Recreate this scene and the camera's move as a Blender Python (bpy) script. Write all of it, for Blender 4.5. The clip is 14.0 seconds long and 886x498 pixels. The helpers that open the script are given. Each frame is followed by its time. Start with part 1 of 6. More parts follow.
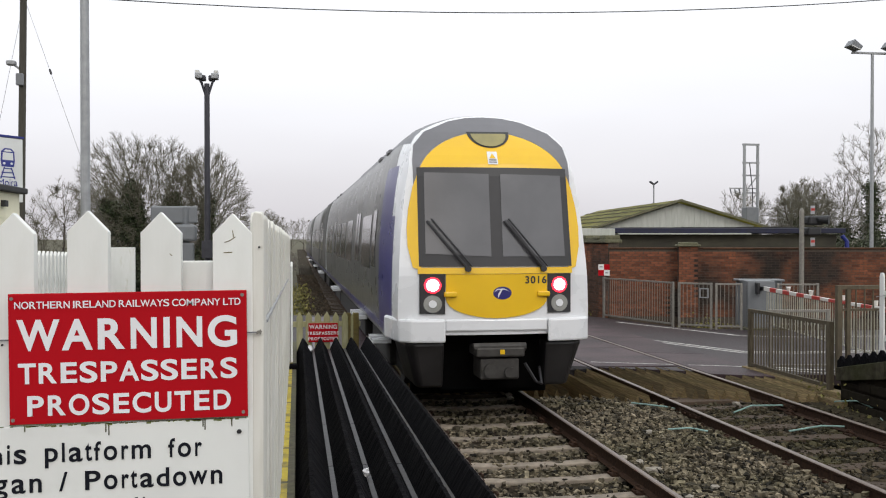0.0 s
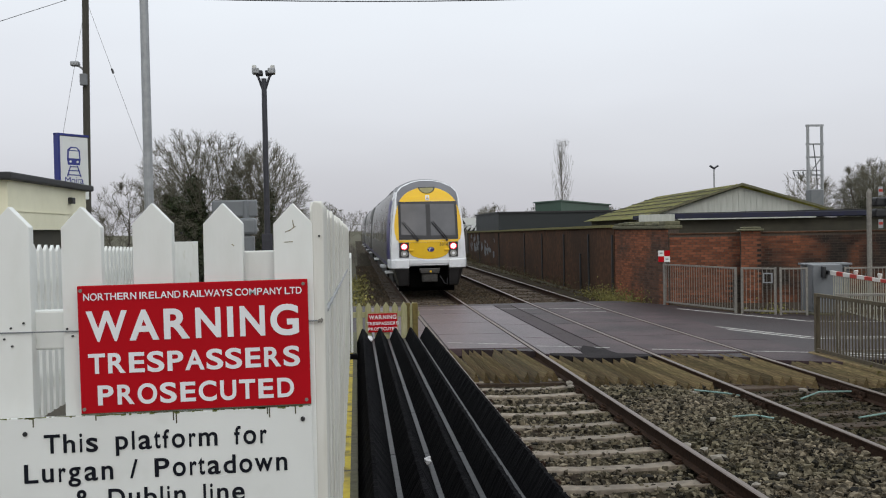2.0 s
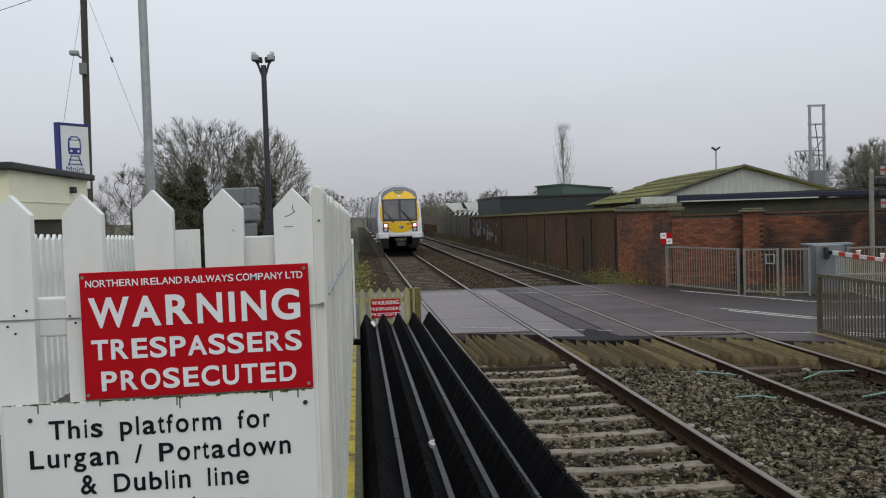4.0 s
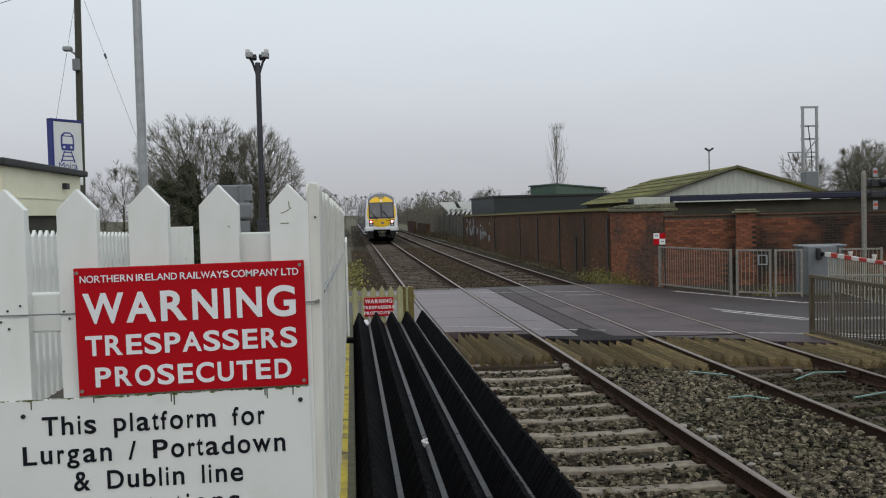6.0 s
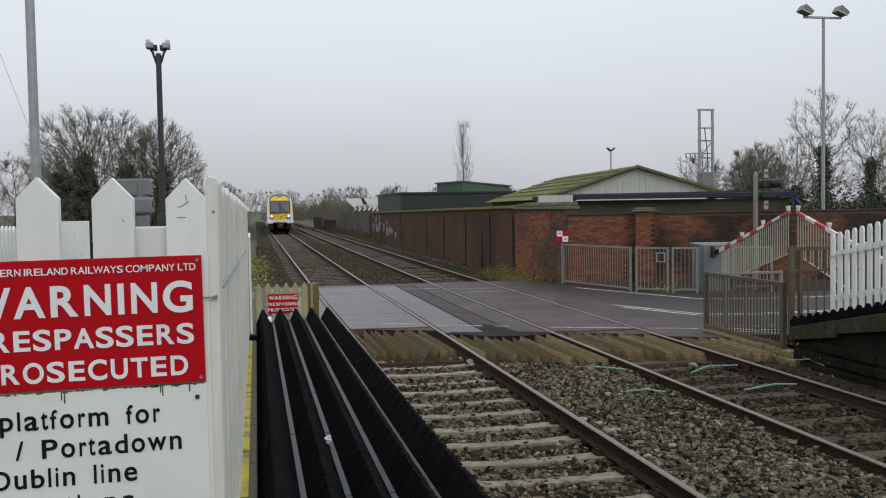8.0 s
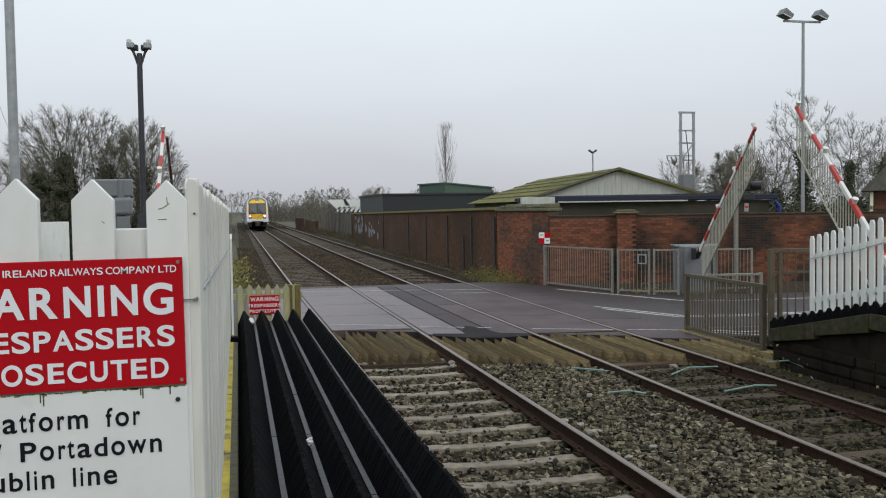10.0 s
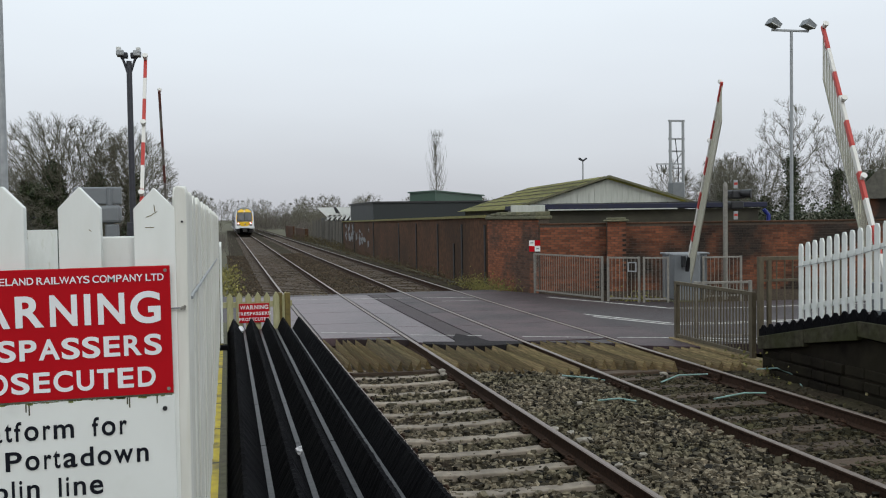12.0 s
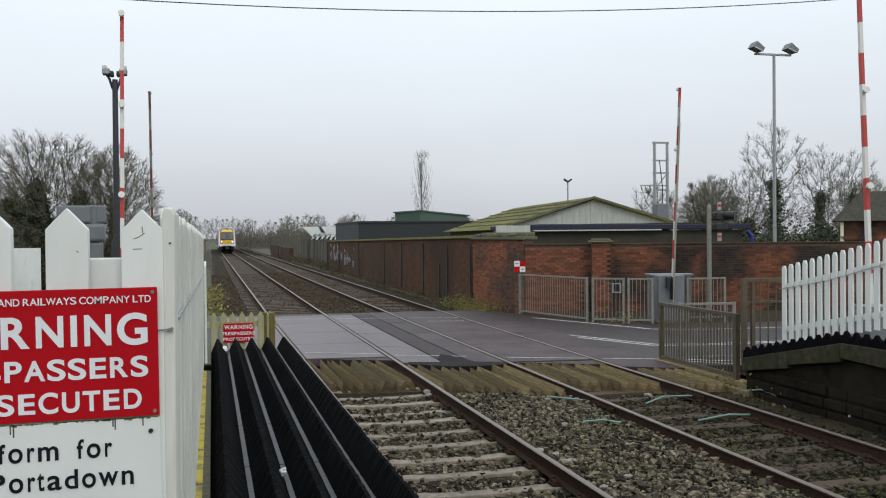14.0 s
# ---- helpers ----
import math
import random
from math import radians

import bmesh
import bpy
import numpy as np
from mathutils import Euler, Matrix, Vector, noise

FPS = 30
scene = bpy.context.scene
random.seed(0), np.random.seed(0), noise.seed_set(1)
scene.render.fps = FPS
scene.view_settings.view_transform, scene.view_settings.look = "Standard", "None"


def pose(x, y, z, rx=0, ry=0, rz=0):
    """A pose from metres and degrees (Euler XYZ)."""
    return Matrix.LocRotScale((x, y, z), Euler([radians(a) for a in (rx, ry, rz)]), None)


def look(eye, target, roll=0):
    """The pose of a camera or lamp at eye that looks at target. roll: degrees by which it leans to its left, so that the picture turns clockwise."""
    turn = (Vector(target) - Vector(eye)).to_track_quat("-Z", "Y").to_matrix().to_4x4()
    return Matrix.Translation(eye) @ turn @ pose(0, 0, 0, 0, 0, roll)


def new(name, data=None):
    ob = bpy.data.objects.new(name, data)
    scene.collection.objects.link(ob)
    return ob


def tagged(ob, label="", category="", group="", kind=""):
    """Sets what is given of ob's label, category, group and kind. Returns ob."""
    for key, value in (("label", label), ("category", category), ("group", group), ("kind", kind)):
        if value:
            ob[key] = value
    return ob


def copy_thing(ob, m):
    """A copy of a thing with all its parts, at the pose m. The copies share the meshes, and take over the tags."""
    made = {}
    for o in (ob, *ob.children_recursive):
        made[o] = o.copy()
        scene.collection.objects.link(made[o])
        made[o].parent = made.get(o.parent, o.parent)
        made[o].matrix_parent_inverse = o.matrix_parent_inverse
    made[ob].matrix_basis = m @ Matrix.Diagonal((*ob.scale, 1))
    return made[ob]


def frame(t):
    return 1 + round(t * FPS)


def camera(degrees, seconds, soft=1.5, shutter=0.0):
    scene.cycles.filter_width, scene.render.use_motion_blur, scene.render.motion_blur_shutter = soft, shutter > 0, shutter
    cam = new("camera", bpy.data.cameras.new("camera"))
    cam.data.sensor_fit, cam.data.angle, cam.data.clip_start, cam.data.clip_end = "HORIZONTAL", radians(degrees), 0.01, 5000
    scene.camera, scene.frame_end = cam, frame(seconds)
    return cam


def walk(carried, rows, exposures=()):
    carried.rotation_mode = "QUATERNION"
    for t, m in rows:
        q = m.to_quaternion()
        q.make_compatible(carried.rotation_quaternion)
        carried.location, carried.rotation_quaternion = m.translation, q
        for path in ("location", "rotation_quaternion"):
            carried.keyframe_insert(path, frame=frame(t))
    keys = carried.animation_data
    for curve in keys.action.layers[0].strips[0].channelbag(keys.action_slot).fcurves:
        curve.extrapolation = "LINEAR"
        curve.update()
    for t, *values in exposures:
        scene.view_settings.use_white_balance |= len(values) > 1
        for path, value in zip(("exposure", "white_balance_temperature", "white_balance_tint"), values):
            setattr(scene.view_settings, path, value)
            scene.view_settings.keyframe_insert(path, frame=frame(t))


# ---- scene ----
cam = camera(50.87, 14.0, soft=1.1)

# seconds, x, y, z, rx, ry, rz of the hand-held camera
PATH = [
    (0.0, -0.006, 0.004, 2.352, 89.338, 0.046, -9.239),
    (0.5, 0.006, 0.001, 2.341, 89.011, 1.066, -8.644),
    (1.0, 0.008, 0.006, 2.342, 88.991, 0.914, -7.602),
    (1.5, -0.002, 0.010, 2.341, 88.714, 0.869, -6.481),
    (2.0, -0.009, 0.012, 2.343, 88.741, 1.105, -5.730),
    (2.5, -0.012, 0.011, 2.343, 88.577, 1.369, -4.907),
    (3.0, -0.006, 0.007, 2.340, 88.227, 1.446, -5.297),
    (3.5, -0.006, 0.007, 2.341, 88.296, 1.522, -5.359),
    (4.0, -0.003, 0.003, 2.337, 87.833, 1.818, -5.602),
    (4.2, -0.004, 0.003, 2.337, 87.760, 1.780, -5.640),
    (6.3, -0.013, 0.010, 2.333, 87.770, 1.370, -6.120),
    (6.5, -0.014, 0.010, 2.333, 87.786, 1.356, -6.225),
    (7.0, -0.011, 0.006, 2.334, 87.857, 1.462, -6.650),
    (7.5, -0.001, -0.012, 2.333, 87.393, 1.430, -10.046),
    (8.0, 0.002, -0.005, 2.331, 87.441, 0.966, -11.746),
    (8.2, 0.002, -0.005, 2.331, 87.450, 0.980, -12.150),
    (10.3, 0.003, -0.009, 2.334, 87.507, 0.759, -12.969),
    (10.5, 0.007, -0.008, 2.333, 87.359, 0.690, -13.101),
    (11.0, 0.006, -0.002, 2.331, 87.615, 0.712, -13.266),
    (11.5, 0.008, -0.003, 2.333, 87.879, 0.880, -13.369),
    (12.0, 0.008, -0.007, 2.334, 87.988, 0.815, -13.413),
    (12.5, 0.009, -0.007, 2.333, 88.085, 0.749, -13.308),
    (13.0, 0.010, -0.000, 2.337, 88.684, 0.413, -14.121),
    (13.5, 0.005, -0.006, 2.338, 88.917, 0.572, -14.169),
    (14.0, -0.001, -0.015, 2.342, 89.200, 0.516, -14.325),
]
# seconds, stops, kelvin, tint: the phone settles from a bright warm start to a cooler picture
EXPOSURES = [(0.0, 0.34, 6700, 12), (0.3, 0.31, 6650, 12), (0.7, 0.16, 6600, 11), (1.2, 0.10, 6550, 10), (1.8, 0.06, 6500, 10), (2.4, -0.02, 6480, 10), (3.0, -0.11, 6450, 9), (4.2, -0.14, 6400, 9), (6.5, -0.17, 6400, 8),
             (7.2, -0.15, 6400, 8), (8.0, -0.04, 6400, 8), (11.0, 0.04, 6350, 7), (14.0, 0.12, 6350, 7)]
walk(cam, [(r[0], pose(*r[1:])) for r in PATH], EXPOSURES)

# ---- light: a flat overcast winter sky ----
world = bpy.data.worlds.new("overcast_sky")
scene.world = world
world.use_nodes = True
wn, wl = world.node_tree.nodes, world.node_tree.links
wn.clear()
w_out = wn.new("ShaderNodeOutputWorld")
w_bg = wn.new("ShaderNodeBackground")
w_sky = wn.new("ShaderNodeTexSky")
w_sky.sky_type, w_sky.sun_disc = "NISHITA", False
w_sky.sun_elevation, w_sky.sun_rotation = radians(28), radians(200)
w_sky.dust_density = 4.0
w_gain = wn.new("ShaderNodeMix")
w_gain.data_type, w_gain.blend_type = "RGBA", "MULTIPLY"
w_gain.inputs["Factor"].default_value = 1.0
w_gain.inputs["B"].default_value = (0.10, 0.10, 0.10, 1)
w_co = wn.new("ShaderNodeTexCoord")
w_sep = wn.new("ShaderNodeSeparateXYZ")
w_ramp = wn.new("ShaderNodeValToRGB")
w_noise = wn.new("ShaderNodeTexNoise")
w_noise.inputs["Scale"].default_value, w_noise.inputs["Detail"].default_value = 2.2, 3.0
w_map = wn.new("ShaderNodeMapping")
w_map.inputs["Scale"].default_value = (1.0, 1.0, 4.0)
w_add = wn.new("ShaderNodeMath")
w_add.operation = "MULTIPLY_ADD"
w_add.inputs[1].default_value, w_add.inputs[2].default_value = 0.10, -0.05
w_sum = wn.new("ShaderNodeMath")
ramp = w_ramp.color_ramp
ramp.elements[0].position, ramp.elements[0].color = 0.0, (0.50, 0.50, 0.535, 1)
ramp.elements[1].position, ramp.elements[1].color = 0.42, (0.93, 1.0, 1.05, 1)
mid = ramp.elements.new(0.14)
mid.color = (0.69, 0.71, 0.755, 1)
w_mix = wn.new("ShaderNodeMix")
w_mix.data_type = "RGBA"
w_mix.inputs["Factor"].default_value = 0.93
wl.new(w_co.outputs["Generated"], w_sep.inputs[0])
wl.new(w_co.outputs["Generated"], w_map.inputs["Vector"])
wl.new(w_map.outputs[0], w_noise.inputs["Vector"])
wl.new(w_noise.outputs["Fac"], w_add.inputs[0])
wl.new(w_sep.outputs["Z"], w_sum.inputs[0])
wl.new(w_add.outputs[0], w_sum.inputs[1])
wl.new(w_sum.outputs[0], w_ramp.inputs["Fac"])
wl.new(w_sky.outputs[0], w_gain.inputs["A"])
wl.new(w_gain.outputs["Result"], w_mix.inputs["A"])
wl.new(w_ramp.outputs["Color"], w_mix.inputs["B"])
wl.new(w_mix.outputs["Result"], w_bg.inputs["Color"])
w_bg.inputs["Strength"].default_value = 1.12
wl.new(w_bg.outputs[0], w_out.inputs["Surface"])

sun = new("sun", bpy.data.lights.new("sun", "SUN"))
sun.data.energy, sun.data.angle, sun.data.color = 0.6, radians(25), (1.0, 0.95, 0.88)
sun.matrix_world = look((20, -30, 40), (2, 20, 0))


# ---- materials ----
def material(name, color, second=None, rough=0.7, metal=0.0, scale=8.0, bump=0.15, stretch=(1, 1, 1), mix=0.5, spot=None, spot_scale=1.2, spot_amount=0.0,
             island=0.0, piece=0.0, rough_var=0.1, coat=0.0, spec=0.5, low=0.4, high=0.65):
    """Base colour with grain, larger patches and relief, in metres."""
    m = bpy.data.materials.new(name)
    m.use_nodes = True
    n, l = m.node_tree.nodes, m.node_tree.links
    b = n["Principled BSDF"]
    co = n.new("ShaderNodeTexCoord")
    mp = n.new("ShaderNodeMapping")
    mp.inputs["Scale"].default_value = stretch
    l.new(co.outputs["Object"], mp.inputs["Vector"])
    fine = n.new("ShaderNodeTexNoise")
    fine.inputs["Scale"].default_value, fine.inputs["Detail"].default_value = scale, 6.0
    l.new(mp.outputs[0], fine.inputs["Vector"])
    second = second or tuple(c * 0.7 for c in color)
    cr = n.new("ShaderNodeValToRGB")
    cr.color_ramp.elements[0].position, cr.color_ramp.elements[0].color = 0.5 - mix / 2, (*second, 1)
    cr.color_ramp.elements[1].position, cr.color_ramp.elements[1].color = 0.5 + mix / 2, (*color, 1)
    l.new(fine.outputs["Fac"], cr.inputs["Fac"])
    last = cr.outputs["Color"]
    if spot:
        big = n.new("ShaderNodeTexNoise")
        big.inputs["Scale"].default_value, big.inputs["Detail"].default_value = spot_scale, 5.0
        l.new(mp.outputs[0], big.inputs["Vector"])
        rg = n.new("ShaderNodeMapRange")
        rg.inputs["From Min"].default_value, rg.inputs["From Max"].default_value = low, high
        rg.inputs["To Max"].default_value = spot_amount
        l.new(big.outputs["Fac"], rg.inputs["Value"])
        mx = n.new("ShaderNodeMix")
        mx.data_type = "RGBA"
        mx.inputs["B"].default_value = (*spot, 1)
        l.new(rg.outputs[0], mx.inputs["Factor"])
        l.new(last, mx.inputs["A"])
        last = mx.outputs["Result"]
    if island or piece:
        src = n.new("ShaderNodeNewGeometry").outputs["Random Per Island"] if island else n.new("ShaderNodeObjectInfo").outputs["Random"]
        rg = n.new("ShaderNodeMapRange")
        amount = island or piece
        rg.inputs["To Min"].default_value, rg.inputs["To Max"].default_value = 1 - amount, 1 + amount
        l.new(src, rg.inputs["Value"])
        hs = n.new("ShaderNodeHueSaturation")
        l.new(rg.outputs[0], hs.inputs["Value"])
        l.new(last, hs.inputs["Color"])
        last = hs.outputs["Color"]
    l.new(last, b.inputs["Base Color"])
    rr = n.new("ShaderNodeMapRange")
    rr.inputs["To Min"].default_value, rr.inputs["To Max"].default_value = max(0.02, rough - rough_var), min(1, rough + rough_var)
    l.new(fine.outputs["Fac"], rr.inputs["Value"])
    l.new(rr.outputs[0], b.inputs["Roughness"])
    b.inputs["Metallic"].default_value = metal
    b.inputs["Coat Weight"].default_value = coat
    b.inputs["Specular IOR Level"].default_value = spec
    if bump:
        bp = n.new("ShaderNodeBump")
        bp.inputs["Strength"].default_value, bp.inputs["Distance"].default_value = bump, 0.02
        l.new(fine.outputs["Fac"], bp.inputs["Height"])
        l.new(bp.outputs[0], b.inputs["Normal"])
    return m


def glow(name, color, strength):
    m = bpy.data.materials.new(name)
    m.use_nodes = True
    b = m.node_tree.nodes["Principled BSDF"]
    b.inputs["Base Color"].default_value = (*color, 1)
    b.inputs["Emission Color"].default_value = (*color, 1)
    b.inputs["Emission Strength"].default_value = strength
    return m


M = {
    "soil": material("soil_grass", (0.075, 0.07, 0.035), (0.035, 0.028, 0.018), 0.95, scale=3, bump=0.6, spot=(0.095, 0.085, 0.035), spot_scale=0.5, spot_amount=0.7),
    "ballast": material("ballast_bed", (0.052, 0.039, 0.028), (0.011, 0.008, 0.006), 0.97, scale=26, bump=1.0, mix=0.3, spec=0.05, spot=(0.055, 0.05, 0.028), spot_scale=0.8, spot_amount=0.6),
    "stone": material("ballast_stone", (0.205, 0.170, 0.120), (0.026, 0.021, 0.0145), 0.92, scale=18, bump=0.3, island=0.97, spec=0.2, spot=(0.048, 0.048, 0.023), spot_scale=0.7, spot_amount=0.5),
    "old_stone": material("old_mossy_ballast", (0.070, 0.055, 0.036), (0.014, 0.011, 0.007), 0.95, scale=18, bump=0.3, island=0.85, spec=0.2, spot=(0.040, 0.038, 0.016), spot_scale=0.9, spot_amount=0.7),
    "far_stone": material("far_dirty_ballast", (0.125, 0.094, 0.068), (0.055, 0.040, 0.028), 0.95, scale=18, bump=0.3, island=0.4, spec=0.1, spot=(0.05, 0.04, 0.024), spot_scale=0.7, spot_amount=0.6),
    "dry_weed": material("dry_weed", (0.125, 0.098, 0.048), (0.055, 0.045, 0.022), 0.95, scale=3, bump=0.0, island=0.5),
    "pale_stone": material("pale_stone", (0.30, 0.27, 0.225), (0.17, 0.15, 0.125), 0.9, scale=20, bump=0.3),
    "rail": material("rail_rust", (0.058, 0.033, 0.022), (0.024, 0.014, 0.010), 0.9, spec=0.12, metal=0.0, scale=30, bump=0.3),
    "rail_top": material("rail_running_top", (0.235, 0.19, 0.16), (0.10, 0.07, 0.054), 0.42, metal=0.5, scale=12, bump=0.05, stretch=(20, 1, 20)),
    "dirty_sleeper": material("brown_stained_sleeper", (0.105, 0.078, 0.057), (0.05, 0.037, 0.027), 0.92, scale=14, bump=0.3, piece=0.2),
    "concrete_sleeper": material("concrete_sleeper", (0.38, 0.32, 0.25), (0.20, 0.165, 0.128), 0.9, scale=14, bump=0.3, piece=0.18, spot=(0.12, 0.10, 0.08), spot_scale=3, spot_amount=0.6),
    "wood_sleeper": material("timber_sleeper", (0.085, 0.056, 0.034), (0.036, 0.023, 0.015), 0.9, scale=10, bump=0.5, stretch=(1, 8, 8), piece=0.2),
    "guard": material("weathered_guard_timber", (0.33, 0.235, 0.115), (0.055, 0.034, 0.016), 0.92, scale=9, bump=0.5, stretch=(9, 1, 9), piece=0.4, spot=(0.14, 0.13, 0.05), spot_scale=2, spot_amount=0.5),
    "deck": material("worn_crossing_panel", (0.092, 0.059, 0.063), (0.034, 0.021, 0.023), 0.55, scale=40, bump=0.25, spot=(0.024, 0.016, 0.018), spot_scale=0.9, spot_amount=0.85, piece=0.25, rough_var=0.16, spec=0.2),
    "deck_light": material("pale_crossing_panel", (0.128, 0.086, 0.094), (0.072, 0.048, 0.053), 0.42, scale=40, bump=0.25, spot=(0.048, 0.033, 0.037), spot_scale=0.7, spot_amount=0.7, piece=0.2, rough_var=0.16, spec=0.4),
    "deck_dark": material("tarred_crossing_panel", (0.066, 0.044, 0.047), (0.024, 0.016, 0.017), 0.6, scale=40, bump=0.25, spot=(0.042, 0.029, 0.032), spot_scale=1.1, spot_amount=0.7, piece=0.15, rough_var=0.16, spec=0.15),
    "tar": material("fresh_tar", (0.020, 0.017, 0.018), (0.010, 0.009, 0.009), 0.85, scale=20, bump=0.6, spec=0.12, spot=(0.035, 0.029, 0.031), spot_scale=1.6, spot_amount=0.6),
    "asphalt": material("damp_asphalt", (0.052, 0.035, 0.037), (0.023, 0.0155, 0.0165), 0.55, scale=60, bump=0.25, spot=(0.026, 0.019, 0.021), spot_scale=0.5, spot_amount=0.85, rough_var=0.15, spec=0.25),
    "road_paint": material("worn_road_paint", (0.62, 0.60, 0.55), (0.22, 0.21, 0.20), 0.7, scale=9, bump=0.1, mix=0.35),
    "white_paint": material("weathered_white_paint", (0.73, 0.74, 0.72), (0.67, 0.68, 0.65), 0.55, scale=7, bump=0.08, stretch=(2.5, 2.5, 0.8), spot=(0.40, 0.39, 0.25), spot_scale=5.5, spot_amount=0.55, low=0.60, high=0.80, piece=0.035),
    "side_paint": material("dirty_white_paint", (0.66, 0.65, 0.605), (0.56, 0.55, 0.50), 0.65, scale=9, bump=0.12, stretch=(3, 3, 0.35), spot=(0.36, 0.335, 0.24), spot_scale=5.0, spot_amount=0.6, low=0.5, high=0.75, piece=0.06),
    "white_board": material("white_sign_board", (0.735, 0.75, 0.73), (0.66, 0.67, 0.65), 0.4, scale=4, bump=0.04, spot=(0.36, 0.38, 0.30), spot_scale=3.5, spot_amount=0.5, low=0.58, high=0.8),
    "moss": material("green_algae", (0.20, 0.22, 0.06), (0.10, 0.11, 0.04), 0.95, scale=30, bump=0.4),
    "red_sign": material("red_enamel", (0.43, 0.003, 0.010), (0.37, 0.003, 0.008), 0.6, scale=3, bump=0.02, spec=0.12),
    "white_text": material("white_lettering", (0.78, 0.78, 0.80), (0.70, 0.70, 0.72), 0.4, scale=6, bump=0.0),
    "black_text": material("black_lettering", (0.008, 0.009, 0.014), (0.014, 0.015, 0.02), 0.8, scale=6, bump=0.0, spec=0.08),
    "blue_text": material("blue_lettering", (0.02, 0.03, 0.22), (0.03, 0.04, 0.24), 0.4, scale=6, bump=0.0),
    "rubber": material("black_rubber", (0.0046, 0.0044, 0.0058), (0.002, 0.002, 0.0028), 0.92, scale=30, bump=0.7, spec=0.06, stretch=(1, 1.6, 0.5), spot=(0.010, 0.010, 0.011), spot_scale=2, spot_amount=0.4),
    "strip": material("worn_steel_strip", (0.058, 0.056, 0.06), (0.008, 0.008, 0.010), 0.45, metal=0.4, scale=14, bump=0.2, mix=0.3),
    "yellow_line": material("worn_yellow_line", (0.56, 0.44, 0.04), (0.34, 0.26, 0.04), 0.8, scale=12, bump=0.3, spot=(0.12, 0.11, 0.06), spot_scale=4, spot_amount=0.8, low=0.5, high=0.62),
    "coping": material("mossy_concrete", (0.125, 0.115, 0.08), (0.04, 0.036, 0.026), 0.92, scale=14, bump=0.5, spot=(0.09, 0.095, 0.04), spot_scale=2.2, spot_amount=0.6),
    "ramp_coping": material("dark_mossy_coping", (0.075, 0.068, 0.045), (0.022, 0.020, 0.014), 0.95, scale=9, bump=0.7, spec=0.1, spot=(0.035, 0.038, 0.016), spot_scale=2.5, spot_amount=0.7),
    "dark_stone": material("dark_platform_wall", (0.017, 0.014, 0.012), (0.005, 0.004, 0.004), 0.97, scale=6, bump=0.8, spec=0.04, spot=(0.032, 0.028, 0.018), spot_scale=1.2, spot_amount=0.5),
    "platform": material("platform_asphalt", (0.085, 0.070, 0.052), (0.045, 0.038, 0.029), 0.9, scale=40, bump=0.3),
    "brick": material("red_brick", (0.27, 0.088, 0.038), (0.115, 0.042, 0.024), 0.9, scale=12, bump=0.3, piece=0.35, spot=(0.035, 0.026, 0.02), spot_scale=6, spot_amount=0.5),
    "brick_rest": material("red_brick_rest", (0.235, 0.079, 0.034), (0.105, 0.038, 0.021), 0.9, scale=12, bump=0.3, island=0.4, spot=(0.022, 0.017, 0.013), spot_scale=0.75, spot_amount=0.97, low=0.36, high=0.56),
    "brick_end": material("red_brick_end", (0.30, 0.095, 0.036), (0.13, 0.045, 0.022), 0.9, scale=12, bump=0.3, island=0.4, spot=(0.05, 0.032, 0.022), spot_scale=0.42, spot_amount=0.8, low=0.46, high=0.60),
    "mortar": material("old_mortar", (0.10, 0.075, 0.055), (0.045, 0.035, 0.028), 0.95, scale=20, bump=0.3),
    "dark_wall": material("sooty_brick_wall", (0.128, 0.062, 0.034), (0.042, 0.023, 0.014), 0.92, scale=5, bump=0.4, spec=0.2, spot=(0.030, 0.021, 0.014), spot_scale=0.35, spot_amount=0.55),
    "mossy_cap": material("mossy_wall_cap", (0.22, 0.20, 0.06), (0.12, 0.105, 0.045), 0.95, scale=8, bump=0.5),
    "stone_cap": material("mossy_stone_cap", (0.17, 0.16, 0.10), (0.08, 0.08, 0.045), 0.95, scale=12, bump=0.5),
    "galv": material("galvanised_steel", (0.36, 0.37, 0.38), (0.25, 0.26, 0.27), 0.5, metal=0.35, scale=12, bump=0.05),
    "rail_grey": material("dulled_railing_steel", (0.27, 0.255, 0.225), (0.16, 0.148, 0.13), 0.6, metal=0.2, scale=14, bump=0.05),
    "rust_rail": material("weathered_railing", (0.125, 0.102, 0.064), (0.06, 0.047, 0.030), 0.8, metal=0.1, scale=18, bump=0.2, stretch=(1, 1, 0.3)),
    "grey_cab": material("grey_cabinet_paint", (0.17, 0.18, 0.19), (0.14, 0.15, 0.16), 0.5, scale=5, bump=0.03),
    "black_metal": material("black_painted_metal", (0.02, 0.02, 0.022), (0.012, 0.012, 0.014), 0.5, scale=10, bump=0.05),
    "pole_dark": material("dark_lamp_post", (0.045, 0.045, 0.055), (0.03, 0.03, 0.038), 0.5, metal=0.3, scale=10, bump=0.05),
    "pole_wood": material("tarred_wood_pole", (0.075, 0.07, 0.055), (0.04, 0.037, 0.03), 0.9, scale=10, bump=0.4, stretch=(6, 6, 0.4)),
    "cream": material("cream_render", (0.82, 0.79, 0.60), (0.76, 0.73, 0.55), 0.85, scale=5, bump=0.1, spot=(0.50, 0.47, 0.30), spot_scale=1.2, spot_amount=0.3),
    "roof_dark": material("dark_roof_edge", (0.03, 0.03, 0.032), (0.02, 0.02, 0.02), 0.7, scale=8, bump=0.1),
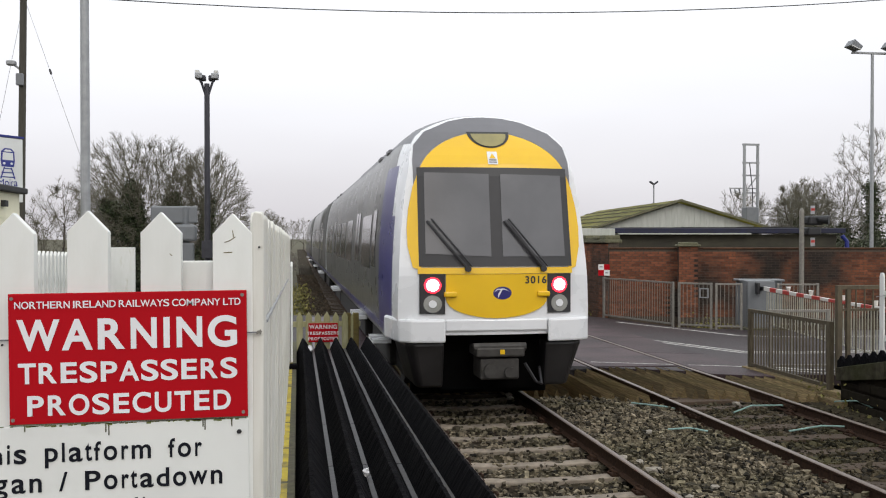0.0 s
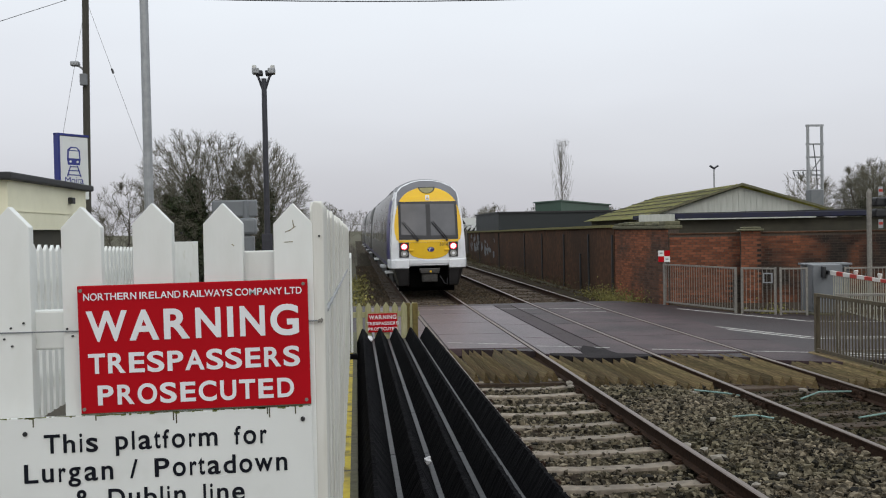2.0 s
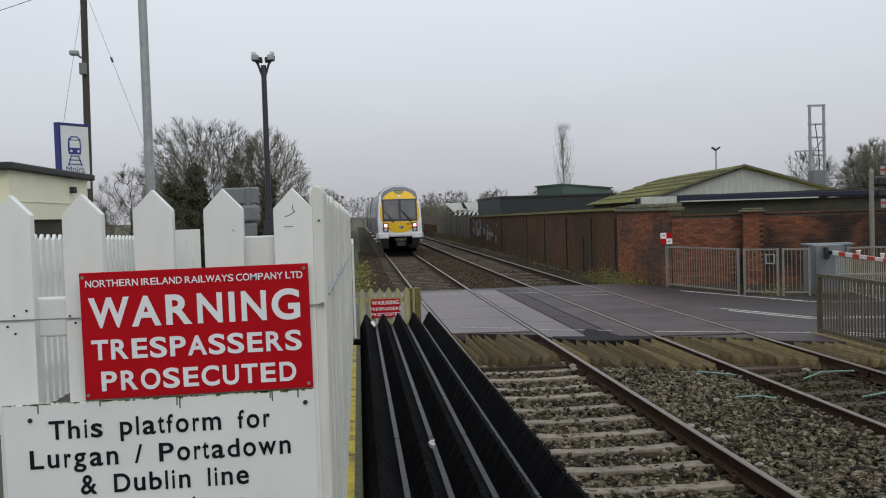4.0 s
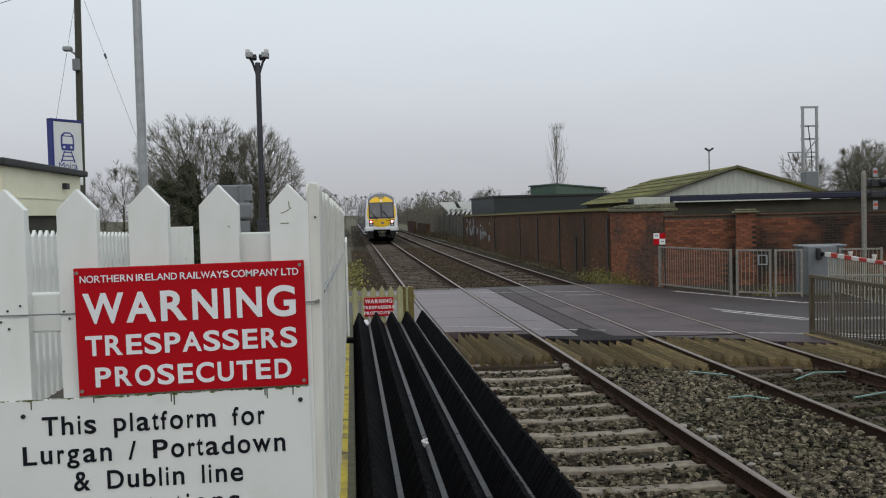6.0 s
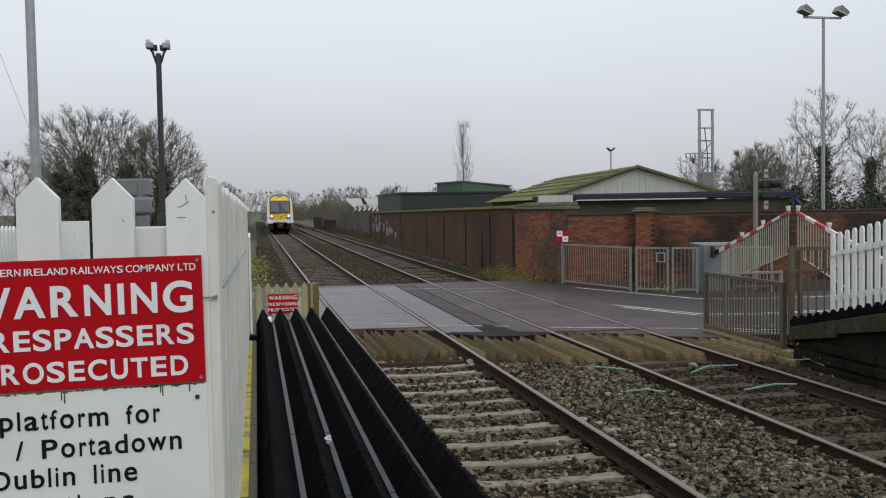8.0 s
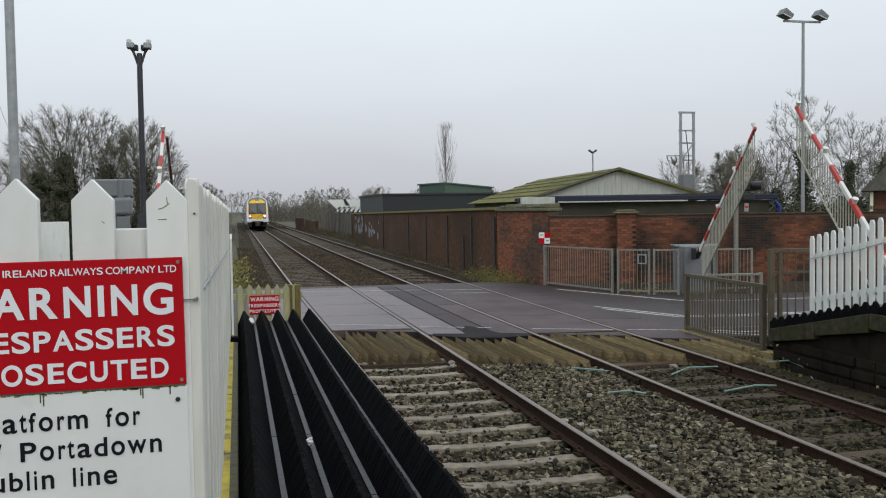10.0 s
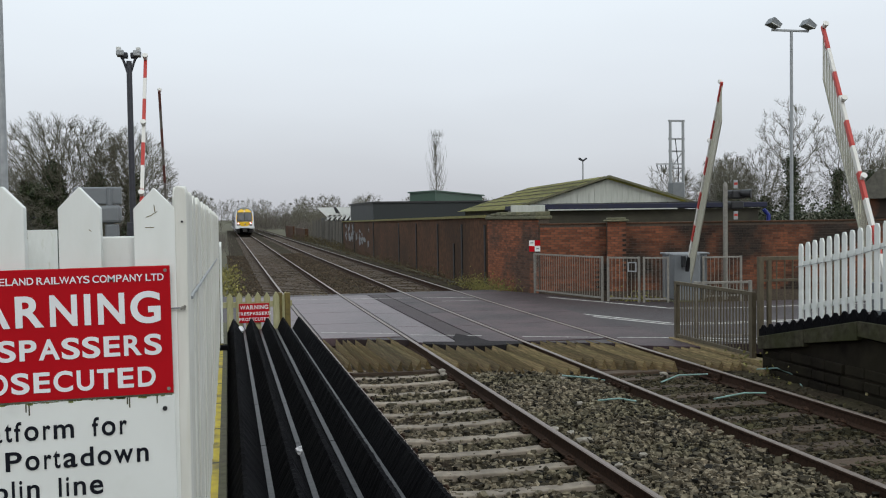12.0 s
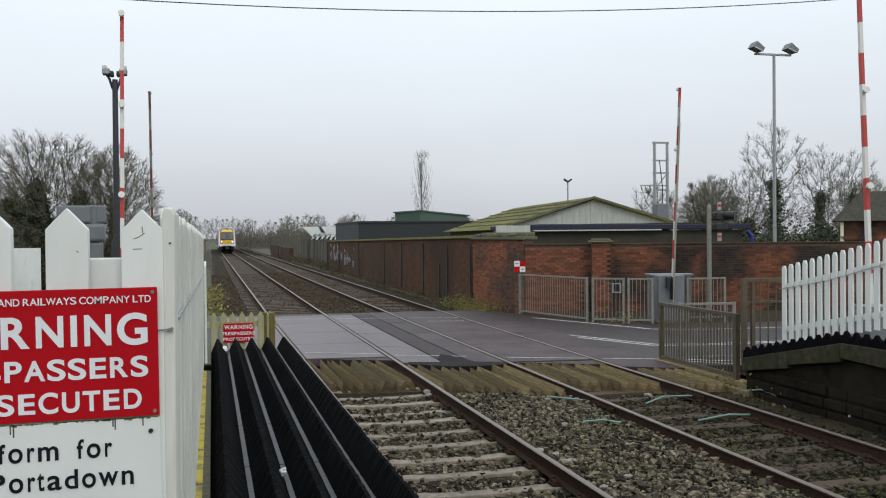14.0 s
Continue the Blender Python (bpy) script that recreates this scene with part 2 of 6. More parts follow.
    "roof_moss": material("mossy_corrugated_roof", (0.40, 0.37, 0.12), (0.26, 0.25, 0.10), 0.95, scale=3.0, bump=0.4, spot=(0.15, 0.15, 0.085), spot_scale=0.6, spot_amount=0.6),
    "gable": material("pale_gable_sheet", (0.50, 0.51, 0.47), (0.38, 0.39, 0.35), 0.8, scale=2.5, bump=0.05, stretch=(4, 4, 0.5)),
    "render_dark": material("stained_render", (0.060, 0.055, 0.038), (0.034, 0.031, 0.022), 0.92, scale=2.5, bump=0.2, spot=(0.03, 0.028, 0.022), spot_scale=0.7, spot_amount=0.7),
    "fascia": material("navy_fascia", (0.010, 0.012, 0.045), (0.007, 0.008, 0.02), 0.7, scale=4, bump=0.1),
    "green_shed": material("green_sheeting", (0.034, 0.082, 0.050), (0.028, 0.066, 0.041), 0.6, scale=3, bump=0.1, stretch=(3, 3, 0.3)),
    "navy_shed": material("dark_sheeting", (0.020, 0.025, 0.026), (0.015, 0.019, 0.02), 0.6, scale=3, bump=0.1, stretch=(3, 3, 0.3)),
    "bark": material("winter_bark", (0.11, 0.095, 0.078), (0.055, 0.047, 0.038), 0.95, scale=10, bump=0.5),
    "twig": material("winter_twigs", (0.152, 0.142, 0.104), (0.092, 0.085, 0.061), 0.95, scale=4, bump=0.0),
    "ivy": material("ivy_leaf", (0.060, 0.080, 0.034), (0.027, 0.037, 0.016), 0.7, scale=3, bump=0.1, island=0.6),
    "hedge": material("dark_hedge_leaf", (0.056, 0.066, 0.036), (0.028, 0.034, 0.018), 0.85, scale=3, bump=0.1, island=0.5),
    "grass": material("rough_grass", (0.25, 0.215, 0.065), (0.10, 0.10, 0.03), 0.95, scale=3, bump=0.0, island=0.5),
    "fence_wood": material("grey_fence_board", (0.13, 0.115, 0.095), (0.08, 0.07, 0.058), 0.95, scale=6, bump=0.3, stretch=(4, 4, 0.4), piece=0.25),
    "gate_wood": material("pale_yellowed_picket", (0.46, 0.43, 0.27), (0.33, 0.31, 0.17), 0.85, scale=9, bump=0.2, stretch=(4, 4, 0.6), spot=(0.2, 0.2, 0.07), spot_scale=4, spot_amount=0.6),
    "post_wood": material("mossy_gate_post", (0.19, 0.145, 0.045), (0.09, 0.068, 0.02), 0.9, scale=10, bump=0.4),
    "red_band": material("red_barrier_band", (0.46, 0.03, 0.02), (0.36, 0.03, 0.02), 0.45, scale=5, bump=0.02),
    "white_band": material("white_barrier_band", (0.68, 0.66, 0.62), (0.58, 0.56, 0.52), 0.45, scale=5, bump=0.02),
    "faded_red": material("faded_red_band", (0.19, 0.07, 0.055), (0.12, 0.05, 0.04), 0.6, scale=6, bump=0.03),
    "skirt": material("alloy_skirt_bar", (0.40, 0.39, 0.32), (0.30, 0.29, 0.23), 0.55, metal=0.2, scale=6, bump=0.05),
    "blue_frame": material("blue_enamel", (0.015, 0.025, 0.19), (0.012, 0.02, 0.16), 0.4, scale=4, bump=0.02),
    "hose": material("pale_green_hose", (0.22, 0.36, 0.33), (0.14, 0.22, 0.2), 0.6, scale=9, bump=0.1),
    "marker": material("yellowed_marker", (0.66, 0.60, 0.36), (0.48, 0.40, 0.16), 0.7, scale=9, bump=0.1),
    "slate": material("slate_roof", (0.13, 0.122, 0.10), (0.075, 0.07, 0.06), 0.9, scale=6, bump=0.3),
    "wire": material("cable_black", (0.06, 0.06, 0.064), (0.035, 0.035, 0.038), 0.6, scale=3, bump=0.0),
    "far_wood": material("far_woods", (0.15, 0.13, 0.112), (0.09, 0.08, 0.068), 1.0, scale=0.6, bump=0.0, island=0.3),
    # train
    "t_white": material("train_white", (0.74, 0.75, 0.77), (0.68, 0.69, 0.71), 0.28, scale=2, bump=0.01, coat=0.3),
    "t_yellow": material("train_warning_yellow", (0.80, 0.49, 0.008), (0.72, 0.43, 0.008), 0.35, scale=2, bump=0.01, coat=0.2),
    "t_grey": material("train_roof_grey", (0.17, 0.17, 0.185), (0.13, 0.13, 0.14), 0.5, scale=2, bump=0.02),
    "t_silver": material("train_silver_side", (0.115, 0.115, 0.112), (0.07, 0.07, 0.068), 0.3, metal=0.3, scale=3, bump=0.01, spot=(0.15, 0.14, 0.12), spot_scale=0.8, spot_amount=0.5),
    "t_blue": material("train_blue", (0.025, 0.022, 0.16), (0.02, 0.018, 0.13), 0.3, scale=2, bump=0.01),
    # windscreen glass: mottled grey base colour stands in for reflected sky
    "t_screen": material("train_screen_sky_grey", (0.125, 0.122, 0.128), (0.075, 0.073, 0.078), 0.12, scale=0.9, bump=0.0, rough_var=0.03, spec=0.7),
    "t_glass": material("train_dark_glass", (0.045, 0.045, 0.05), (0.04, 0.04, 0.044), 0.08, scale=2, bump=0.0, rough_var=0.02, spec=0.9),
    "t_black": material("train_black_trim", (0.028, 0.027, 0.03), (0.018, 0.018, 0.02), 0.5, scale=4, bump=0.03),
    "t_dark": material("train_underframe", (0.016, 0.014, 0.013), (0.009, 0.008, 0.008), 0.85, scale=8, bump=0.2),
    "t_skirt": material("train_grey_skirt", (0.022, 0.020, 0.021), (0.006, 0.006, 0.006), 0.45, scale=4, bump=0.03),
    # near-black that paints the deep shade under the cab
    "t_void": material("shade_black_recess", (0.004, 0.004, 0.004), (0.002, 0.002, 0.002), 0.95, scale=8, bump=0.0, spec=0.03),
    "t_coupler": material("grimy_coupler", (0.07, 0.065, 0.06), (0.03, 0.028, 0.026), 0.6, metal=0.4, scale=12, bump=0.2),
    "t_lens": material("lamp_lens", (0.55, 0.55, 0.52), (0.45, 0.45, 0.43), 0.15, metal=0.5, scale=6, bump=0.05),
    "t_marker": material("dim_marker_lens", (0.30, 0.26, 0.10), (0.2, 0.18, 0.08), 0.3, scale=6, bump=0.05),
    "tail": glow("tail_lamp_red", (1.0, 0.02, 0.04), 3.0),
    "tail_core": glow("tail_lamp_core", (1.0, 0.62, 0.62), 6.0),
}


# ---- mesh helpers ----
def box(bm, x0, x1, y0, y1, z0, z1, bevel=0.0):
    made = bmesh.ops.create_cube(bm, size=1.0)["verts"]
    for v in made:
        v.co = Vector((x0 + (v.co.x + 0.5) * (x1 - x0), y0 + (v.co.y + 0.5) * (y1 - y0), z0 + (v.co.z + 0.5) * (z1 - z0)))
    if bevel:
        edges = list({e for v in made for e in v.link_edges})
        bmesh.ops.bevel(bm, geom=edges, offset=bevel, segments=2, affect="EDGES", profile=0.5)
    return bm


def boxes(*args, bevel=0.0):
    bm = bmesh.new()
    for a in args:
        box(bm, *a, bevel=bevel)
    return bm


def rod(bm, a, b, r, r2=None, sides=8):
    a, b = Vector(a), Vector(b)
    d = b - a
    m = Matrix.Translation((a + b) / 2) @ d.to_track_quat("Z", "Y").to_matrix().to_4x4()
    bmesh.ops.create_cone(bm, cap_ends=True, segments=sides, radius1=r, radius2=r if r2 is None else r2, depth=d.length, matrix=m)
    return bm


def rods(*args, sides=8):
    bm = bmesh.new()
    for a in args:
        rod(bm, *a, sides=sides)
    return bm


def prism(outline, axis, lo, hi, bevel=0.0):
    """A flat outline swept along an axis: x: outline in (y, z); y: in (x, z); z: in (x, y)."""
    bm = bmesh.new()
    place = {"x": lambda u, v, w: (w, u, v), "y": lambda u, v, w: (u, w, v), "z": lambda u, v, w: (u, v, w)}[axis]
    a = [bm.verts.new(place(u, v, lo)) for u, v in outline]
    b = [bm.verts.new(place(u, v, hi)) for u, v in outline]
    bm.faces.new(a)
    bm.faces.new(b[::-1])
    for i in range(len(a)):
        j = (i + 1) % len(a)
        bm.faces.new((a[j], a[i], b[i], b[j]))
    bmesh.ops.recalc_face_normals(bm, faces=bm.faces)
    if bevel:
        bmesh.ops.bevel(bm, geom=list(bm.edges), offset=bevel, segments=2, affect="EDGES", profile=0.5)
    return bm


def tube(points, r, sides=6):
    """A round section swept through points, as one connected skin."""
    bm = bmesh.new()
    pts = [Vector(p) for p in points]
    rings = []
    for i, p in enumerate(pts):
        d = (pts[min(i + 1, len(pts) - 1)] - pts[max(i - 1, 0)]).normalized()
        u = d.orthogonal().normalized() if not rings else (last - d * last.dot(d)).normalized()
        last = u
        v = d.cross(u)
        rings.append([bm.verts.new(p + (u * math.cos(6.2832 * k / sides) + v * math.sin(6.2832 * k / sides)) * r) for k in range(sides)])
    for a, b in zip(rings, rings[1:]):
        for k in range(sides):
            j = (k + 1) % sides
            bm.faces.new((a[k], a[j], b[j], b[k]))
    bm.faces.new(rings[0][::-1])
    bm.faces.new(rings[-1])
    return bm


def to_mesh(name, bm, mat, smooth=False):
    me = bpy.data.meshes.new(name)
    bm.to_mesh(me)
    bm.free()
    for m in mat if isinstance(mat, (list, tuple)) else [mat]:
        me.materials.append(m)
    if smooth:
        for p in me.polygons:
            p.use_smooth = True
    return me


def part(name, bm, mat, parent=None, label="", smooth=False):
    ob = new(name, to_mesh(name, bm, mat, smooth))
    ob.parent = parent
    if label:
        ob["label"] = label
    return ob


def shared(name, me, parent, m):
    ob = new(name, me)
    ob.parent = parent
    ob.matrix_basis = m
    return ob


def thing(name, m, label, category, group="", kind=""):
    ob = new(name)
    ob.empty_display_size = 0.2
    ob.matrix_basis = m
    return tagged(ob, label, category, group, kind)


def pydata(name, verts, faces, mat, parent=None, smooth=False):
    me = bpy.data.meshes.new(name)
    me.from_pydata(verts, [], faces)
    me.materials.append(mat)
    if smooth:
        me.shade_smooth()
    ob = new(name, me)
    ob.parent = parent
    return ob


def text_part(name, words, size, x, z, y, mat, parent, bold=0.0, center=True, space=1.0):
    """Lettering that faces -y, as a mesh."""
    cu = bpy.data.curves.new(name, "FONT")
    cu.body, cu.size, cu.offset, cu.extrude, cu.space_character = words, size, bold, 0.0006, space
    cu.align_x = "CENTER" if center else "LEFT"
    tmp = bpy.data.objects.new(name, cu)
    scene.collection.objects.link(tmp)
    me = bpy.data.meshes.new_from_object(tmp.evaluated_get(bpy.context.evaluated_depsgraph_get()))
    bpy.data.objects.remove(tmp)
    me.transform(pose(x, y, z, 90, 0, 0))
    me.materials.clear()
    me.materials.append(mat)
    ob = new(name, me)
    ob.parent = parent
    return ob


# ink left edge, ink right edge and advance of grotesque letters, in thousandths of the body size
GROT = {"A": (20, 702, 722), "C": (44, 684, 722), "D": (76, 685, 722), "E": (76, 621, 667), "G": (44, 713, 778), "H": (71, 651, 722), "I": (68, 208, 278), "L": (76, 583, 611),
        "M": (69, 765, 833), "N": (69, 654, 722), "O": (44, 734, 778), "P": (73, 627, 667), "R": (76, 677, 722), "S": (39, 629, 667), "T": (14, 598, 611), "U": (72, 651, 722),
        "W": (6, 938, 944), "Y": (15, 653, 667), "&": (44, 645, 667), "/": (-12, 290, 278),
        "a": (36, 525, 556), "b": (58, 517, 556), "c": (30, 477, 500), "d": (35, 499, 556), "e": (40, 515, 556), "f": (14, 262, 278), "g": (40, 499, 556), "h": (65, 491, 556),
        "i": (62, 160, 222), "l": (62, 160, 222), "m": (65, 769, 833), "n": (65, 491, 556), "o": (35, 521, 556), "p": (58, 517, 556), "r": (77, 332, 333), "s": (31, 464, 500),
        "t": (14, 257, 278), "u": (68, 489, 556), "v": (8, 492, 500), "w": (14, 709, 722)}


def letter_span(ch):
    """Lowest and highest ink of a letter, in thousandths of the body size."""
    if ch in "CGOS&":
        return -17, 735
    if ch in "gp":
        return -212, 536
    if ch in "ace" or ch in "os":
        return -14, 536
    if ch in "mnruvw":
        return 0, 530
    if ch == "t":
        return -6, 669
    return (-17, 718) if ch == "U" else (0, 718)


def text_line(words, cap, x, z, y, mat, parent, bold=0.0, width=None, gap=278):
    """A line of sans-serif lettering with capitals of the given height, from x over the given width, or centred on x; each letter is a part."""
    k = cap / 718.0
    spots, cur, count = [], 0.0, 0
    for ch in words:
        if ch == " ":
            cur += gap
        else:
            a, b, adv = GROT[ch]
            spots.append((ch, cur + a, cur + b, count))
            cur += adv
        count += 1
    lo, hi = spots[0][1] * k, spots[-1][2] * k
    track = (width - (hi - lo)) / max(1, count - 1) if width else 0.0
    left = x - lo if width else x - (lo + hi) / 2
    made = []
    for ch, a, b, i in spots:
        o = text_part("letter", ch, cap / 0.718, 0, 0, 0, mat, parent, bold * cap, False)
        cx, cz = [v.co.x for v in o.data.vertices], [v.co.z for v in o.data.vertices]
        z0, z1 = letter_span(ch)
        x0, x1 = left + a * k + track * i, left + b * k + track * i
        sx, sz = (x1 - x0) / (max(cx) - min(cx)), (z1 - z0) * k / (max(cz) - min(cz))
        o.data.transform(Matrix.Translation((x0 - sx * min(cx), y, z + z0 * k - sz * min(cz))) @ Matrix.Diagonal((sx, 1, sz, 1)))
        made.append(o)
    return made


def bend(y, k=0.0056):
    """The line drifts to the right beyond the crossing."""
    return k * max(0.0, y - 24.0)


# ---- ground, track bed, road ----
bm = bmesh.new()
vs = [bm.verts.new(p) for p in ((-1500, -400, -0.36), (1500, -400, -0.36), (1500, 2500, -0.36), (-1500, 2500, -0.36))]
bm.faces.new(vs)
tagged(part("ground", bm, M["soil"]), "rough grass and bare winter soil", "ground", kind="structure")

verts, faces = [], []
ys = [-6 + 0.12 * i for i in range(int(24 / 0.12))] + [18 + 0.8 * i for i in range(250)]
xs = [0.3 + 0.12 * i for i in range(int(8.3 / 0.12))]
for y in ys:
    for x in xs:
        on_track = min(abs(x - 2.63), abs(x - 6.27)) < 1.35
        z = (-0.225 if on_track else -0.15) + 0.028 * noise.noise((x * 7, y * 7, 0)) + 0.02 * noise.noise((x * 1.3, y * 1.3, 4))
        if x < 1.4:
            z -= 0.07
        if x > 8.1:
            z -= 0.08
        verts.append((x + bend(y, 0.005), y, z))
nx = len(xs)
for j in range(len(ys) - 1):
    for i in range(nx - 1):
        a = j * nx + i
        faces.append((a, a + 1, a + nx + 1, a + nx))
tagged(pydata("track_bed", verts, faces, M["ballast"], smooth=True), "dirty grey-brown stone ballast bed under two tracks", "track bed", kind="structure")

ROAD_LOW = [(-40, 27), (-12, 22.5), (-2, 19.6), (1.4, 18.4), (8.0, 15.2), (10, 14.6), (14, 14.3), (60, 13.6)]
ROAD_HIGH = [(60, 21.4), (16, 21.8), (12, 22.2), (10.1, 23.5), (9.2, 26.6), (8.3, 28.4), (1, 28.8), (-5, 30.5), (-14, 33), (-40, 38)]
bm = prism(ROAD_LOW + ROAD_HIGH, "z", -0.2, -0.022)
tagged(part("road", bm, M["asphalt"]), "damp dark asphalt road over the level crossing", "road", kind="structure")


def road_line(points, width, z=-0.018):
    bm = bmesh.new()
    for (ax, ay), (bx, by) in zip(points, points[1:]):
        d = Vector((bx - ax, by - ay)).normalized() * width / 2
        n = Vector((-d.y, d.x))
        vs = [bm.verts.new((px, py, z)) for px, py in ((ax + n.x, ay + n.y), (ax - n.x, ay - n.y), (bx - n.x, by - n.y), (bx + n.x, by + n.y))]
        bm.faces.new(vs)
    bmesh.ops.recalc_face_normals(bm, faces=bm.faces)
    return bm


for pts, wd in (([(8.05, 20.5), (9.2, 17.95), (10.4, 17.7), (16, 17.6)], 0.1), ([(8.25, 20.6), (9.35, 18.15), (10.5, 17.9), (16, 17.8)], 0.1),
                ([(9.05, 25.2), (10.75, 21.1), (12.06, 20.6), (18, 20.3)], 0.12), ([(8.4, 16.25), (9.1, 15.5), (11, 15.2), (16, 15.1)], 0.12),
                ([(8.45, 15.75), (9.2, 15.05), (11, 14.8), (16, 14.7)], 0.1)):
    tagged(part("road_line", road_line(pts, wd), M["road_paint"]), "worn white road marking", "road marking", "road markings", "structure")


# ---- railway tracks ----
RAIL = [(-0.07, -0.159), (0.07, -0.159), (0.07, -0.148), (0.012, -0.128), (0.010, -0.045), (0.034, -0.030), (0.035, -0.008), (0.024, 0.0), (-0.024, 0.0), (-0.035, -0.008), (-0.034, -0.030), (-0.010, -0.045), (-0.012, -0.128), (-0.07, -0.148)]
STATIONS = [-6, 24] + [24 + 8 * i for i in range(1, 26)]


def rail_mesh(x0, k):
    bm = bmesh.new()
    rings = [[bm.verts.new((x0 + bend(y, k) + u, y, v)) for u, v in RAIL] for y in STATIONS]
    for a, b in zip(rings, rings[1:]):
        for i in range(len(RAIL)):
            j = (i + 1) % len(RAIL)
            f = bm.faces.new((a[i], a[j], b[j], b[i]))
            f.material_index = 1 if i in (6, 7, 8) else 0
    bm.faces.new(rings[0])
    bmesh.ops.recalc_face_normals(bm, faces=bm.faces)
    return bm


def sleeper_mesh(wood):
    if wood:
        bm = prism([(-1.3, -0.30), (1.3, -0.30), (1.3, -0.165), (-1.3, -0.165)], "y", -0.125, 0.125, 0.012)
    else:
        bm = prism([(-1.27, -0.32), (1.27, -0.32), (1.27, -0.182), (0.62, -0.172), (0.35, -0.186), (-0.35, -0.186), (-0.62, -0.172), (-1.27, -0.182)], "y", -0.088, 0.088, 0.012)
    return to_mesh("sleeper", bm, M["wood_sleeper" if wood else "concrete_sleeper"])


def clip_mesh():
    pts = [(0.03 * math.cos(a) + 0.0, 0.05 * math.sin(a), 0.03 + 0.012 * math.sin(2 * a)) for a in [i * 0.7 for i in range(8)]]
    bm = tube(pts, 0.011, 5)
    box(bm, -0.05, 0.03, -0.06, 0.06, -0.005, 0.012)
    return to_mesh("rail_clip", bm, M["rail"])


CLIP = clip_mesh()


def track(x_mid, k, wood, label):
    t = thing("railway_track", pose(0, 0, 0), label, "railway track", "railway tracks", "structure")
    for s in (-0.835, 0.835):
        part("rail", rail_mesh(x_mid + s, k), [M["rail"], M["rail_top"]], t, "rusty steel rail with a worn bright top")
    me, far = sleeper_mesh(wood), sleeper_mesh(True)
    far.materials[0] = M["dirty_sleeper"]
    y = -3.2
    rnd = random.Random(5 + wood)
    while y < 130:
        if not (17.2 < y < 27.6):
            o = shared("sleeper", me if y < 20 else far, t, pose(x_mid + bend(y, k) + rnd.uniform(-0.03, 0.03), y, rnd.uniform(-0.012, 0.008), 0, 0, rnd.uniform(-1.2, 1.2)))
            if 4 < y < 15:
                for s in (-0.835, 0.835):
                    for q in (-1, 1):
                        shared("rail_clip", CLIP, t, pose(x_mid + s + q * 0.11, y, -0.158, 0, 0, 0 if q > 0 else 180) @ Matrix.Scale(1.35, 4))
        y += 0.70 + rnd.uniform(-0.04, 0.04)
    if wood:
        for s, y in ((-0.835, 12.1), (0.835, 12.6)):
            for q in (-1, 1):
                bm = boxes((x_mid + s + q * 0.03 - 0.014, x_mid + s + q * 0.03 + 0.014, y - 0.35, y + 0.35, -0.115, -0.045), bevel=0.004)
                for b in range(4):
                    rod(bm, (x_mid + s + q * 0.03, y - 0.25 + b * 0.17, -0.08), (x_mid + s + q * 0.07, y - 0.25 + b * 0.17, -0.08), 0.02, None, 6)
                part("fishplate", bm, M["rail"], t, "rusty bolted fishplate at a rail joint")
    return t


track(2.635, 0.0056, False, "running line with rusty rails on pale concrete sleepers")
track(6.265, 0.0045, True, "running line with rusty rails on dark timber sleepers")


# ---- crossing deck ----
deck = thing("crossing_deck", pose(0, 0, 0), "worn dark crossing panels laid flush between the rails", "crossing deck", kind="structure")


def deck_row(x0, x1, near0, near1, far, count, name="deck_panel", mat="deck", top=-0.004):
    for i in range(count):
        a0, a1 = near0 + (far - near0) * i / count, near0 + (far - near0) * (i + 1) / count
        b0, b1 = near1 + (far - near1) * i / count, near1 + (far - near1) * (i + 1) / count
        g = 0.013
        bm = prism([(x0, a0 + g), (x1, b0 + g), (x1, b1 - g), (x0, a1 - g)], "z", -0.16, top, 0.008)
        part(name, bm, M[mat], deck)


deck_row(0.45, 1.735, 18.6, 18.1, 28.1, 3, mat="deck_light")
deck_row(1.87, 3.40, 18.05, 17.85, 28.0, 4, mat="deck_light")
deck_row(3.54, 4.235, 16.9, 16.3, 27.8, 4, mat="deck_light")
deck_row(4.285, 4.735, 16.25, 16.2, 27.8, 3, mat="deck_dark")
deck_row(4.785, 5.36, 16.22, 16.3, 27.8, 4)
deck_row(5.50, 7.03, 16.4, 16.25, 27.8, 4)
deck_row(7.17, 8.25, 15.2, 14.6, 27.5, 4)
bm = prism([(3.62, 16.62), (4.25, 16.14), (4.7, 16.02), (5.33, 16.12), (5.35, 16.40), (4.84, 16.62), (4.74, 17.3), (4.5, 17.9), (4.32, 17.4), (4.2, 16.75), (3.62, 16.95)], "z", -0.15, 0.002, 0.01)
part("tar_patch", bm, M["tar"], deck, "black tar patch")
for pts in ([(1.95, 19.0), (3.35, 18.3)], [(3.6, 18.0), (4.9, 17.4)], [(5.6, 17.0), (7.0, 16.4)], [(7.25, 16.3), (8.2, 15.9)], [(1.95, 26.9), (3.3, 26.7)], [(3.6, 26.6), (5.3, 26.2)], [(5.6, 26.1), (7.0, 25.7)],
            [(5.9, 24.9), (6.9, 24.75)]):
    part("worn_line", road_line(pts, 0.07, 0.0015), M["road_paint"], deck, "worn white line")

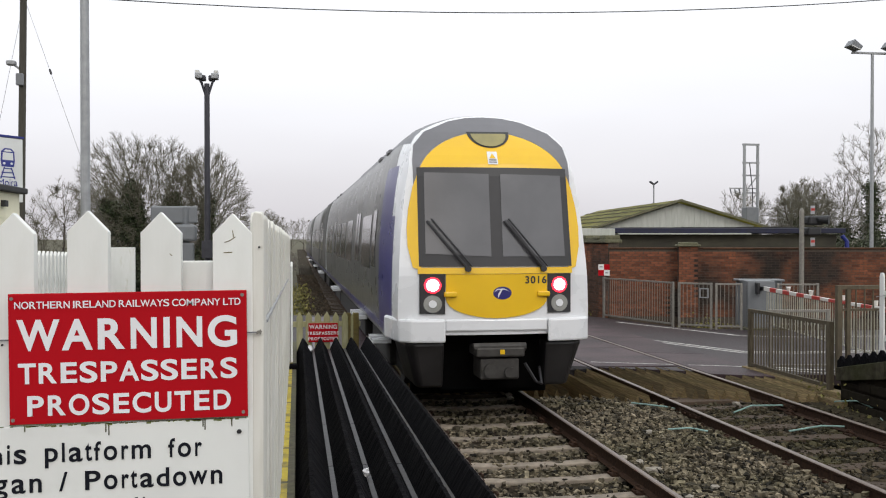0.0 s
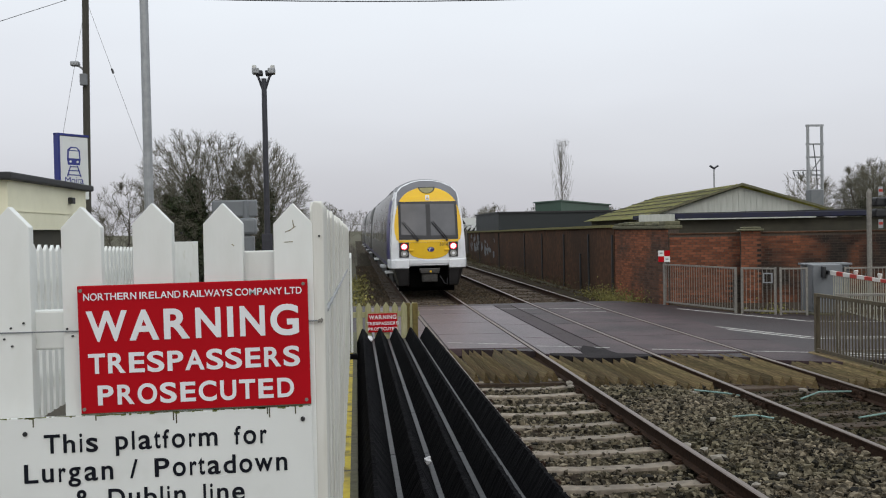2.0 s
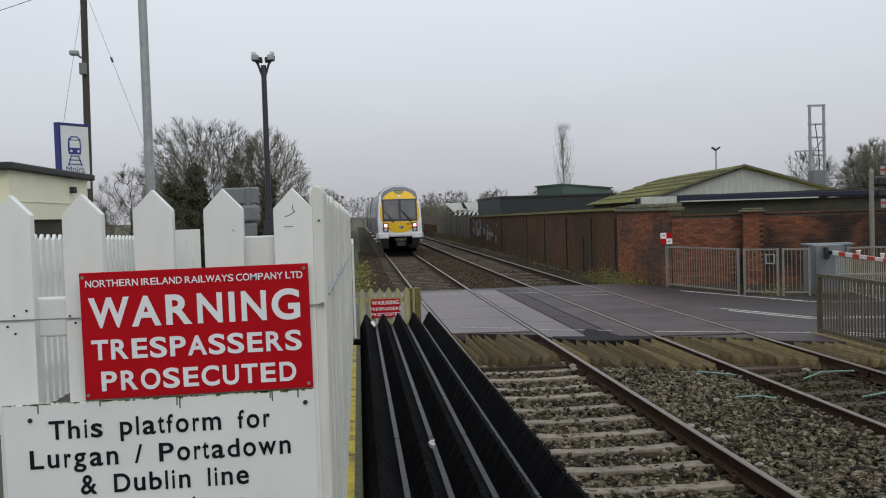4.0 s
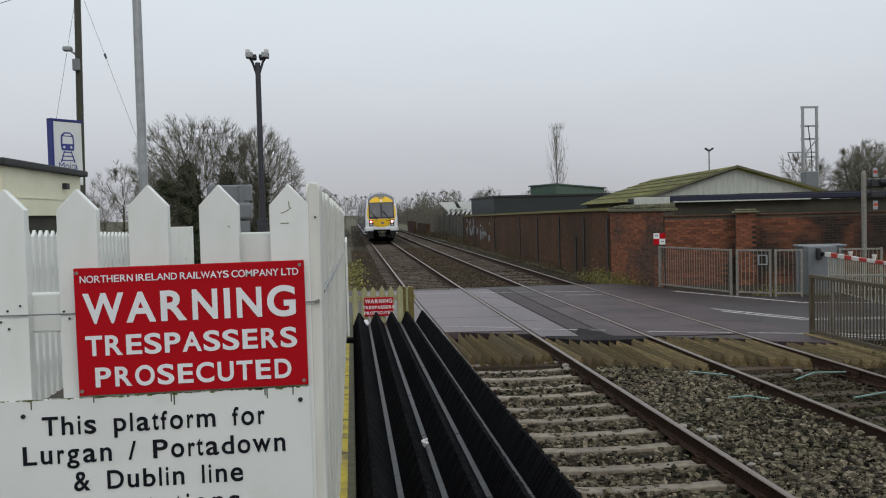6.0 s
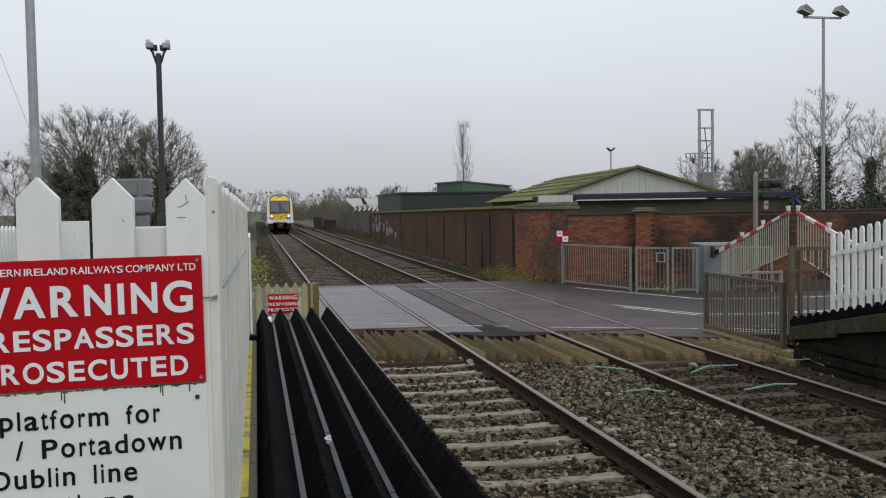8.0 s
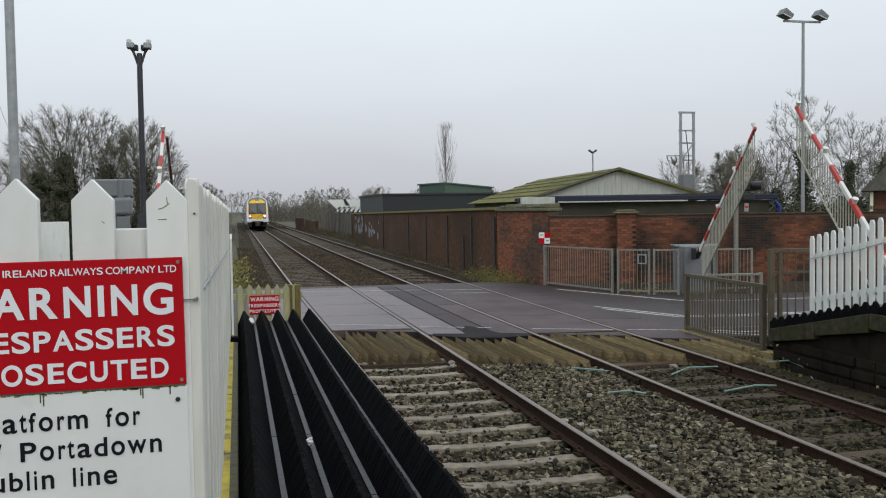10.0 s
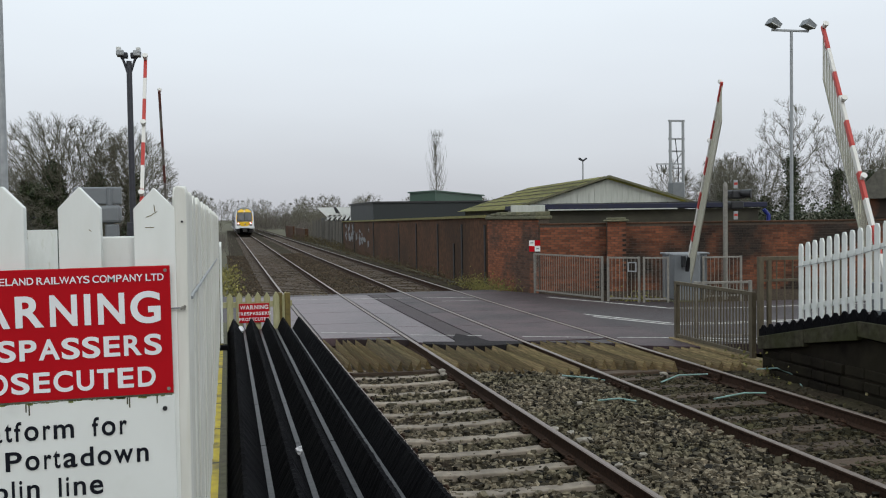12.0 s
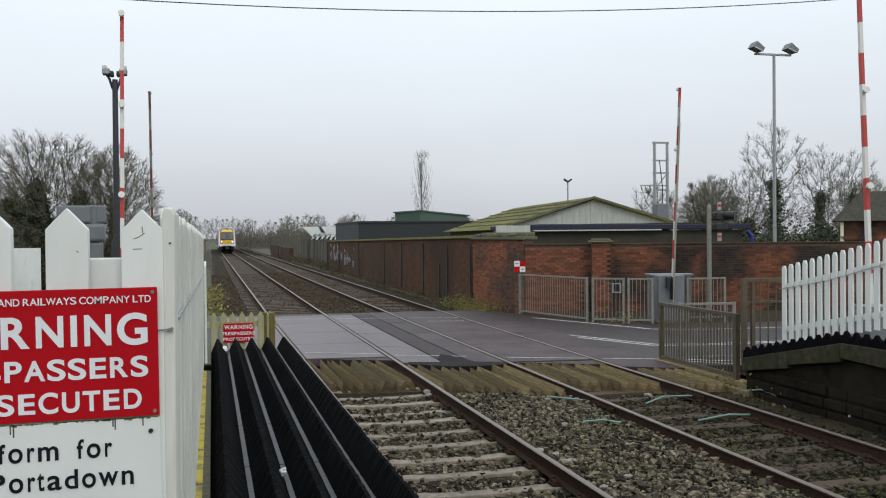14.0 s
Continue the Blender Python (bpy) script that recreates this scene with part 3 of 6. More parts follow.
# ---- timber anti-trespass guards beside the deck ----
def guard_board_mesh(length):
    """A ridge board of triangular section with a sawn lower end."""
    bm = bmesh.new()
    w, h = 0.048, 0.155
    near = [bm.verts.new(p) for p in ((-w, 0.05, -0.03), (w, 0.03, -0.03), (-0.4 * w, 0.02, h))]
    far = [bm.verts.new(p) for p in ((-w, length, -0.03), (w, length, -0.03), (-0.4 * w, length, h))]
    bm.faces.new(near)
    bm.faces.new(far[::-1])
    for i in range(3):
        j = (i + 1) % 3
        bm.faces.new((near[j], near[i], far[i], far[j]))
    bmesh.ops.recalc_face_normals(bm, faces=bm.faces)
    return to_mesh("ridge_board", bm, M["guard"])


def guard(x0, x1, near, far, near1, far1, gap=0.15, roll=9, skew=0.0):
    g = thing("timber_guard", pose(0, 0, 0), "weathered brown timber guard with sharp ridge boards beside the crossing", "trespass guard", "timber guards")
    part("base_frame", prism([(x0, near), (x1, near1), (x1, far1), (x0, far)], "z", -0.28, -0.18), M["wood_sleeper"], g)
    me = guard_board_mesh(1.0)
    n = max(2, round((x1 - x0) / gap))
    rnd = random.Random(int(x0 * 10))
    for i in range(n):
        f = (i + 0.5) / n
        a, b = near + (near1 - near) * f, far + (far1 - far) * f
        shared("ridge_board", me, g, pose(x0 + (x1 - x0) * f, a + rnd.uniform(-0.09, 0.09), -0.155 + rnd.uniform(-0.015, 0.01), 0, rnd.uniform(-roll, roll), skew + rnd.uniform(-2.5, 2.5)) @ Matrix.Diagonal((1, b - a, 1, 1)))
    return g


guard(1.92, 3.36, 14.85, 17.9, 14.7, 17.8, 0.165, 16, 2.0)
guard(3.58, 5.33, 14.35, 16.7, 13.0, 16.1, 0.145, 12)
guard(5.52, 7.0, 14.2, 16.3, 13.3, 16.15, 0.135, 7)
guard(7.25, 8.1, 13.2, 15.1, 12.9, 14.6)
guard(0.5, 1.7, 28.2, 29.3, 28.2, 29.3)
guard(1.9, 3.35, 28.1, 28.9, 28.1, 28.9)


# ---- train ----
BODY = [(1.30, 0.90), (1.37, 1.15), (1.385, 1.75), (1.37, 2.35), (1.31, 2.95), (1.23, 3.38), (1.10, 3.72), (0.87, 3.95), (0.5, 4.095), (0.25, 4.145), (0.0, 4.16)]
RIM = [(1.20, 1.08), (1.245, 1.2), (1.235, 1.75), (1.20, 2.35), (1.14, 2.95), (1.10, 3.35), (1.04, 3.63), (0.87, 3.84), (0.5, 4.01), (0.25, 4.062), (0.0, 4.08)]


def rounded(half):
    """The half outline with a smooth point between each two."""
    out = []
    for i in range(len(half) - 1):
        a, b, c, d = half[max(i - 1, 0)], half[i], half[i + 1], half[i + 2] if i + 2 < len(half) else (-half[i][0], half[i][1])
        out += [b, tuple(-0.0625 * p + 0.5625 * q + 0.5625 * r - 0.0625 * s for p, q, r, s in zip(a, b, c, d))]
    return out + [half[-1]]


BODY, RIM = rounded(BODY), rounded([(x * (1.045 if z < 3 else 1.02), z) for x, z in RIM])


def loop(half):
    return [(-x, z) for x, z in half] + [(x, z) for x, z in half[::-1][1:]]


def nose(x, z):
    """How far back the front surface lies."""
    y = 0.16 * (x / 1.2) ** 2
    if z > 1.9:
        y += 0.17 * (z - 1.9)
    if z > 3.2:
        y += 0.75 * (z - 3.2) ** 1.7
    if z < 1.3:
        y += 0.05 * (1.3 - z)
    return y


def patch(outline, lift, thick=0.02):
    """A panel on the nose: the outline in (x, z), cut fine, lifted off the surface, with a rim."""
    bm = bmesh.new()
    bm.faces.new([bm.verts.new((x, 0, z)) for x, z in outline])
    xs_, zs_ = [p[0] for p in outline], [p[1] for p in outline]
    for axis, lo, hi in ((0, min(xs_), max(xs_)), (2, min(zs_), max(zs_))):
        k = max(1, int((hi - lo) / 0.11))
        for i in range(1, k):
            co = [0, 0, 0]
            co[axis] = lo + (hi - lo) * i / k
            no = [0, 0, 0]
            no[axis] = 1
            bmesh.ops.bisect_plane(bm, geom=list(bm.verts) + list(bm.edges) + list(bm.faces), plane_co=co, plane_no=no)
    r = bmesh.ops.extrude_face_region(bm, geom=list(bm.faces))
    front = {v for v in r["geom"] if isinstance(v, bmesh.types.BMVert)}
    for v in bm.verts:
        v.co.y = nose(v.co.x, v.co.z) - lift + (0 if v in front else thick)
    bmesh.ops.recalc_face_normals(bm, faces=bm.faces)
    return bm


def arc(cx, cz, rx, rz, a0, a1, n=14):
    return [(cx + rx * math.cos(radians(a0 + (a1 - a0) * i / n)), cz + rz * math.sin(radians(a0 + (a1 - a0) * i / n))) for i in range(n + 1)]


def car_shell(y0, y1, blunt):
    bm = bmesh.new()
    stations = []
    if blunt:
        stations.append([(x, y0 + 0.0, z) for x, z in loop(BODY)])
    else:
        rim, body = loop(RIM), loop(BODY)
        for f in (0, 0.03, 0.07, 0.12, 0.18, 0.24, 0.34, 0.48, 0.7, 1.0):
            e = 1 - (1 - f) ** 2
            stations.append([(rx + (bx - rx) * e, (y0 + nose(rx, rz)) * (1 - f) + (y0 + 2.0) * f, rz + (bz - rz) * e) for (rx, rz), (bx, bz) in zip(rim, body)])
    stations.append([(x, y1, z) for x, z in loop(BODY)])
    rings = [[bm.verts.new(p) for p in s] for s in stations]
    n = len(rings[0])
    for ri, (a, b) in enumerate(zip(rings, rings[1:])):
        for i in range(n - 1):
            f = bm.faces.new((a[i], a[i + 1], b[i + 1], b[i]))
            top = 12 <= i <= n - 14
            low = min(i, n - 2 - i)
            f.material_index = 1 if top and (blunt or ri > 1) else (2 if blunt or ri > 8 or (ri > 6 and low > 9) else (3 if ri > 4 + (low > 6) and low < 10 else 0))
        f = bm.faces.new((a[n - 1], a[0], b[0], b[n - 1]))
        f.material_index = 1
    bm.faces.new(rings[-1])
    if blunt:
        bm.faces.new(rings[0])
    bmesh.ops.recalc_face_normals(bm, faces=bm.faces)
    return bm


def side_x(z, s):
    for (xa, za), (xb, zb) in zip(BODY, BODY[1:]):
        if za <= z <= zb:
            return s * (xa + (xb - xa) * (z - za) / (zb - za))
    return s * 1.3


def side_panel(s, y0, y1, z0, z1, lift=0.006, thick=0.03, slant=0.0):
    bm = bmesh.new()
    zs_ = [z0 + (z1 - z0) * i / 4 for i in range(5)]
    fr, bk = [], []
    for z in zs_:
        x = side_x(z, s)
        o = slant * (z - z0)
        fr.append([bm.verts.new((x + s * lift, y + o, z)) for y in (y0, y1)])
        bk.append([bm.verts.new((x + s * (lift - thick), y + o, z)) for y in (y0, y1)])
    for i in range(4):
        bm.faces.new((fr[i][0], fr[i][1], fr[i + 1][1], fr[i + 1][0]))
        for q in (0, 1):
            bm.faces.new((fr[i][q], fr[i + 1][q], bk[i + 1][q], bk[i][q]))
    bm.faces.new((fr[0][0], fr[0][1], bk[0][1], bk[0][0]))
    bm.faces.new((fr[4][0], fr[4][1], bk[4][1], bk[4][0]))
    bmesh.ops.recalc_face_normals(bm, faces=bm.faces)
    return bm


def build_train():
    t = thing("passenger_train", pose(2.635, 12, 0), "silver passenger train with a yellow cab end and lit tail lamps", "train")
    for i in range(3):
        y0 = i * 23.9
        shell = part("car_body", car_shell(y0, y0 + 23.5, i > 0), [M["t_white"], M["t_grey"], M["t_silver"], M["t_blue"]], t, "silver-grey carriage body with a grey roof", smooth=True)
        for s in (-1, 1):
            for j in range(8):
                ya = y0 + 3.6 + j * 2.45
                if j in (1, 5):
                    part("sliding_door", side_panel(s, ya, ya + 1.35, 0.95, 3.05, 0.004), M["t_silver"], t)
                    part("door_window", side_panel(s, ya + 0.15, ya + 0.6, 1.9, 2.85, 0.010), M["t_glass"], t)
                    part("door_window", side_panel(s, ya + 0.75, ya + 1.2, 1.9, 2.85, 0.010), M["t_glass"], t)
                    bm = boxes((s * 1.25, s * 1.46, ya - 0.1, ya + 1.45, 0.80, 0.86), bevel=0.01)
                    part("step_board", bm, M["t_white"], t, "pale door step board")
                else:
                    part("side_window", side_panel(s, ya, ya + 1.9, 1.85, 2.75, 0.008), M["t_glass"], t)
            part("blue_stripe", side_panel(s, y0 + (0.6 if i == 0 else 0), y0 + 23.4, 1.0, 1.12, 0.003), M["t_blue"], t)
        for yb in (4.2, 19.4):
            bm = boxes((-1.15, -1.0, y0 + yb - 1.6, y0 + yb + 1.6, 0.35, 0.75), (1.0, 1.15, y0 + yb - 1.6, y0 + yb + 1.6, 0.35, 0.75), (-1.1, 1.1, y0 + yb - 0.3, y0 + yb + 0.3, 0.4, 0.8), bevel=0.03)
            part("bogie", bm, M["t_dark"], t, "grimy black bogie")
            for yw in (-1.15, 1.15):
                for s in (-1, 1):
                    w = rods(((s * 0.76, y0 + yb + yw, 0.42), (s * 0.90, y0 + yb + yw, 0.42), 0.42), sides=24)
                    part("wheel", w, M["t_dark"], t)
        bm = boxes((-1.2, 1.2, y0 + 7.0, y0 + 16.6, 0.35, 0.92), bevel=0.05)
        part("underframe", bm, M["t_dark"], t, "grimy underfloor equipment")
        bm = boxes((-0.7, 0.7, y0 + 8, y0 + 15, 4.0, 4.17), bevel=0.06)
        part("roof_unit", bm, M["t_grey"], t)
        for yv in (3.0, 4.4, 18, 20):
            part("roof_vent", boxes((-1.12, -0.95, y0 + yv, y0 + yv + 0.5, 3.72, 3.79), bevel=0.02), M["t_grey"], t)
        if i:
            part("gangway", boxes((-0.6, 0.6, y0 - 0.42, y0 + 0.02, 0.95, 3.3), bevel=0.03), M["t_black"], t)
    # cab end
    earlier = set(t.children)
    rim = loop(RIM)
    part("cab_front", patch([(x, z) for x, z in rim], 0.0, 0.05), M["t_white"], t, "white moulded cab front")
    outer = [(-1.03, 2.98), (-1.03, 3.4), (-1.0, 3.62), (-0.84, 3.82), (-0.5, 3.985), (-0.25, 4.045), (0, 4.06), (0.25, 4.045), (0.5, 3.985), (0.84, 3.82), (1.0, 3.62), (1.03, 3.4), (1.03, 2.98)]
    under = arc(0, 3.06, 1.0, 0.765, 3, 177, 18)
    part("front_cap", patch(outer + [(1.0, 3.0)] + under + [(-1.0, 3.0)], 0.006), M["t_grey"], t, "grey cap over the cab roof")
    part("yellow_top", patch(arc(0, 3.06, 0.995, 0.76, 2, 178, 20) + [(-1.0, 3.07), (-1.0, 3.0), (1.0, 3.0), (1.0, 3.07)], 0.012), M["t_yellow"], t, "yellow panel above the windscreen")
    for s in (-1, 1):
        side = [(s * 0.96, 3.26), (s * 1.04, 3.04), (s * 1.10, 2.75), (s * 1.125, 2.5), (s * 1.12, 2.25), (s * 1.06, 1.97), (s * 0.96, 1.93)]
        part("yellow_side", patch(side if s > 0 else side[::-1], 0.013), M["t_yellow"], t)
    part("windscreen_frame", patch([(-0.985, 1.98), (1.0, 1.98), (0.975, 3.30), (-0.985, 3.30)], 0.02), M["t_black"], t, "black windscreen surround")
    part("windscreen", patch([(-0.90, 2.15), (-0.075, 2.11), (-0.075, 3.21), (-0.90, 3.23)], 0.028, 0.012), M["t_screen"], t, "windscreen pane with the sky's grey reflection in its colour")
    part("windscreen", patch([(0.075, 2.11), (0.91, 2.11), (0.89, 3.20), (0.075, 3.21)], 0.028, 0.012), M["t_screen"], t, "windscreen pane with the sky's grey reflection in its colour")
    for x in (-0.88, 0.10):
        pts = [(x, nose(x, 2.58) - 0.06, 2.58), (x + 0.28, nose(x + 0.28, 2.2) - 0.07, 2.22), (x + 0.50, nose(x + 0.5, 1.98) - 0.06, 1.95)]
        bm = tube(pts, 0.018, 6)
        bm2 = tube([(p[0] + 0.055, p[1] - 0.005, p[2] + 0.03) for p in pts], 0.012, 6)
        me = bpy.data.meshes.new("tmp")
        bm2.to_mesh(me)
        bm2.free()
        bm.from_mesh(me)
        rod(bm, (x + 0.5, nose(x + 0.5, 1.95), 1.95), (x + 0.5, nose(x + 0.5, 1.95) - 0.08, 1.95), 0.04, None, 8)
        part("wiper", bm, M["t_black"], t, "black wiper arm")
    part("top_lamp_surround", patch([(0.28, 3.825)] + arc(0, 3.82, 0.285, 0.24, 0, -180, 14), 0.020), M["t_black"], t)
    part("top_lamp", patch([(0.22, 3.795)] + arc(0, 3.79, 0.235, 0.19, 0, -180, 12), 0.030), M["t_marker"], t, "dim marker lamp behind a dark lens")
    part("notice", patch([(-0.065, 3.345), (0.065, 3.345), (0.065, 3.525), (-0.065, 3.525)], 0.022), M["t_white"], t, "small white warning notice")
    part("notice_mark", patch([(-0.04, 3.43), (0.04, 3.43), (0, 3.50)], 0.024), M["t_yellow"], t)
    for z in (3.37, 3.40):
        part("notice_bar", patch([(-0.05, z), (0.05, z), (0.05, z + 0.012), (-0.05, z + 0.012)], 0.024), M["t_black"], t)
    part("yellow_sill", patch([(-1.0, 1.885), (1.0, 1.885), (1.0, 1.965), (-1.0, 1.965)], 0.026, 0.04), M["t_yellow"], t)
    part("yellow_apron", patch([(-0.655, 1.88), (-0.655, 1.56)] + arc(0, 1.56, 0.655, 0.26, 180, 360, 16) + [(0.655, 1.88)], 0.018), M["t_yellow"], t, "yellow apron with a curved lower edge")
    for s in (-1, 1):
        part("lamp_housing", patch([(s * 0.98, 1.36), (s * 0.98, 1.88), (s * 0.665, 1.88), (s * 0.665, 1.36)][::s], 0.022), M["t_black"], t, "black lamp cluster surround")
        for r, lift, mat, nm in ((0.105, 0.036, "tail", "tail_lamp"), (0.078, 0.041, "tail_core", "tail_lamp_core")):
            part(nm, patch(arc(s * 0.82, 1.735, r, r, 0, 350, 18), lift, 0.02), M[mat], t, "lit red tail lamp" if r > 0.1 else "")
        part("headlamp", patch(arc(s * 0.82, 1.49, 0.115, 0.115, 0, 350, 18), 0.034, 0.02), M["t_lens"], t, "unlit round headlamp")
        part("headlamp_rim", patch(arc(s * 0.82, 1.49, 0.05, 0.05, 0, 350, 12), 0.042, 0.02), M["t_white"], t)
        part("hand_grip", boxes((s * 0.60 - 0.08, s * 0.60 + 0.08, -0.03, 0.06, 1.58, 1.65), bevel=0.015), M["t_yellow"], t)
        bm = prism([(s * 0.66, 0.04), (s * 0.66, -0.02), (s * 1.10, 0.04), (s * 1.24, 0.16), (s * 1.36, 0.9), (s * 1.30, 0.9), (s * 1.1, 0.2)][::s], "z", 0.98, 1.29, 0.03)
        part("bumper_wing", bm, M["t_white"], t, "white moulded bumper wing")
        bm = prism([(s * 0.66, 0.10), (s * 1.06, 0.10), (s * 1.16, 0.2), (s * 1.2, 1.2), (s * 0.66, 1.2)][::s], "z", 0.36, 0.97, 0.04)
        for v in bm.verts:
            k = max(0.0, (0.97 - v.co.z) / 0.61)
            v.co.x -= s * 0.16 * k * max(0.0, (abs(v.co.x) - 0.66) / 0.5)
            v.co.y += 0.14 * k
        part("lower_fairing", bm, M["t_skirt"], t, "grey lower fairing")
        part("cab_door", side_panel(s, 2.55, 3.3, 0.98, 3.05, 0.005), M["t_silver"], t)
        part("cab_window", side_panel(s, 2.65, 3.2, 1.9, 2.8, 0.012), M["t_glass"], t)
        part("cab_step", boxes((s * 1.15, s * 1.42, 2.5, 3.3, 0.72, 0.77), bevel=0.01), M["t_white"], t)
    part("bumper_bar", prism([(-0.66, 0.02), (-0.3, -0.02), (0.3, -0.02), (0.66, 0.02), (0.66, 0.12), (-0.66, 0.12)], "z", 1.13, 1.285, 0.02), M["t_white"], t)
    # solid block; the recess shade is in its near-black colour
    part("coupler_recess", boxes((-0.66, 0.66, 0.45, 1.3, 0.30, 1.12)), M["t_void"], t, "recess behind the coupler, its shade painted near-black")
    bm = boxes((-0.30, 0.32, -0.16, 0.36, 0.80, 0.93), (-0.24, 0.26, -0.1, 0.4, 0.50, 0.78), bevel=0.025)
    rod(bm, (-0.33, -0.10, 0.93), (0.34, -0.10, 0.93), 0.055, None, 10)
    rod(bm, (-0.10, -0.14, 0.62), (-0.10, -0.05, 0.62), 0.10, None, 14)
    rod(bm, (0.13, -0.16, 0.60), (0.13, -0.02, 0.60), 0.07, None, 10)
    rod(bm, (0.1, 0.3, 0.6), (0.1, 1.2, 0.6), 0.14, None, 10)
    part("coupler", bm, M["t_coupler"], t, "grimy steel automatic coupler")
    part("coupler_mark", boxes((0.0, 0.06, -0.165, -0.155, 0.84, 0.90)), M["t_yellow"], t)
    part("hose", tube([(0.35, -0.02, 0.7), (0.5, 0.0, 0.45), (0.6, 0.1, 0.4), (0.62, 0.3, 0.6)], 0.02), M["t_black"], t)
    part("badge", patch(arc(0.06, 1.63, 0.12, 0.085, 20, 370, 18), 0.022, 0.006), M["t_blue"], t, "blue oval badge")
    part("badge_stroke", patch([(-0.05, 1.64), (0.0, 1.67), (0.08, 1.675), (0.15, 1.655), (0.08, 1.69), (-0.01, 1.685)], 0.025, 0.004), M["t_white"], t)
    part("badge_stroke", patch([(0.0, 1.555), (0.03, 1.62), (0.07, 1.69), (0.05, 1.69), (0.005, 1.62)][::-1], 0.025, 0.004), M["t_white"], t)
    num = text_part("fleet_number", "3016", 0.135, 0.50, 1.755, 0, M["t_black"], t, bold=0.003, space=1.12)
    for v in num.data.vertices:
        v.co.y = nose(v.co.x, v.co.z) - 0.022 + (0.001 if v.co.y > 0 else 0)
    for o in t.children:
        if o not in earlier and o.name.split(".")[0] not in ("cab_door", "cab_window", "cab_step", "cab_front"):
            o.data.transform(Matrix.Diagonal((1.045, 1, 1, 1)))
    part("underframe", boxes((-1.05, 1.05, 1.35, 6.9, 0.30, 0.95), bevel=0.05), M["t_dark"], t, "grimy underfloor equipment")
    # added slab, blocks light under the cab and is itself painted as shade
    part("rail_guard", boxes((-1.0, 1.0, 1.22, 1.34, 0.12, 0.9), bevel=0.02), M["t_void"], t, "added black slab that darkens the underside of the cab")
    return t


train = build_train()

# ---- home platform and its fences ----
plat = thing("platform_near", pose(0, 0, 0), "station platform end with a mossy concrete edge", "platform", kind="structure")
part("platform_slab", prism([(-8, 0.86), (14.6, 0.74), (14.6, -0.36), (-8, -0.36)], "x", -4.2, -0.03), M["platform"], plat)
def edge_run(bm):
    """The platform edge drifts to the right towards the crossing."""
    for v in bm.verts:
        v.co.x += 0.0065 * (v.co.y - 5.3)
    return bm


part("platform_coping", edge_run(prism([(-8, 0.875), (14.6, 0.755), (14.6, 0.6), (-8, 0.7)], "x", -0.28, 0.008, 0.008)), M["coping"], plat, "mossy concrete coping")
for y0 in range(-2, 12):
    za = 0.877 - (y0 + 8) * 0.0053
    part("yellow_line", edge_run(prism([(y0 + 0.02, za), (y0 + 0.97, za - 0.005), (y0 + 0.97, za - 0.02), (y0 + 0.02, za - 0.02)], "x", -0.090, -0.040)), M["yellow_line"], plat, "worn yellow edge line")

mat_ = thing("trespass_mat", pose(0, 0, 0), "black rubber anti-trespass mat with sharp ridges and steel strips", "trespass mat")
CREST = [0.10, 0.37, 0.61, 0.85, 1.10]
VALLEY = [0.255, 0.50, 0.745, 0.975]
prof = [(0.0, 0.70, 0)]
for i, c in enumerate(CREST):
    prof += [(c - 0.012, 0.915, 1), (c + 0.012, 0.915, 1)]
    prof += [(VALLEY[i] - 0.018, 0.738, 0), (VALLEY[i] + 0.018, 0.738, 0)] if i < 4 else [(1.135, 0.72, 0)]
prof += [(1.135, 0.62, 0), (0.0, 0.62, 0)]


def mat_run(bm):
    """The mat falls and drifts to the right with the platform edge."""
    for v in bm.verts:
        v.co.x += 0.0065 * (v.co.y - 4.7)
        v.co.z += -0.0125 * (v.co.y - 4.7)
    return bm


for j in range(11):
    ya, yb = 14.7 - 1.6 * (j + 1) + 0.004, 14.7 - 1.6 * j - 0.004
    bm = bmesh.new()
    rings = []
    for q in range(41):
        tooth = 0.010 * ((q % 3) / 2.0) - 0.005 + 0.008 * noise.noise((q * 0.7, j * 3.1, 2.0))
        rings.append([bm.verts.new((u + (0.006 if crest and q % 2 else 0), ya + (yb - ya) * q / 40, w + (tooth if crest else 0))) for u, w, crest in prof])
    for a, b in zip(rings, rings[1:]):
        for i in range(len(prof)):
            k = (i + 1) % len(prof)
            bm.faces.new((a[k], a[i], b[i], b[k]))
    bm.faces.new(rings[0])
    bm.faces.new(rings[-1][::-1])
    bmesh.ops.recalc_face_normals(bm, faces=bm.faces)
    part("mat_panel", mat_run(bm), M["rubber"], mat_)
    for c in VALLEY:
        bm = boxes((c - 0.017, c + 0.017, ya + 0.003, yb - 0.003, 0.740, 0.746))
        part("steel_strip", mat_run(bm), M["strip"], mat_, "worn steel fixing strip")


def picket_mesh(w, h, d, tip):
    return to_mesh("picket", prism([(-w / 2, 0), (w / 2, 0), (w / 2, h - tip), (0, h), (-w / 2, h - tip)], "y", 0, d, 0.0018), M["white_paint"])


front = thing("picket_fence", pose(-0.1523, 2.40, 0, 0, 0, -2.13) @ Matrix.Translation((0.1523, -2.40, 0)), "white painted picket fence across the platform end, green with algae", "picket fence", "platform fences")
me = picket_mesh(0.098, 1.555, 0.03, 0.052)
for i in range(16):
    x = -0.1523 - 0.1753 * i
    shared("picket", me, front, pose(x, 2.40, 0.86 + 0.003 * (i % 3), 0, 0, 0))
part("upper_rail", boxes((-2.75, -0.11, 2.43, 2.47, 2.055, 2.155), bevel=0.006), M["white_paint"], front)
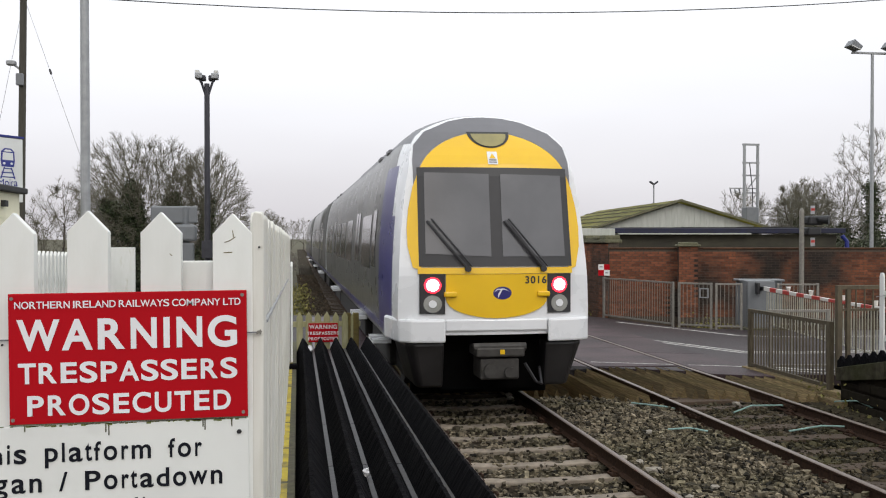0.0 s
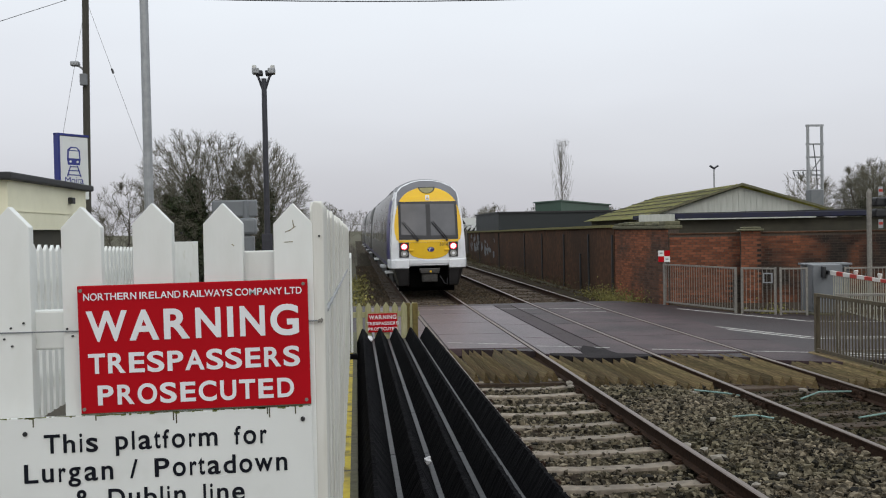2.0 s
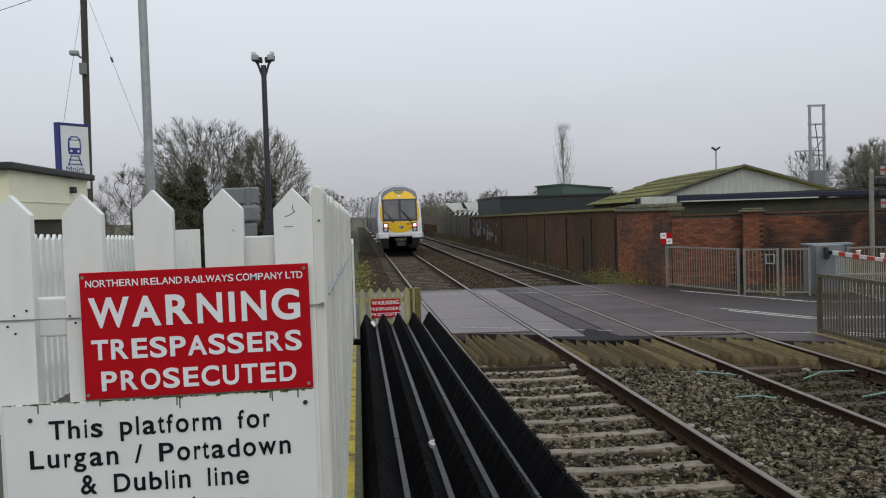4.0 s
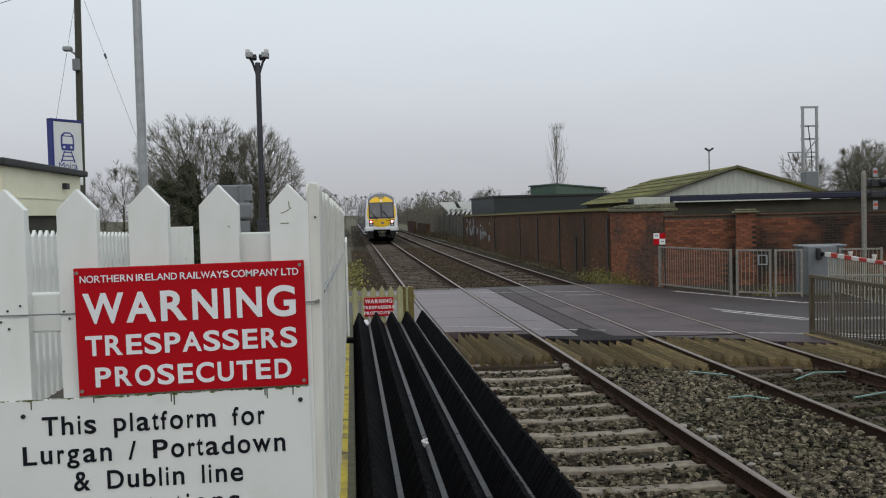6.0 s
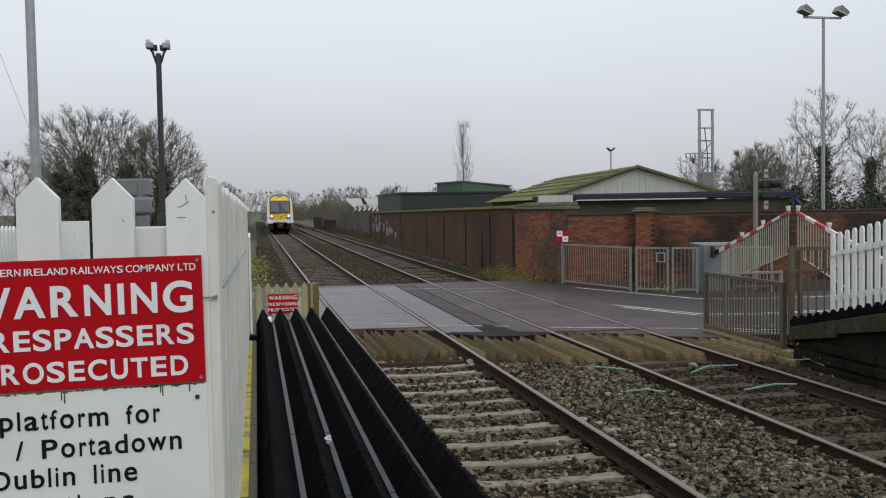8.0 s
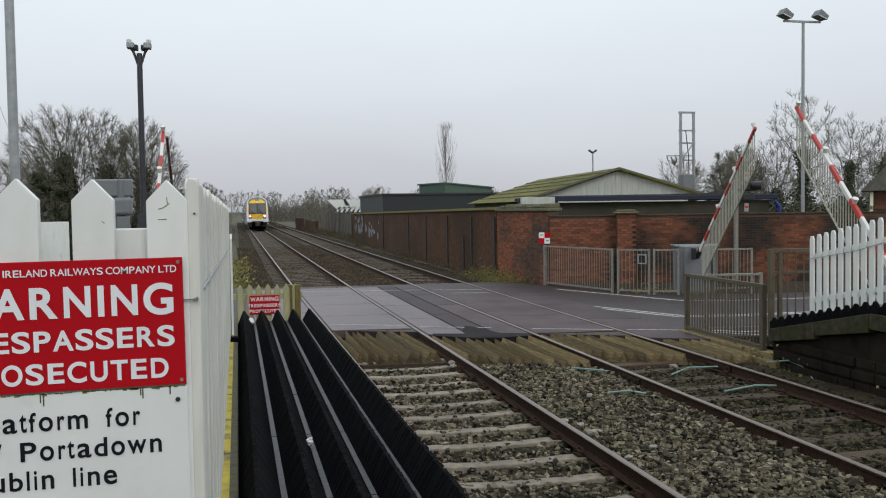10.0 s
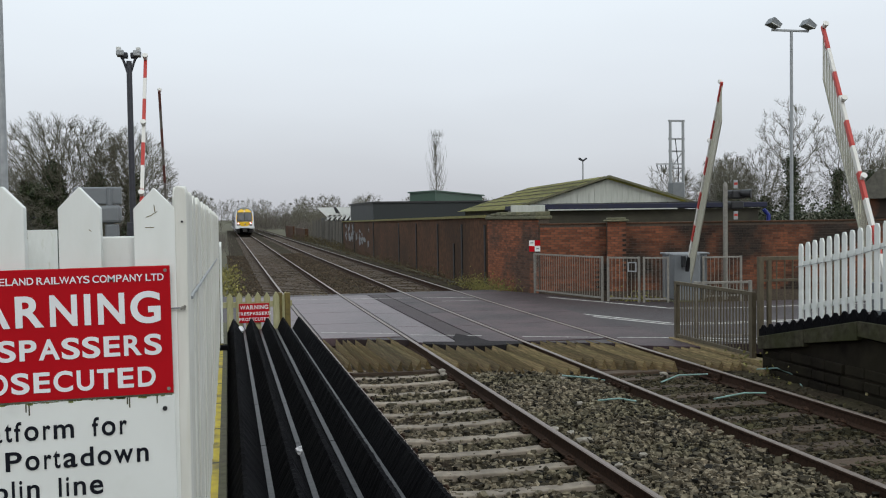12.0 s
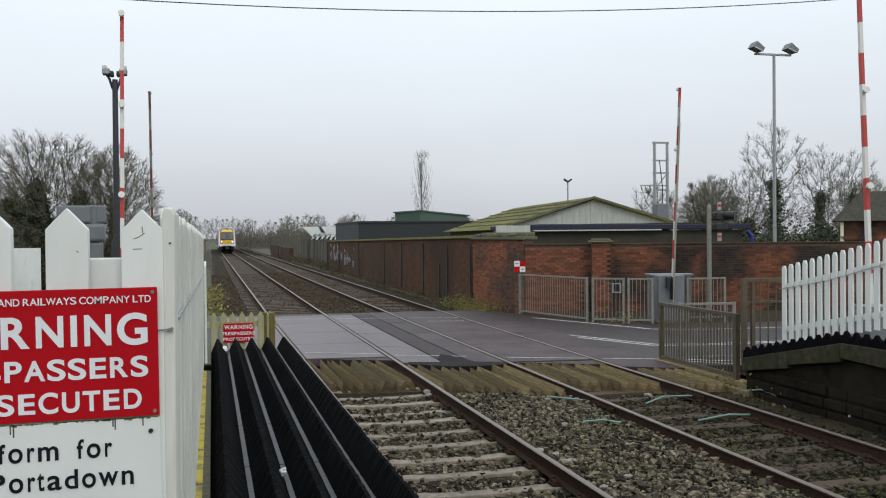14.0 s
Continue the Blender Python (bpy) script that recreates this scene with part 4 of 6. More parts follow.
part("lower_rail", boxes((-2.75, -0.11, 2.43, 2.47, 1.1, 1.2), bevel=0.006), M["white_paint"], front)
part("backing_board", boxes((-0.30, -0.10, 2.435, 2.46, 1.2, 2.295), bevel=0.004), M["white_paint"], front, "white backing board green along its top")
part("corner_post", prism([(-0.105, 0.86), (-0.081, 0.86), (-0.074, 2.40), (-0.080, 2.416), (-0.099, 2.42), (-0.105, 2.405)], "y", 2.40, 2.50, 0.004), M["side_paint"], front, "white corner post")
part("tie_wire", tube([(-0.9, 2.395, 2.104), (-0.69, 2.395, 2.104), (-0.3, 2.395, 2.112), (-0.089, 2.392, 2.116)], 0.0018, 6), M["grey_cab"], front)
part("bolt", rods(((-0.089, 2.40, 2.116), (-0.089, 2.388, 2.116), 0.004), ((-0.093, 2.39, 2.112), (-0.082, 2.389, 2.122), 0.002), ((-0.084, 2.389, 2.111), (-0.081, 2.389, 2.120), 0.002)), M["rail_grey"], front)
for x, z in ((-0.854, 2.115), (-0.823, 2.127), (-0.871, 2.088), (-0.852, 2.07), (-0.717, 2.11), (-0.704, 2.092), (-0.43, 2.345), (-0.086, 2.33)):
    part("nail", rods(((x, 2.40, z), (x, 2.396, z), 0.0028)), M["black_metal"], front)

for pts in ([(-0.172, 2.342), (-0.160, 2.346), (-0.145, 2.356)], [(-0.174, 2.3165), (-0.153, 2.317)], [(-0.306, 2.314), (-0.300, 2.309)], [(-0.379, 2.338), (-0.377, 2.332)], [(-0.152, 2.372), (-0.150, 2.355)]):
    part("scuff", tube([(x, 2.3995, z) for x, z in pts], 0.001, 5), M["post_wood"], front, "brown scuff in the paint")
side = thing("picket_fence", pose(0, 0, 0), "white painted picket fence along the platform edge, streaked with dirt", "picket fence", "platform fences")
me = to_mesh("picket", prism([(0, 0), (0.10, 0), (0.10, 1.49), (0.05, 1.54), (0, 1.49)], "x", 0, 0.028, 0.004), M["white_paint"])
near_board = to_mesh("picket", prism([(0, 0), (0.110, 0), (0.110, 1.535), (0.072, 1.56), (0.035, 1.56), (0, 1.535)], "x", 0, 0.026, 0.004), M["side_paint"])
for i in range(78):
    y = 2.53 + 0.1215 * i
    x = -0.098 + 0.0068 * (y - 2.5)
    z = 0.862 - 0.0052 * (y - 2.5)
    shared("picket", near_board, side, pose(x - 0.026 + 0.0035 * math.sin(i * 2.3), y, z + 0.007 * math.sin(i * 1.7), 0, 0.35 + 0.3 * math.sin(i * 3.1), -0.4))
for z in (1.15, 2.08):
    part("rail", prism([(2.5, z), (12, z - 0.03), (12, z + 0.06), (2.5, z + 0.1)], "x", -0.185, -0.145), M["white_paint"], side)
for i in range(9):
    shared("picket", me, side, pose(-0.02, 12.05 + i * 0.172, 0.50 if i < 4 else 0.30, 0, 0, 0))
pts = [(-0.082 + 0.0068 * (0.3 + 0.2 * i), 2.80 + 0.2 * i, 2.108 - 0.0048 * i + 0.006 * (i % 2)) for i in range(32)]
part("chain", tube(pts, 0.006, 5), M["galv"], side, "thin galvanised chain")

back = thing("picket_fence", pose(0, 0, 0), "white painted picket fence along the back of the platform", "picket fence", "platform fences")
for i in range(42):
    shared("picket", me, back, pose(-2.72, 7.2 + 0.172 * i, 0.76 - 0.004 * i, 0, 0, 0))
for z in (1.05, 1.9):
    part("rail", prism([(7.2, z), (14.4, z - 0.05), (14.4, z + 0.04), (7.2, z + 0.09)], "x", -2.76, -2.722), M["white_paint"], back)
part("end_board", boxes((-2.70, -2.3, 14.38, 14.44, 0.7, 2.22), bevel=0.005), M["white_paint"], back)

# red warning sign and white direction board
TILT = pose(-0.1165, 2.393, 2.07, 0, -0.47, 0) @ Matrix.Translation((0, 0, -2.07))
warn = thing("warning_sign", TILT, "red enamel warning sign with white capitals screwed to the picket fence", "sign")
part("panel", boxes((-0.564, 0.0, -0.006, 0.0, 1.9055, 2.2227), bevel=0.002), M["red_sign"], warn)
for x, z in ((-0.556, 2.211), (-0.011, 2.211), (-0.556, 1.917), (-0.011, 1.917)):
    part("screw", rods(((x, -0.006, z), (x, -0.0085, z), 0.0045)), M["rail_grey"], warn)
part("edge_trim", boxes((-0.564, 0.0, -0.0075, 0.001, 1.904, 1.906)), M["coping"], warn)


text_line("NORTHERN IRELAND RAILWAYS COMPANY LTD", 0.0172, -0.549, 2.1862, -0.0075, M["white_text"], warn, 0.012, 0.534, 250)
text_line("WARNING", 0.0760, -0.5445, 2.0835, -0.0075, M["white_text"], warn, 0.038, 0.520)
text_line("TRESPASSERS", 0.0500, -0.5425, 2.0040, -0.0075, M["white_text"], warn, 0.034, 0.518)
text_line("PROSECUTED", 0.0492, -0.5225, 1.9255, -0.0075, M["white_text"], warn, 0.034, 0.481)

board = thing("direction_board", TILT, "white board with black lettering and algae along its top edge", "sign")
part("panel", boxes((-0.766, 0.002, -0.004, 0.006, 1.28, 1.9015), bevel=0.003), M["white_board"], board)
rnd = random.Random(8)
for i in range(120):
    x, k, h = rnd.uniform(-0.76, 0.0), rnd.uniform(0.001, 0.006), rnd.uniform(0.0008, 0.006) * rnd.random()
    part("algae_patch", boxes((x - k, x + k, -0.0049, -0.003, 1.9015 - h, 1.902)), M["moss"], board)
for x, h in ((-0.105, 0.026), (-0.11, 0.018), (-0.335, 0.03), (-0.342, 0.022), (-0.53, 0.014), (-0.68, 0.024), (-0.04, 0.02)):
    part("dirt_streak", boxes((x - 0.0016, x + 0.0016, -0.0047, -0.003, 1.9015 - h, 1.901)), M["coping"], board)
for x, z in ((-0.022, 1.868), (-0.70, 1.862)):
    part("bolt", rods(((x, -0.004, z), (x, -0.0075, z), 0.006)), M["black_metal"], board)
for words, x, z, w in (("This platform for", -0.656, 1.811, 0.543), ("Lurgan / Portadown", -0.7055, 1.7395, 0.641), ("& Dublin line", -0.587, 1.669, 0.414), ("stations", -0.448, 1.5985, 0.265)):
    text_line(words, 0.0468, x, z, -0.0055, M["black_text"], board, 0.020, w, 470)


# ---- ground clutter and the crossing's left side ----
gate = thing("wicket_gate", pose(0, 0, 0), "low yellowed picket gate with a small red warning sign", "gate")
me = to_mesh("picket", prism([(-0.05, 0), (0.05, 0), (0.05, 0.98), (0, 1.06), (-0.05, 0.98)], "y", 0, 0.025, 0.004), M["gate_wood"])
for i in range(7):
    shared("picket", me, gate, pose(0.12 + 0.145 * i, 15.15, 0.10 + 0.01 * (i % 2), 0, 0, 0))
for z in (0.45, 0.92):
    part("rail", boxes((0.0, 1.1, 15.18, 15.22, z, z + 0.09), bevel=0.006), M["gate_wood"], gate)
part("gate_post", boxes((0.98, 1.07, 15.12, 15.26, -0.2, 1.14), bevel=0.012), M["post_wood"], gate, "mossy square gate post")
part("gate_post", boxes((0.86, 0.95, 15.16, 15.26, -0.2, 1.14), bevel=0.012), M["post_wood"], gate, "mossy square gate post")
small = thing("warning_sign", pose(0.495, 15.13, 0), "small red warning sign with white capitals on the picket gate", "sign")
part("panel", boxes((-0.235, 0.235, -0.01, 0.01, 0.68, 0.985), bevel=0.004), M["red_sign"], small)
for words, s, z in (("WARNING", 0.066, 0.893), ("TRESPASSERS", 0.050, 0.80), ("PROSECUTED", 0.050, 0.71)):
    text_line(words, s, 0, z, -0.012, M["white_text"], small, 0.03)
cone_bag = thing("litter", pose(0.245, 14.2, 0.665), "crumpled white scrap caught in the mat", "litter")
bm = bmesh.new()
bmesh.ops.create_icosphere(bm, subdivisions=2, radius=0.07)
for v in bm.verts:
    v.co += v.co * 0.6 * noise.noise(v.co * 30)
part("scrap", bm, M["white_text"], cone_bag)
bits = thing("litter", pose(0.49, 6.30, 0.768), "crumpled white scrap on the rubber mat", "litter")
bm = bmesh.new()
bmesh.ops.create_icosphere(bm, subdivisions=2, radius=0.026)
for v in bm.verts:
    v.co += v.co * 0.8 * noise.noise(v.co * 60)
part("scrap", bm, M["white_text"], bits)
blk = thing("cable_bracket", pose(0, 0, 0), "black bracket on the platform edge", "bracket")
part("bracket", boxes((-0.06, 0.06, 11.35, 11.5, 0.765, 0.83), bevel=0.015), M["rubber"], blk)


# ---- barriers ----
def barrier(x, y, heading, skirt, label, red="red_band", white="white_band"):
    b = thing("level_crossing_barrier", pose(x, y, 0, 0, 0, heading), label, "crossing barrier", "crossing barriers")
    part("cabinet", boxes((-0.62, -0.12, -0.35, 0.35, 0.02, 1.24), bevel=0.02), M["grey_cab"], b, "grey machine cabinet")
    part("cabinet_door", boxes((-0.55, -0.19, -0.362, -0.35, 0.12, 1.12), bevel=0.004), M["grey_cab"], b)
    part("plinth", boxes((-0.7, 0.1, -0.42, 0.42, -0.2, 0.02), bevel=0.02), M["coping"], b)
    part("pivot_arm", boxes((-0.3, 0.06, -0.16, -0.08, 0.9, 1.2), bevel=0.02), M["black_metal"], b)
    arm = part("arm", boxes((-0.045, 0.045, -0.05, 0.05, -0.45, 0.16), bevel=0.01), M["black_metal"], b, "raising arm with red and white bands")
    n, start, stop = 10, 0.16, 5.1
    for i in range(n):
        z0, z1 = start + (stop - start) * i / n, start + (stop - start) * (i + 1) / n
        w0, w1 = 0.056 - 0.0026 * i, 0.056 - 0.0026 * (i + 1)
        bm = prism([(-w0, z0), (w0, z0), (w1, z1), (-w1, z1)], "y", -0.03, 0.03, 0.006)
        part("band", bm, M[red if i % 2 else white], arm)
    for z in (2.0, 3.5, 5.05):
        bm = rods(((-0.04, 0, z), (-0.14, 0, z + 0.01), 0.034, 0.055))
        part("arm_lamp", bm, M["white_band"], arm, "small white arm lamp")
    bars = []
    if skirt:
        me = to_mesh("skirt_bar", rods(((0, 0, 0), (0, 0, 0.86), 0.011), sides=5), M["skirt"])
        for i in range(36):
            d = 0.35 + 0.134 * i
            o = shared("skirt_bar", me, arm, pose(0, 0, d))
            bars.append((o, d))
        foot = part("skirt_foot", boxes((-0.014, 0.014, -0.012, 0.012, 0.35, 5.04)), M["skirt"], arm)
        FEET.append(foot)
    BARRIERS.append((arm, bars))
    return b


FEET = []
BARRIERS = []
ang = math.degrees(math.atan2(-0.98, -0.2))
barrier(12.0, 22.4, ang, True, "rising crossing barrier with hanging bar skirt beside the brick wall")
barrier(9.97, 12.3, ang + 180, True, "rising red and white crossing barrier behind the white picket fence")
barrier(-1.3, 15.7, 90, False, "rising red and white crossing barrier beyond the platform fence")
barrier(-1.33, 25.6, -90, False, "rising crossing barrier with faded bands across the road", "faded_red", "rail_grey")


# ---- railings, cabinets and signals by the road ----
def railing(a, b, z0, h, mat, gap=0.105, label="", category="railing", group="road railings", frame_r=0.022, bar_r=0.009):
    d = Vector((b[0] - a[0], b[1] - a[1], 0))
    t = thing("railing", pose(a[0], a[1], z0, 0, 0, math.degrees(math.atan2(d.y, d.x))), label, category, group)
    L = d.length
    for x in (0, L):
        part("post", boxes((x - frame_r * 1.3, x + frame_r * 1.3, -frame_r * 1.3, frame_r * 1.3, -0.15, h + 0.03), bevel=0.004), mat, t)
    for z in (0.07, h):
        part("rail", boxes((0, L, -frame_r, frame_r, z - frame_r, z + frame_r), bevel=0.004), mat, t)
    n = max(2, int(L / gap))
    me = to_mesh("bar", rods(((0, 0, 0.07), (0, 0, h), bar_r), sides=6), mat)
    for i in range(1, n):
        shared("bar", me, t, pose(L * i / n, 0, 0))
    return t


railing((9.17, 26.6), (10.0, 23.45), 0.0, 1.16, M["rail_grey"], 0.11, "galvanised steel railing beside the brick wall")
railing((10.12, 23.32), (10.75, 22.75), 0.0, 1.16, M["rail_grey"], 0.1, "galvanised steel pedestrian gate in the roadside railing", "gate")
railing((10.85, 22.66), (11.42, 22.42), 0.0, 1.16, M["rail_grey"], 0.1, "galvanised steel railing beside the barrier cabinet")
railing((12.7, 22.9), (13.75, 22.75), 0.0, 1.12, M["rail_grey"], 0.1, "galvanised steel railing behind the barrier cabinet")
railing((8.2, 15.75), (8.16, 13.15), 0.0, 1.04, M["rust_rail"], 0.10, "brown weathered steel railing between track and road", frame_r=0.03, bar_r=0.014)
railing((8.2, 13.0), (9.6, 12.95), 0.40, 1.2, M["rust_rail"], 0.13, "weathered grey steel gate at the platform ramp", frame_r=0.03, bar_r=0.012)
railing((8.42, 15.45), (9.44, 15.3), 0.0, 1.05, M["rail_grey"], 0.12, "galvanised steel railing behind the brown one")
tall = [o for o in scene.collection.objects if o.name.startswith("railing") and abs(o.matrix_basis.translation.y - 13.0) < 0.01][0]
part("mid_rail", boxes((0, 1.4, -0.018, 0.018, 0.84, 0.876)), M["rust_rail"], tall)
part("post", boxes((0.12, 0.18, -0.03, 0.03, -0.2, 1.2), bevel=0.004), M["rust_rail"], tall)
kick = thing("kerb_timber", pose(0, 0, 0), "weathered timber baulk under the railing", "timber baulk")
part("baulk", boxes((8.1, 8.3, 12.7, 15.9, -0.25, 0.02), bevel=0.02), M["guard"], kick)
part("baulk", boxes((7.95, 8.08, 12.5, 14.6, -0.25, -0.06), bevel=0.02), M["guard"], kick)
lock = thing("gate_latch", pose(10.62, 22.83, 0.95, 0, 0, -42), "galvanised latch box on the pedestrian gate", "latch")
part("latch_frame", boxes((-0.14, 0.10, -0.04, -0.02, 0.07, 0.10), (-0.14, 0.10, -0.04, -0.02, -0.16, -0.13), (-0.14, -0.11, -0.04, -0.02, -0.13, 0.07), (0.07, 0.10, -0.04, -0.02, -0.13, 0.07)), M["galv"], lock)
cab = thing("equipment_cabinet", pose(12.2, 23.05, 0, 0, 0, -12), "pale grey roadside equipment cabinet", "cabinet", "roadside cabinets")
part("body", boxes((-0.45, 0.65, 0, 0.5, 0.0, 1.2), bevel=0.02), M["grey_cab"], cab)
part("lid", boxes((-0.5, 0.7, -0.05, 0.55, 1.2, 1.25), bevel=0.01), M["grey_cab"], cab)

sig = thing("road_signal", pose(14.25, 24.4, 0), "grey post with the backs of crossing lights and a sign", "road signal", "road signals")
part("post", rods(((0, 0, -0.2), (0, 0, 3.1), 0.066), sides=12), M["rail_grey"], sig)
part("post_cap", rods(((0, 0, 3.1), (0, 0, 3.2), 0.066, 0.03), sides=12), M["rail_grey"], sig)
part("light_unit", boxes((0.16, 0.62, -0.12, 0.2, 2.72, 2.98), bevel=0.05), M["black_metal"], sig)
part("light_unit", boxes((0.14, 0.55, -0.12, 0.2, 2.42, 2.66), bevel=0.05), M["black_metal"], sig)
part("light_hood", rods(((0.45, -0.1, 2.88), (0.66, -0.3, 2.86), 0.10, 0.13), sides=12), M["black_metal"], sig)
part("bracket", boxes((0, 0.4, -0.03, 0.03, 2.8, 2.86), (0, 0.4, -0.03, 0.03, 2.5, 2.56)), M["black_metal"], sig)
for z in (2.12, 3.02):
    part("plate", boxes((0.18, 0.31, -0.16, -0.14, z, z + 0.24), bevel=0.003), M["galv"], sig, "faded warning plate")
    part("plate_bar", boxes((0.19, 0.30, -0.165, -0.16, z + 0.1, z + 0.17)), M["red_band"], sig)

sigl = thing("road_signal", pose(-1.95, 17.0, 0), "grey backs of crossing lights on a post beyond the platform", "road signal", "road signals")
part("post", rods(((0.1, 0, -0.2), (0.1, 0, 2.9), 0.06), sides=12), M["grey_cab"], sigl)
part("back_board", boxes((-0.5, 0.3, -0.03, 0.03, 2.62, 2.92), bevel=0.03), M["grey_cab"], sigl)
part("light_unit", boxes((-0.1, 0.28, -0.14, 0.2, 2.30, 2.60), bevel=0.05), M["grey_cab"], sigl)
part("light_unit", boxes((-0.55, -0.25, -0.14, 0.2, 2.32, 2.58), bevel=0.05), M["black_metal"], sigl)
part("lower_box", boxes((0.02, 0.24, -0.1, 0.1, 1.85, 2.28), bevel=0.03), M["grey_cab"], sigl)

# ---- opposite platform ----
platr = thing("platform_opposite", pose(0, 0, 0), "opposite platform ramp of dark stone with a mossy coping", "platform", kind="structure")
RAMP = [(12.75, 0.42), (10.45, 0.90), (-8, 0.95)]
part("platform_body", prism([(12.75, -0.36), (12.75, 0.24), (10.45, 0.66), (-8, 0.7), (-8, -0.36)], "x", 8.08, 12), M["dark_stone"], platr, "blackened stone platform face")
part("platform_top", prism([(12.7, 0.26), (12.7, 0.38), (10.45, 0.86), (-8, 0.91), (-8, 0.7), (10.45, 0.66)], "x", 8.5, 12), M["platform"], platr)
for y0, y1, z0, z1 in ((12.75, 11.6, 0.42, 0.66), (11.59, 10.46, 0.662, 0.897), (10.45, 9.0, 0.90, 0.905), (8.99, 7.5, 0.905, 0.91), (7.49, 6.0, 0.91, 0.915), (5.99, 4.5, 0.915, 0.92)):
    part("coping_stone", prism([(y0, z0), (y1, z1), (y1, z1 - 0.25), (y0, z0 - 0.2)], "x", 7.995, 8.5, 0.012), M["ramp_coping"], platr, "mossy coping stone")
hat = thing("trespass_mat", pose(0, 0, 0), "black rubber anti-trespass strip with pointed ridges on the ramp", "trespass mat")
for i in range(27):
    y = 12.66 - 0.19 * i
    z = 0.42 + (12.75 - y) * 0.2087 if y > 10.45 else 0.90
    part("ridge", prism([(y - 0.097, z - 0.025), (y + 0.097, z - 0.025), (y + 0.092, z + 0.09), (y + 0.045, z + 0.115), (y + 0.012, z + 0.165), (y - 0.02, z + 0.15), (y - 0.06, z + 0.10), (y - 0.092, z + 0.085)], "x", 8.02, 8.07, 0.004), M["rubber"], hat)
part("mat_base", prism([(12.75, 0.40), (10.45, 0.88), (7.5, 0.89), (7.5, 0.975), (10.45, 0.965), (12.75, 0.485)], "x", 8.03, 8.33), M["rubber"], hat)
rf = thing("picket_fence", pose(0, 0, 0), "bright white picket fence stepping up the opposite platform ramp", "picket fence", "platform fences")
me = to_mesh("picket", prism([(-0.045, 0), (0.045, 0), (0.045, 1.10), (0.022, 1.15), (-0.022, 1.15), (-0.045, 1.10)], "x", 0, 0.03, 0.006), M["white_paint"])
for i in range(34):
    y = 12.2 - 0.165 * i
    z = 0.70 + min(12.2 - y, 2.3) * 0.19
    shared("picket", me, rf, pose(8.36, y, z))
for z in (0.16, 0.80):
    part("rail", prism([(12.28, 0.69 + z), (9.9, 1.137 + z), (6.6, 1.137 + z), (6.6, 1.217 + z), (9.9, 1.217 + z), (12.28, 0.77 + z)], "x", 8.395, 8.43), M["white_paint"], rf)
part("wire", tube([(8.35, 12.3, 1.50), (8.35, 11.2, 1.67), (8.35, 9.9, 1.97), (8.35, 6.6, 1.99)], 0.004, 5), M["galv"], rf)
mk = thing("track_marker", pose(8.10, 10.38, -0.2, 4, 6, 0), "small yellowed marker stub beside the track", "marker post")
part("marker", boxes((-0.05, 0.05, -0.02, 0.02, 0.0, 0.27), bevel=0.01), M["marker"], mk)

# pale hoses in the ballast
for pts in ([(4.9, 13.0, -0.06), (5.3, 12.75, -0.08), (5.45, 12.6, -0.1)], [(6.1, 12.2, -0.09), (6.5, 12.45, -0.05), (7.0, 12.5, -0.07)], [(6.2, 10.9, -0.09), (6.7, 11.0, -0.06), (7.05, 11.05, -0.09)],
            [(7.95, 12.7, -0.08), (8.05, 12.3, -0.0), (8.1, 11.9, -0.06), (8.0, 11.6, -0.2)], [(4.75, 11.3, -0.1), (5.0, 11.2, -0.07), (5.2, 11.1, -0.1)]):
    h = thing("cable_duct", pose(0, 0, 0), "pale green plastic cable lying in the ballast", "cable", "loose cables")
    part("cable", tube(pts, 0.012, 8), M["hose"], h)

# ---- poles and lamps ----
lp = thing("floodlight_post", pose(-1.91, 22.0, 0), "dark steel post with small floodlights on top", "lamp post", "lamp posts")
part("post", rods(((0, 0, -0.3), (0, 0, 5.9), 0.075, 0.06), sides=12), M["pole_dark"], lp)
for s in (-1, 1):
    part("bracket", tube([(0, 0, 5.55), (s * 0.12, 0, 5.92), (s * 0.18, 0, 6.02)], 0.03, 6), M["pole_dark"], lp)
    part("floodlight", boxes((s * 0.18 - 0.08, s * 0.18 + 0.08, -0.15, 0.12, 6.0, 6.13), bevel=0.02), M["galv"], lp)
    part("lens", boxes((s * 0.21 - 0.05, s * 0.21 + 0.05, -0.12, 0.1, 6.02, 6.2), bevel=0.02), M["t_lens"], lp)
    part("floodlight", boxes((s * 0.1 - 0.07, s * 0.1 + 0.07, 0.0, 0.2, 5.98, 6.1), bevel=0.02), M["pole_dark"], lp)
part("control_box", boxes((-0.12, 0.12, -0.16, -0.07, 1.9, 2.3), bevel=0.01), M["pole_dark"], lp)

gp = thing("lamp_column", pose(-2.5, 12.0, 0), "tall plain grey steel lamp column", "lamp post", "lamp posts")
part("column", rods(((0, 0, 0.3), (0, 0, 9.0), 0.062, 0.045), sides=14), M["galv"], gp)

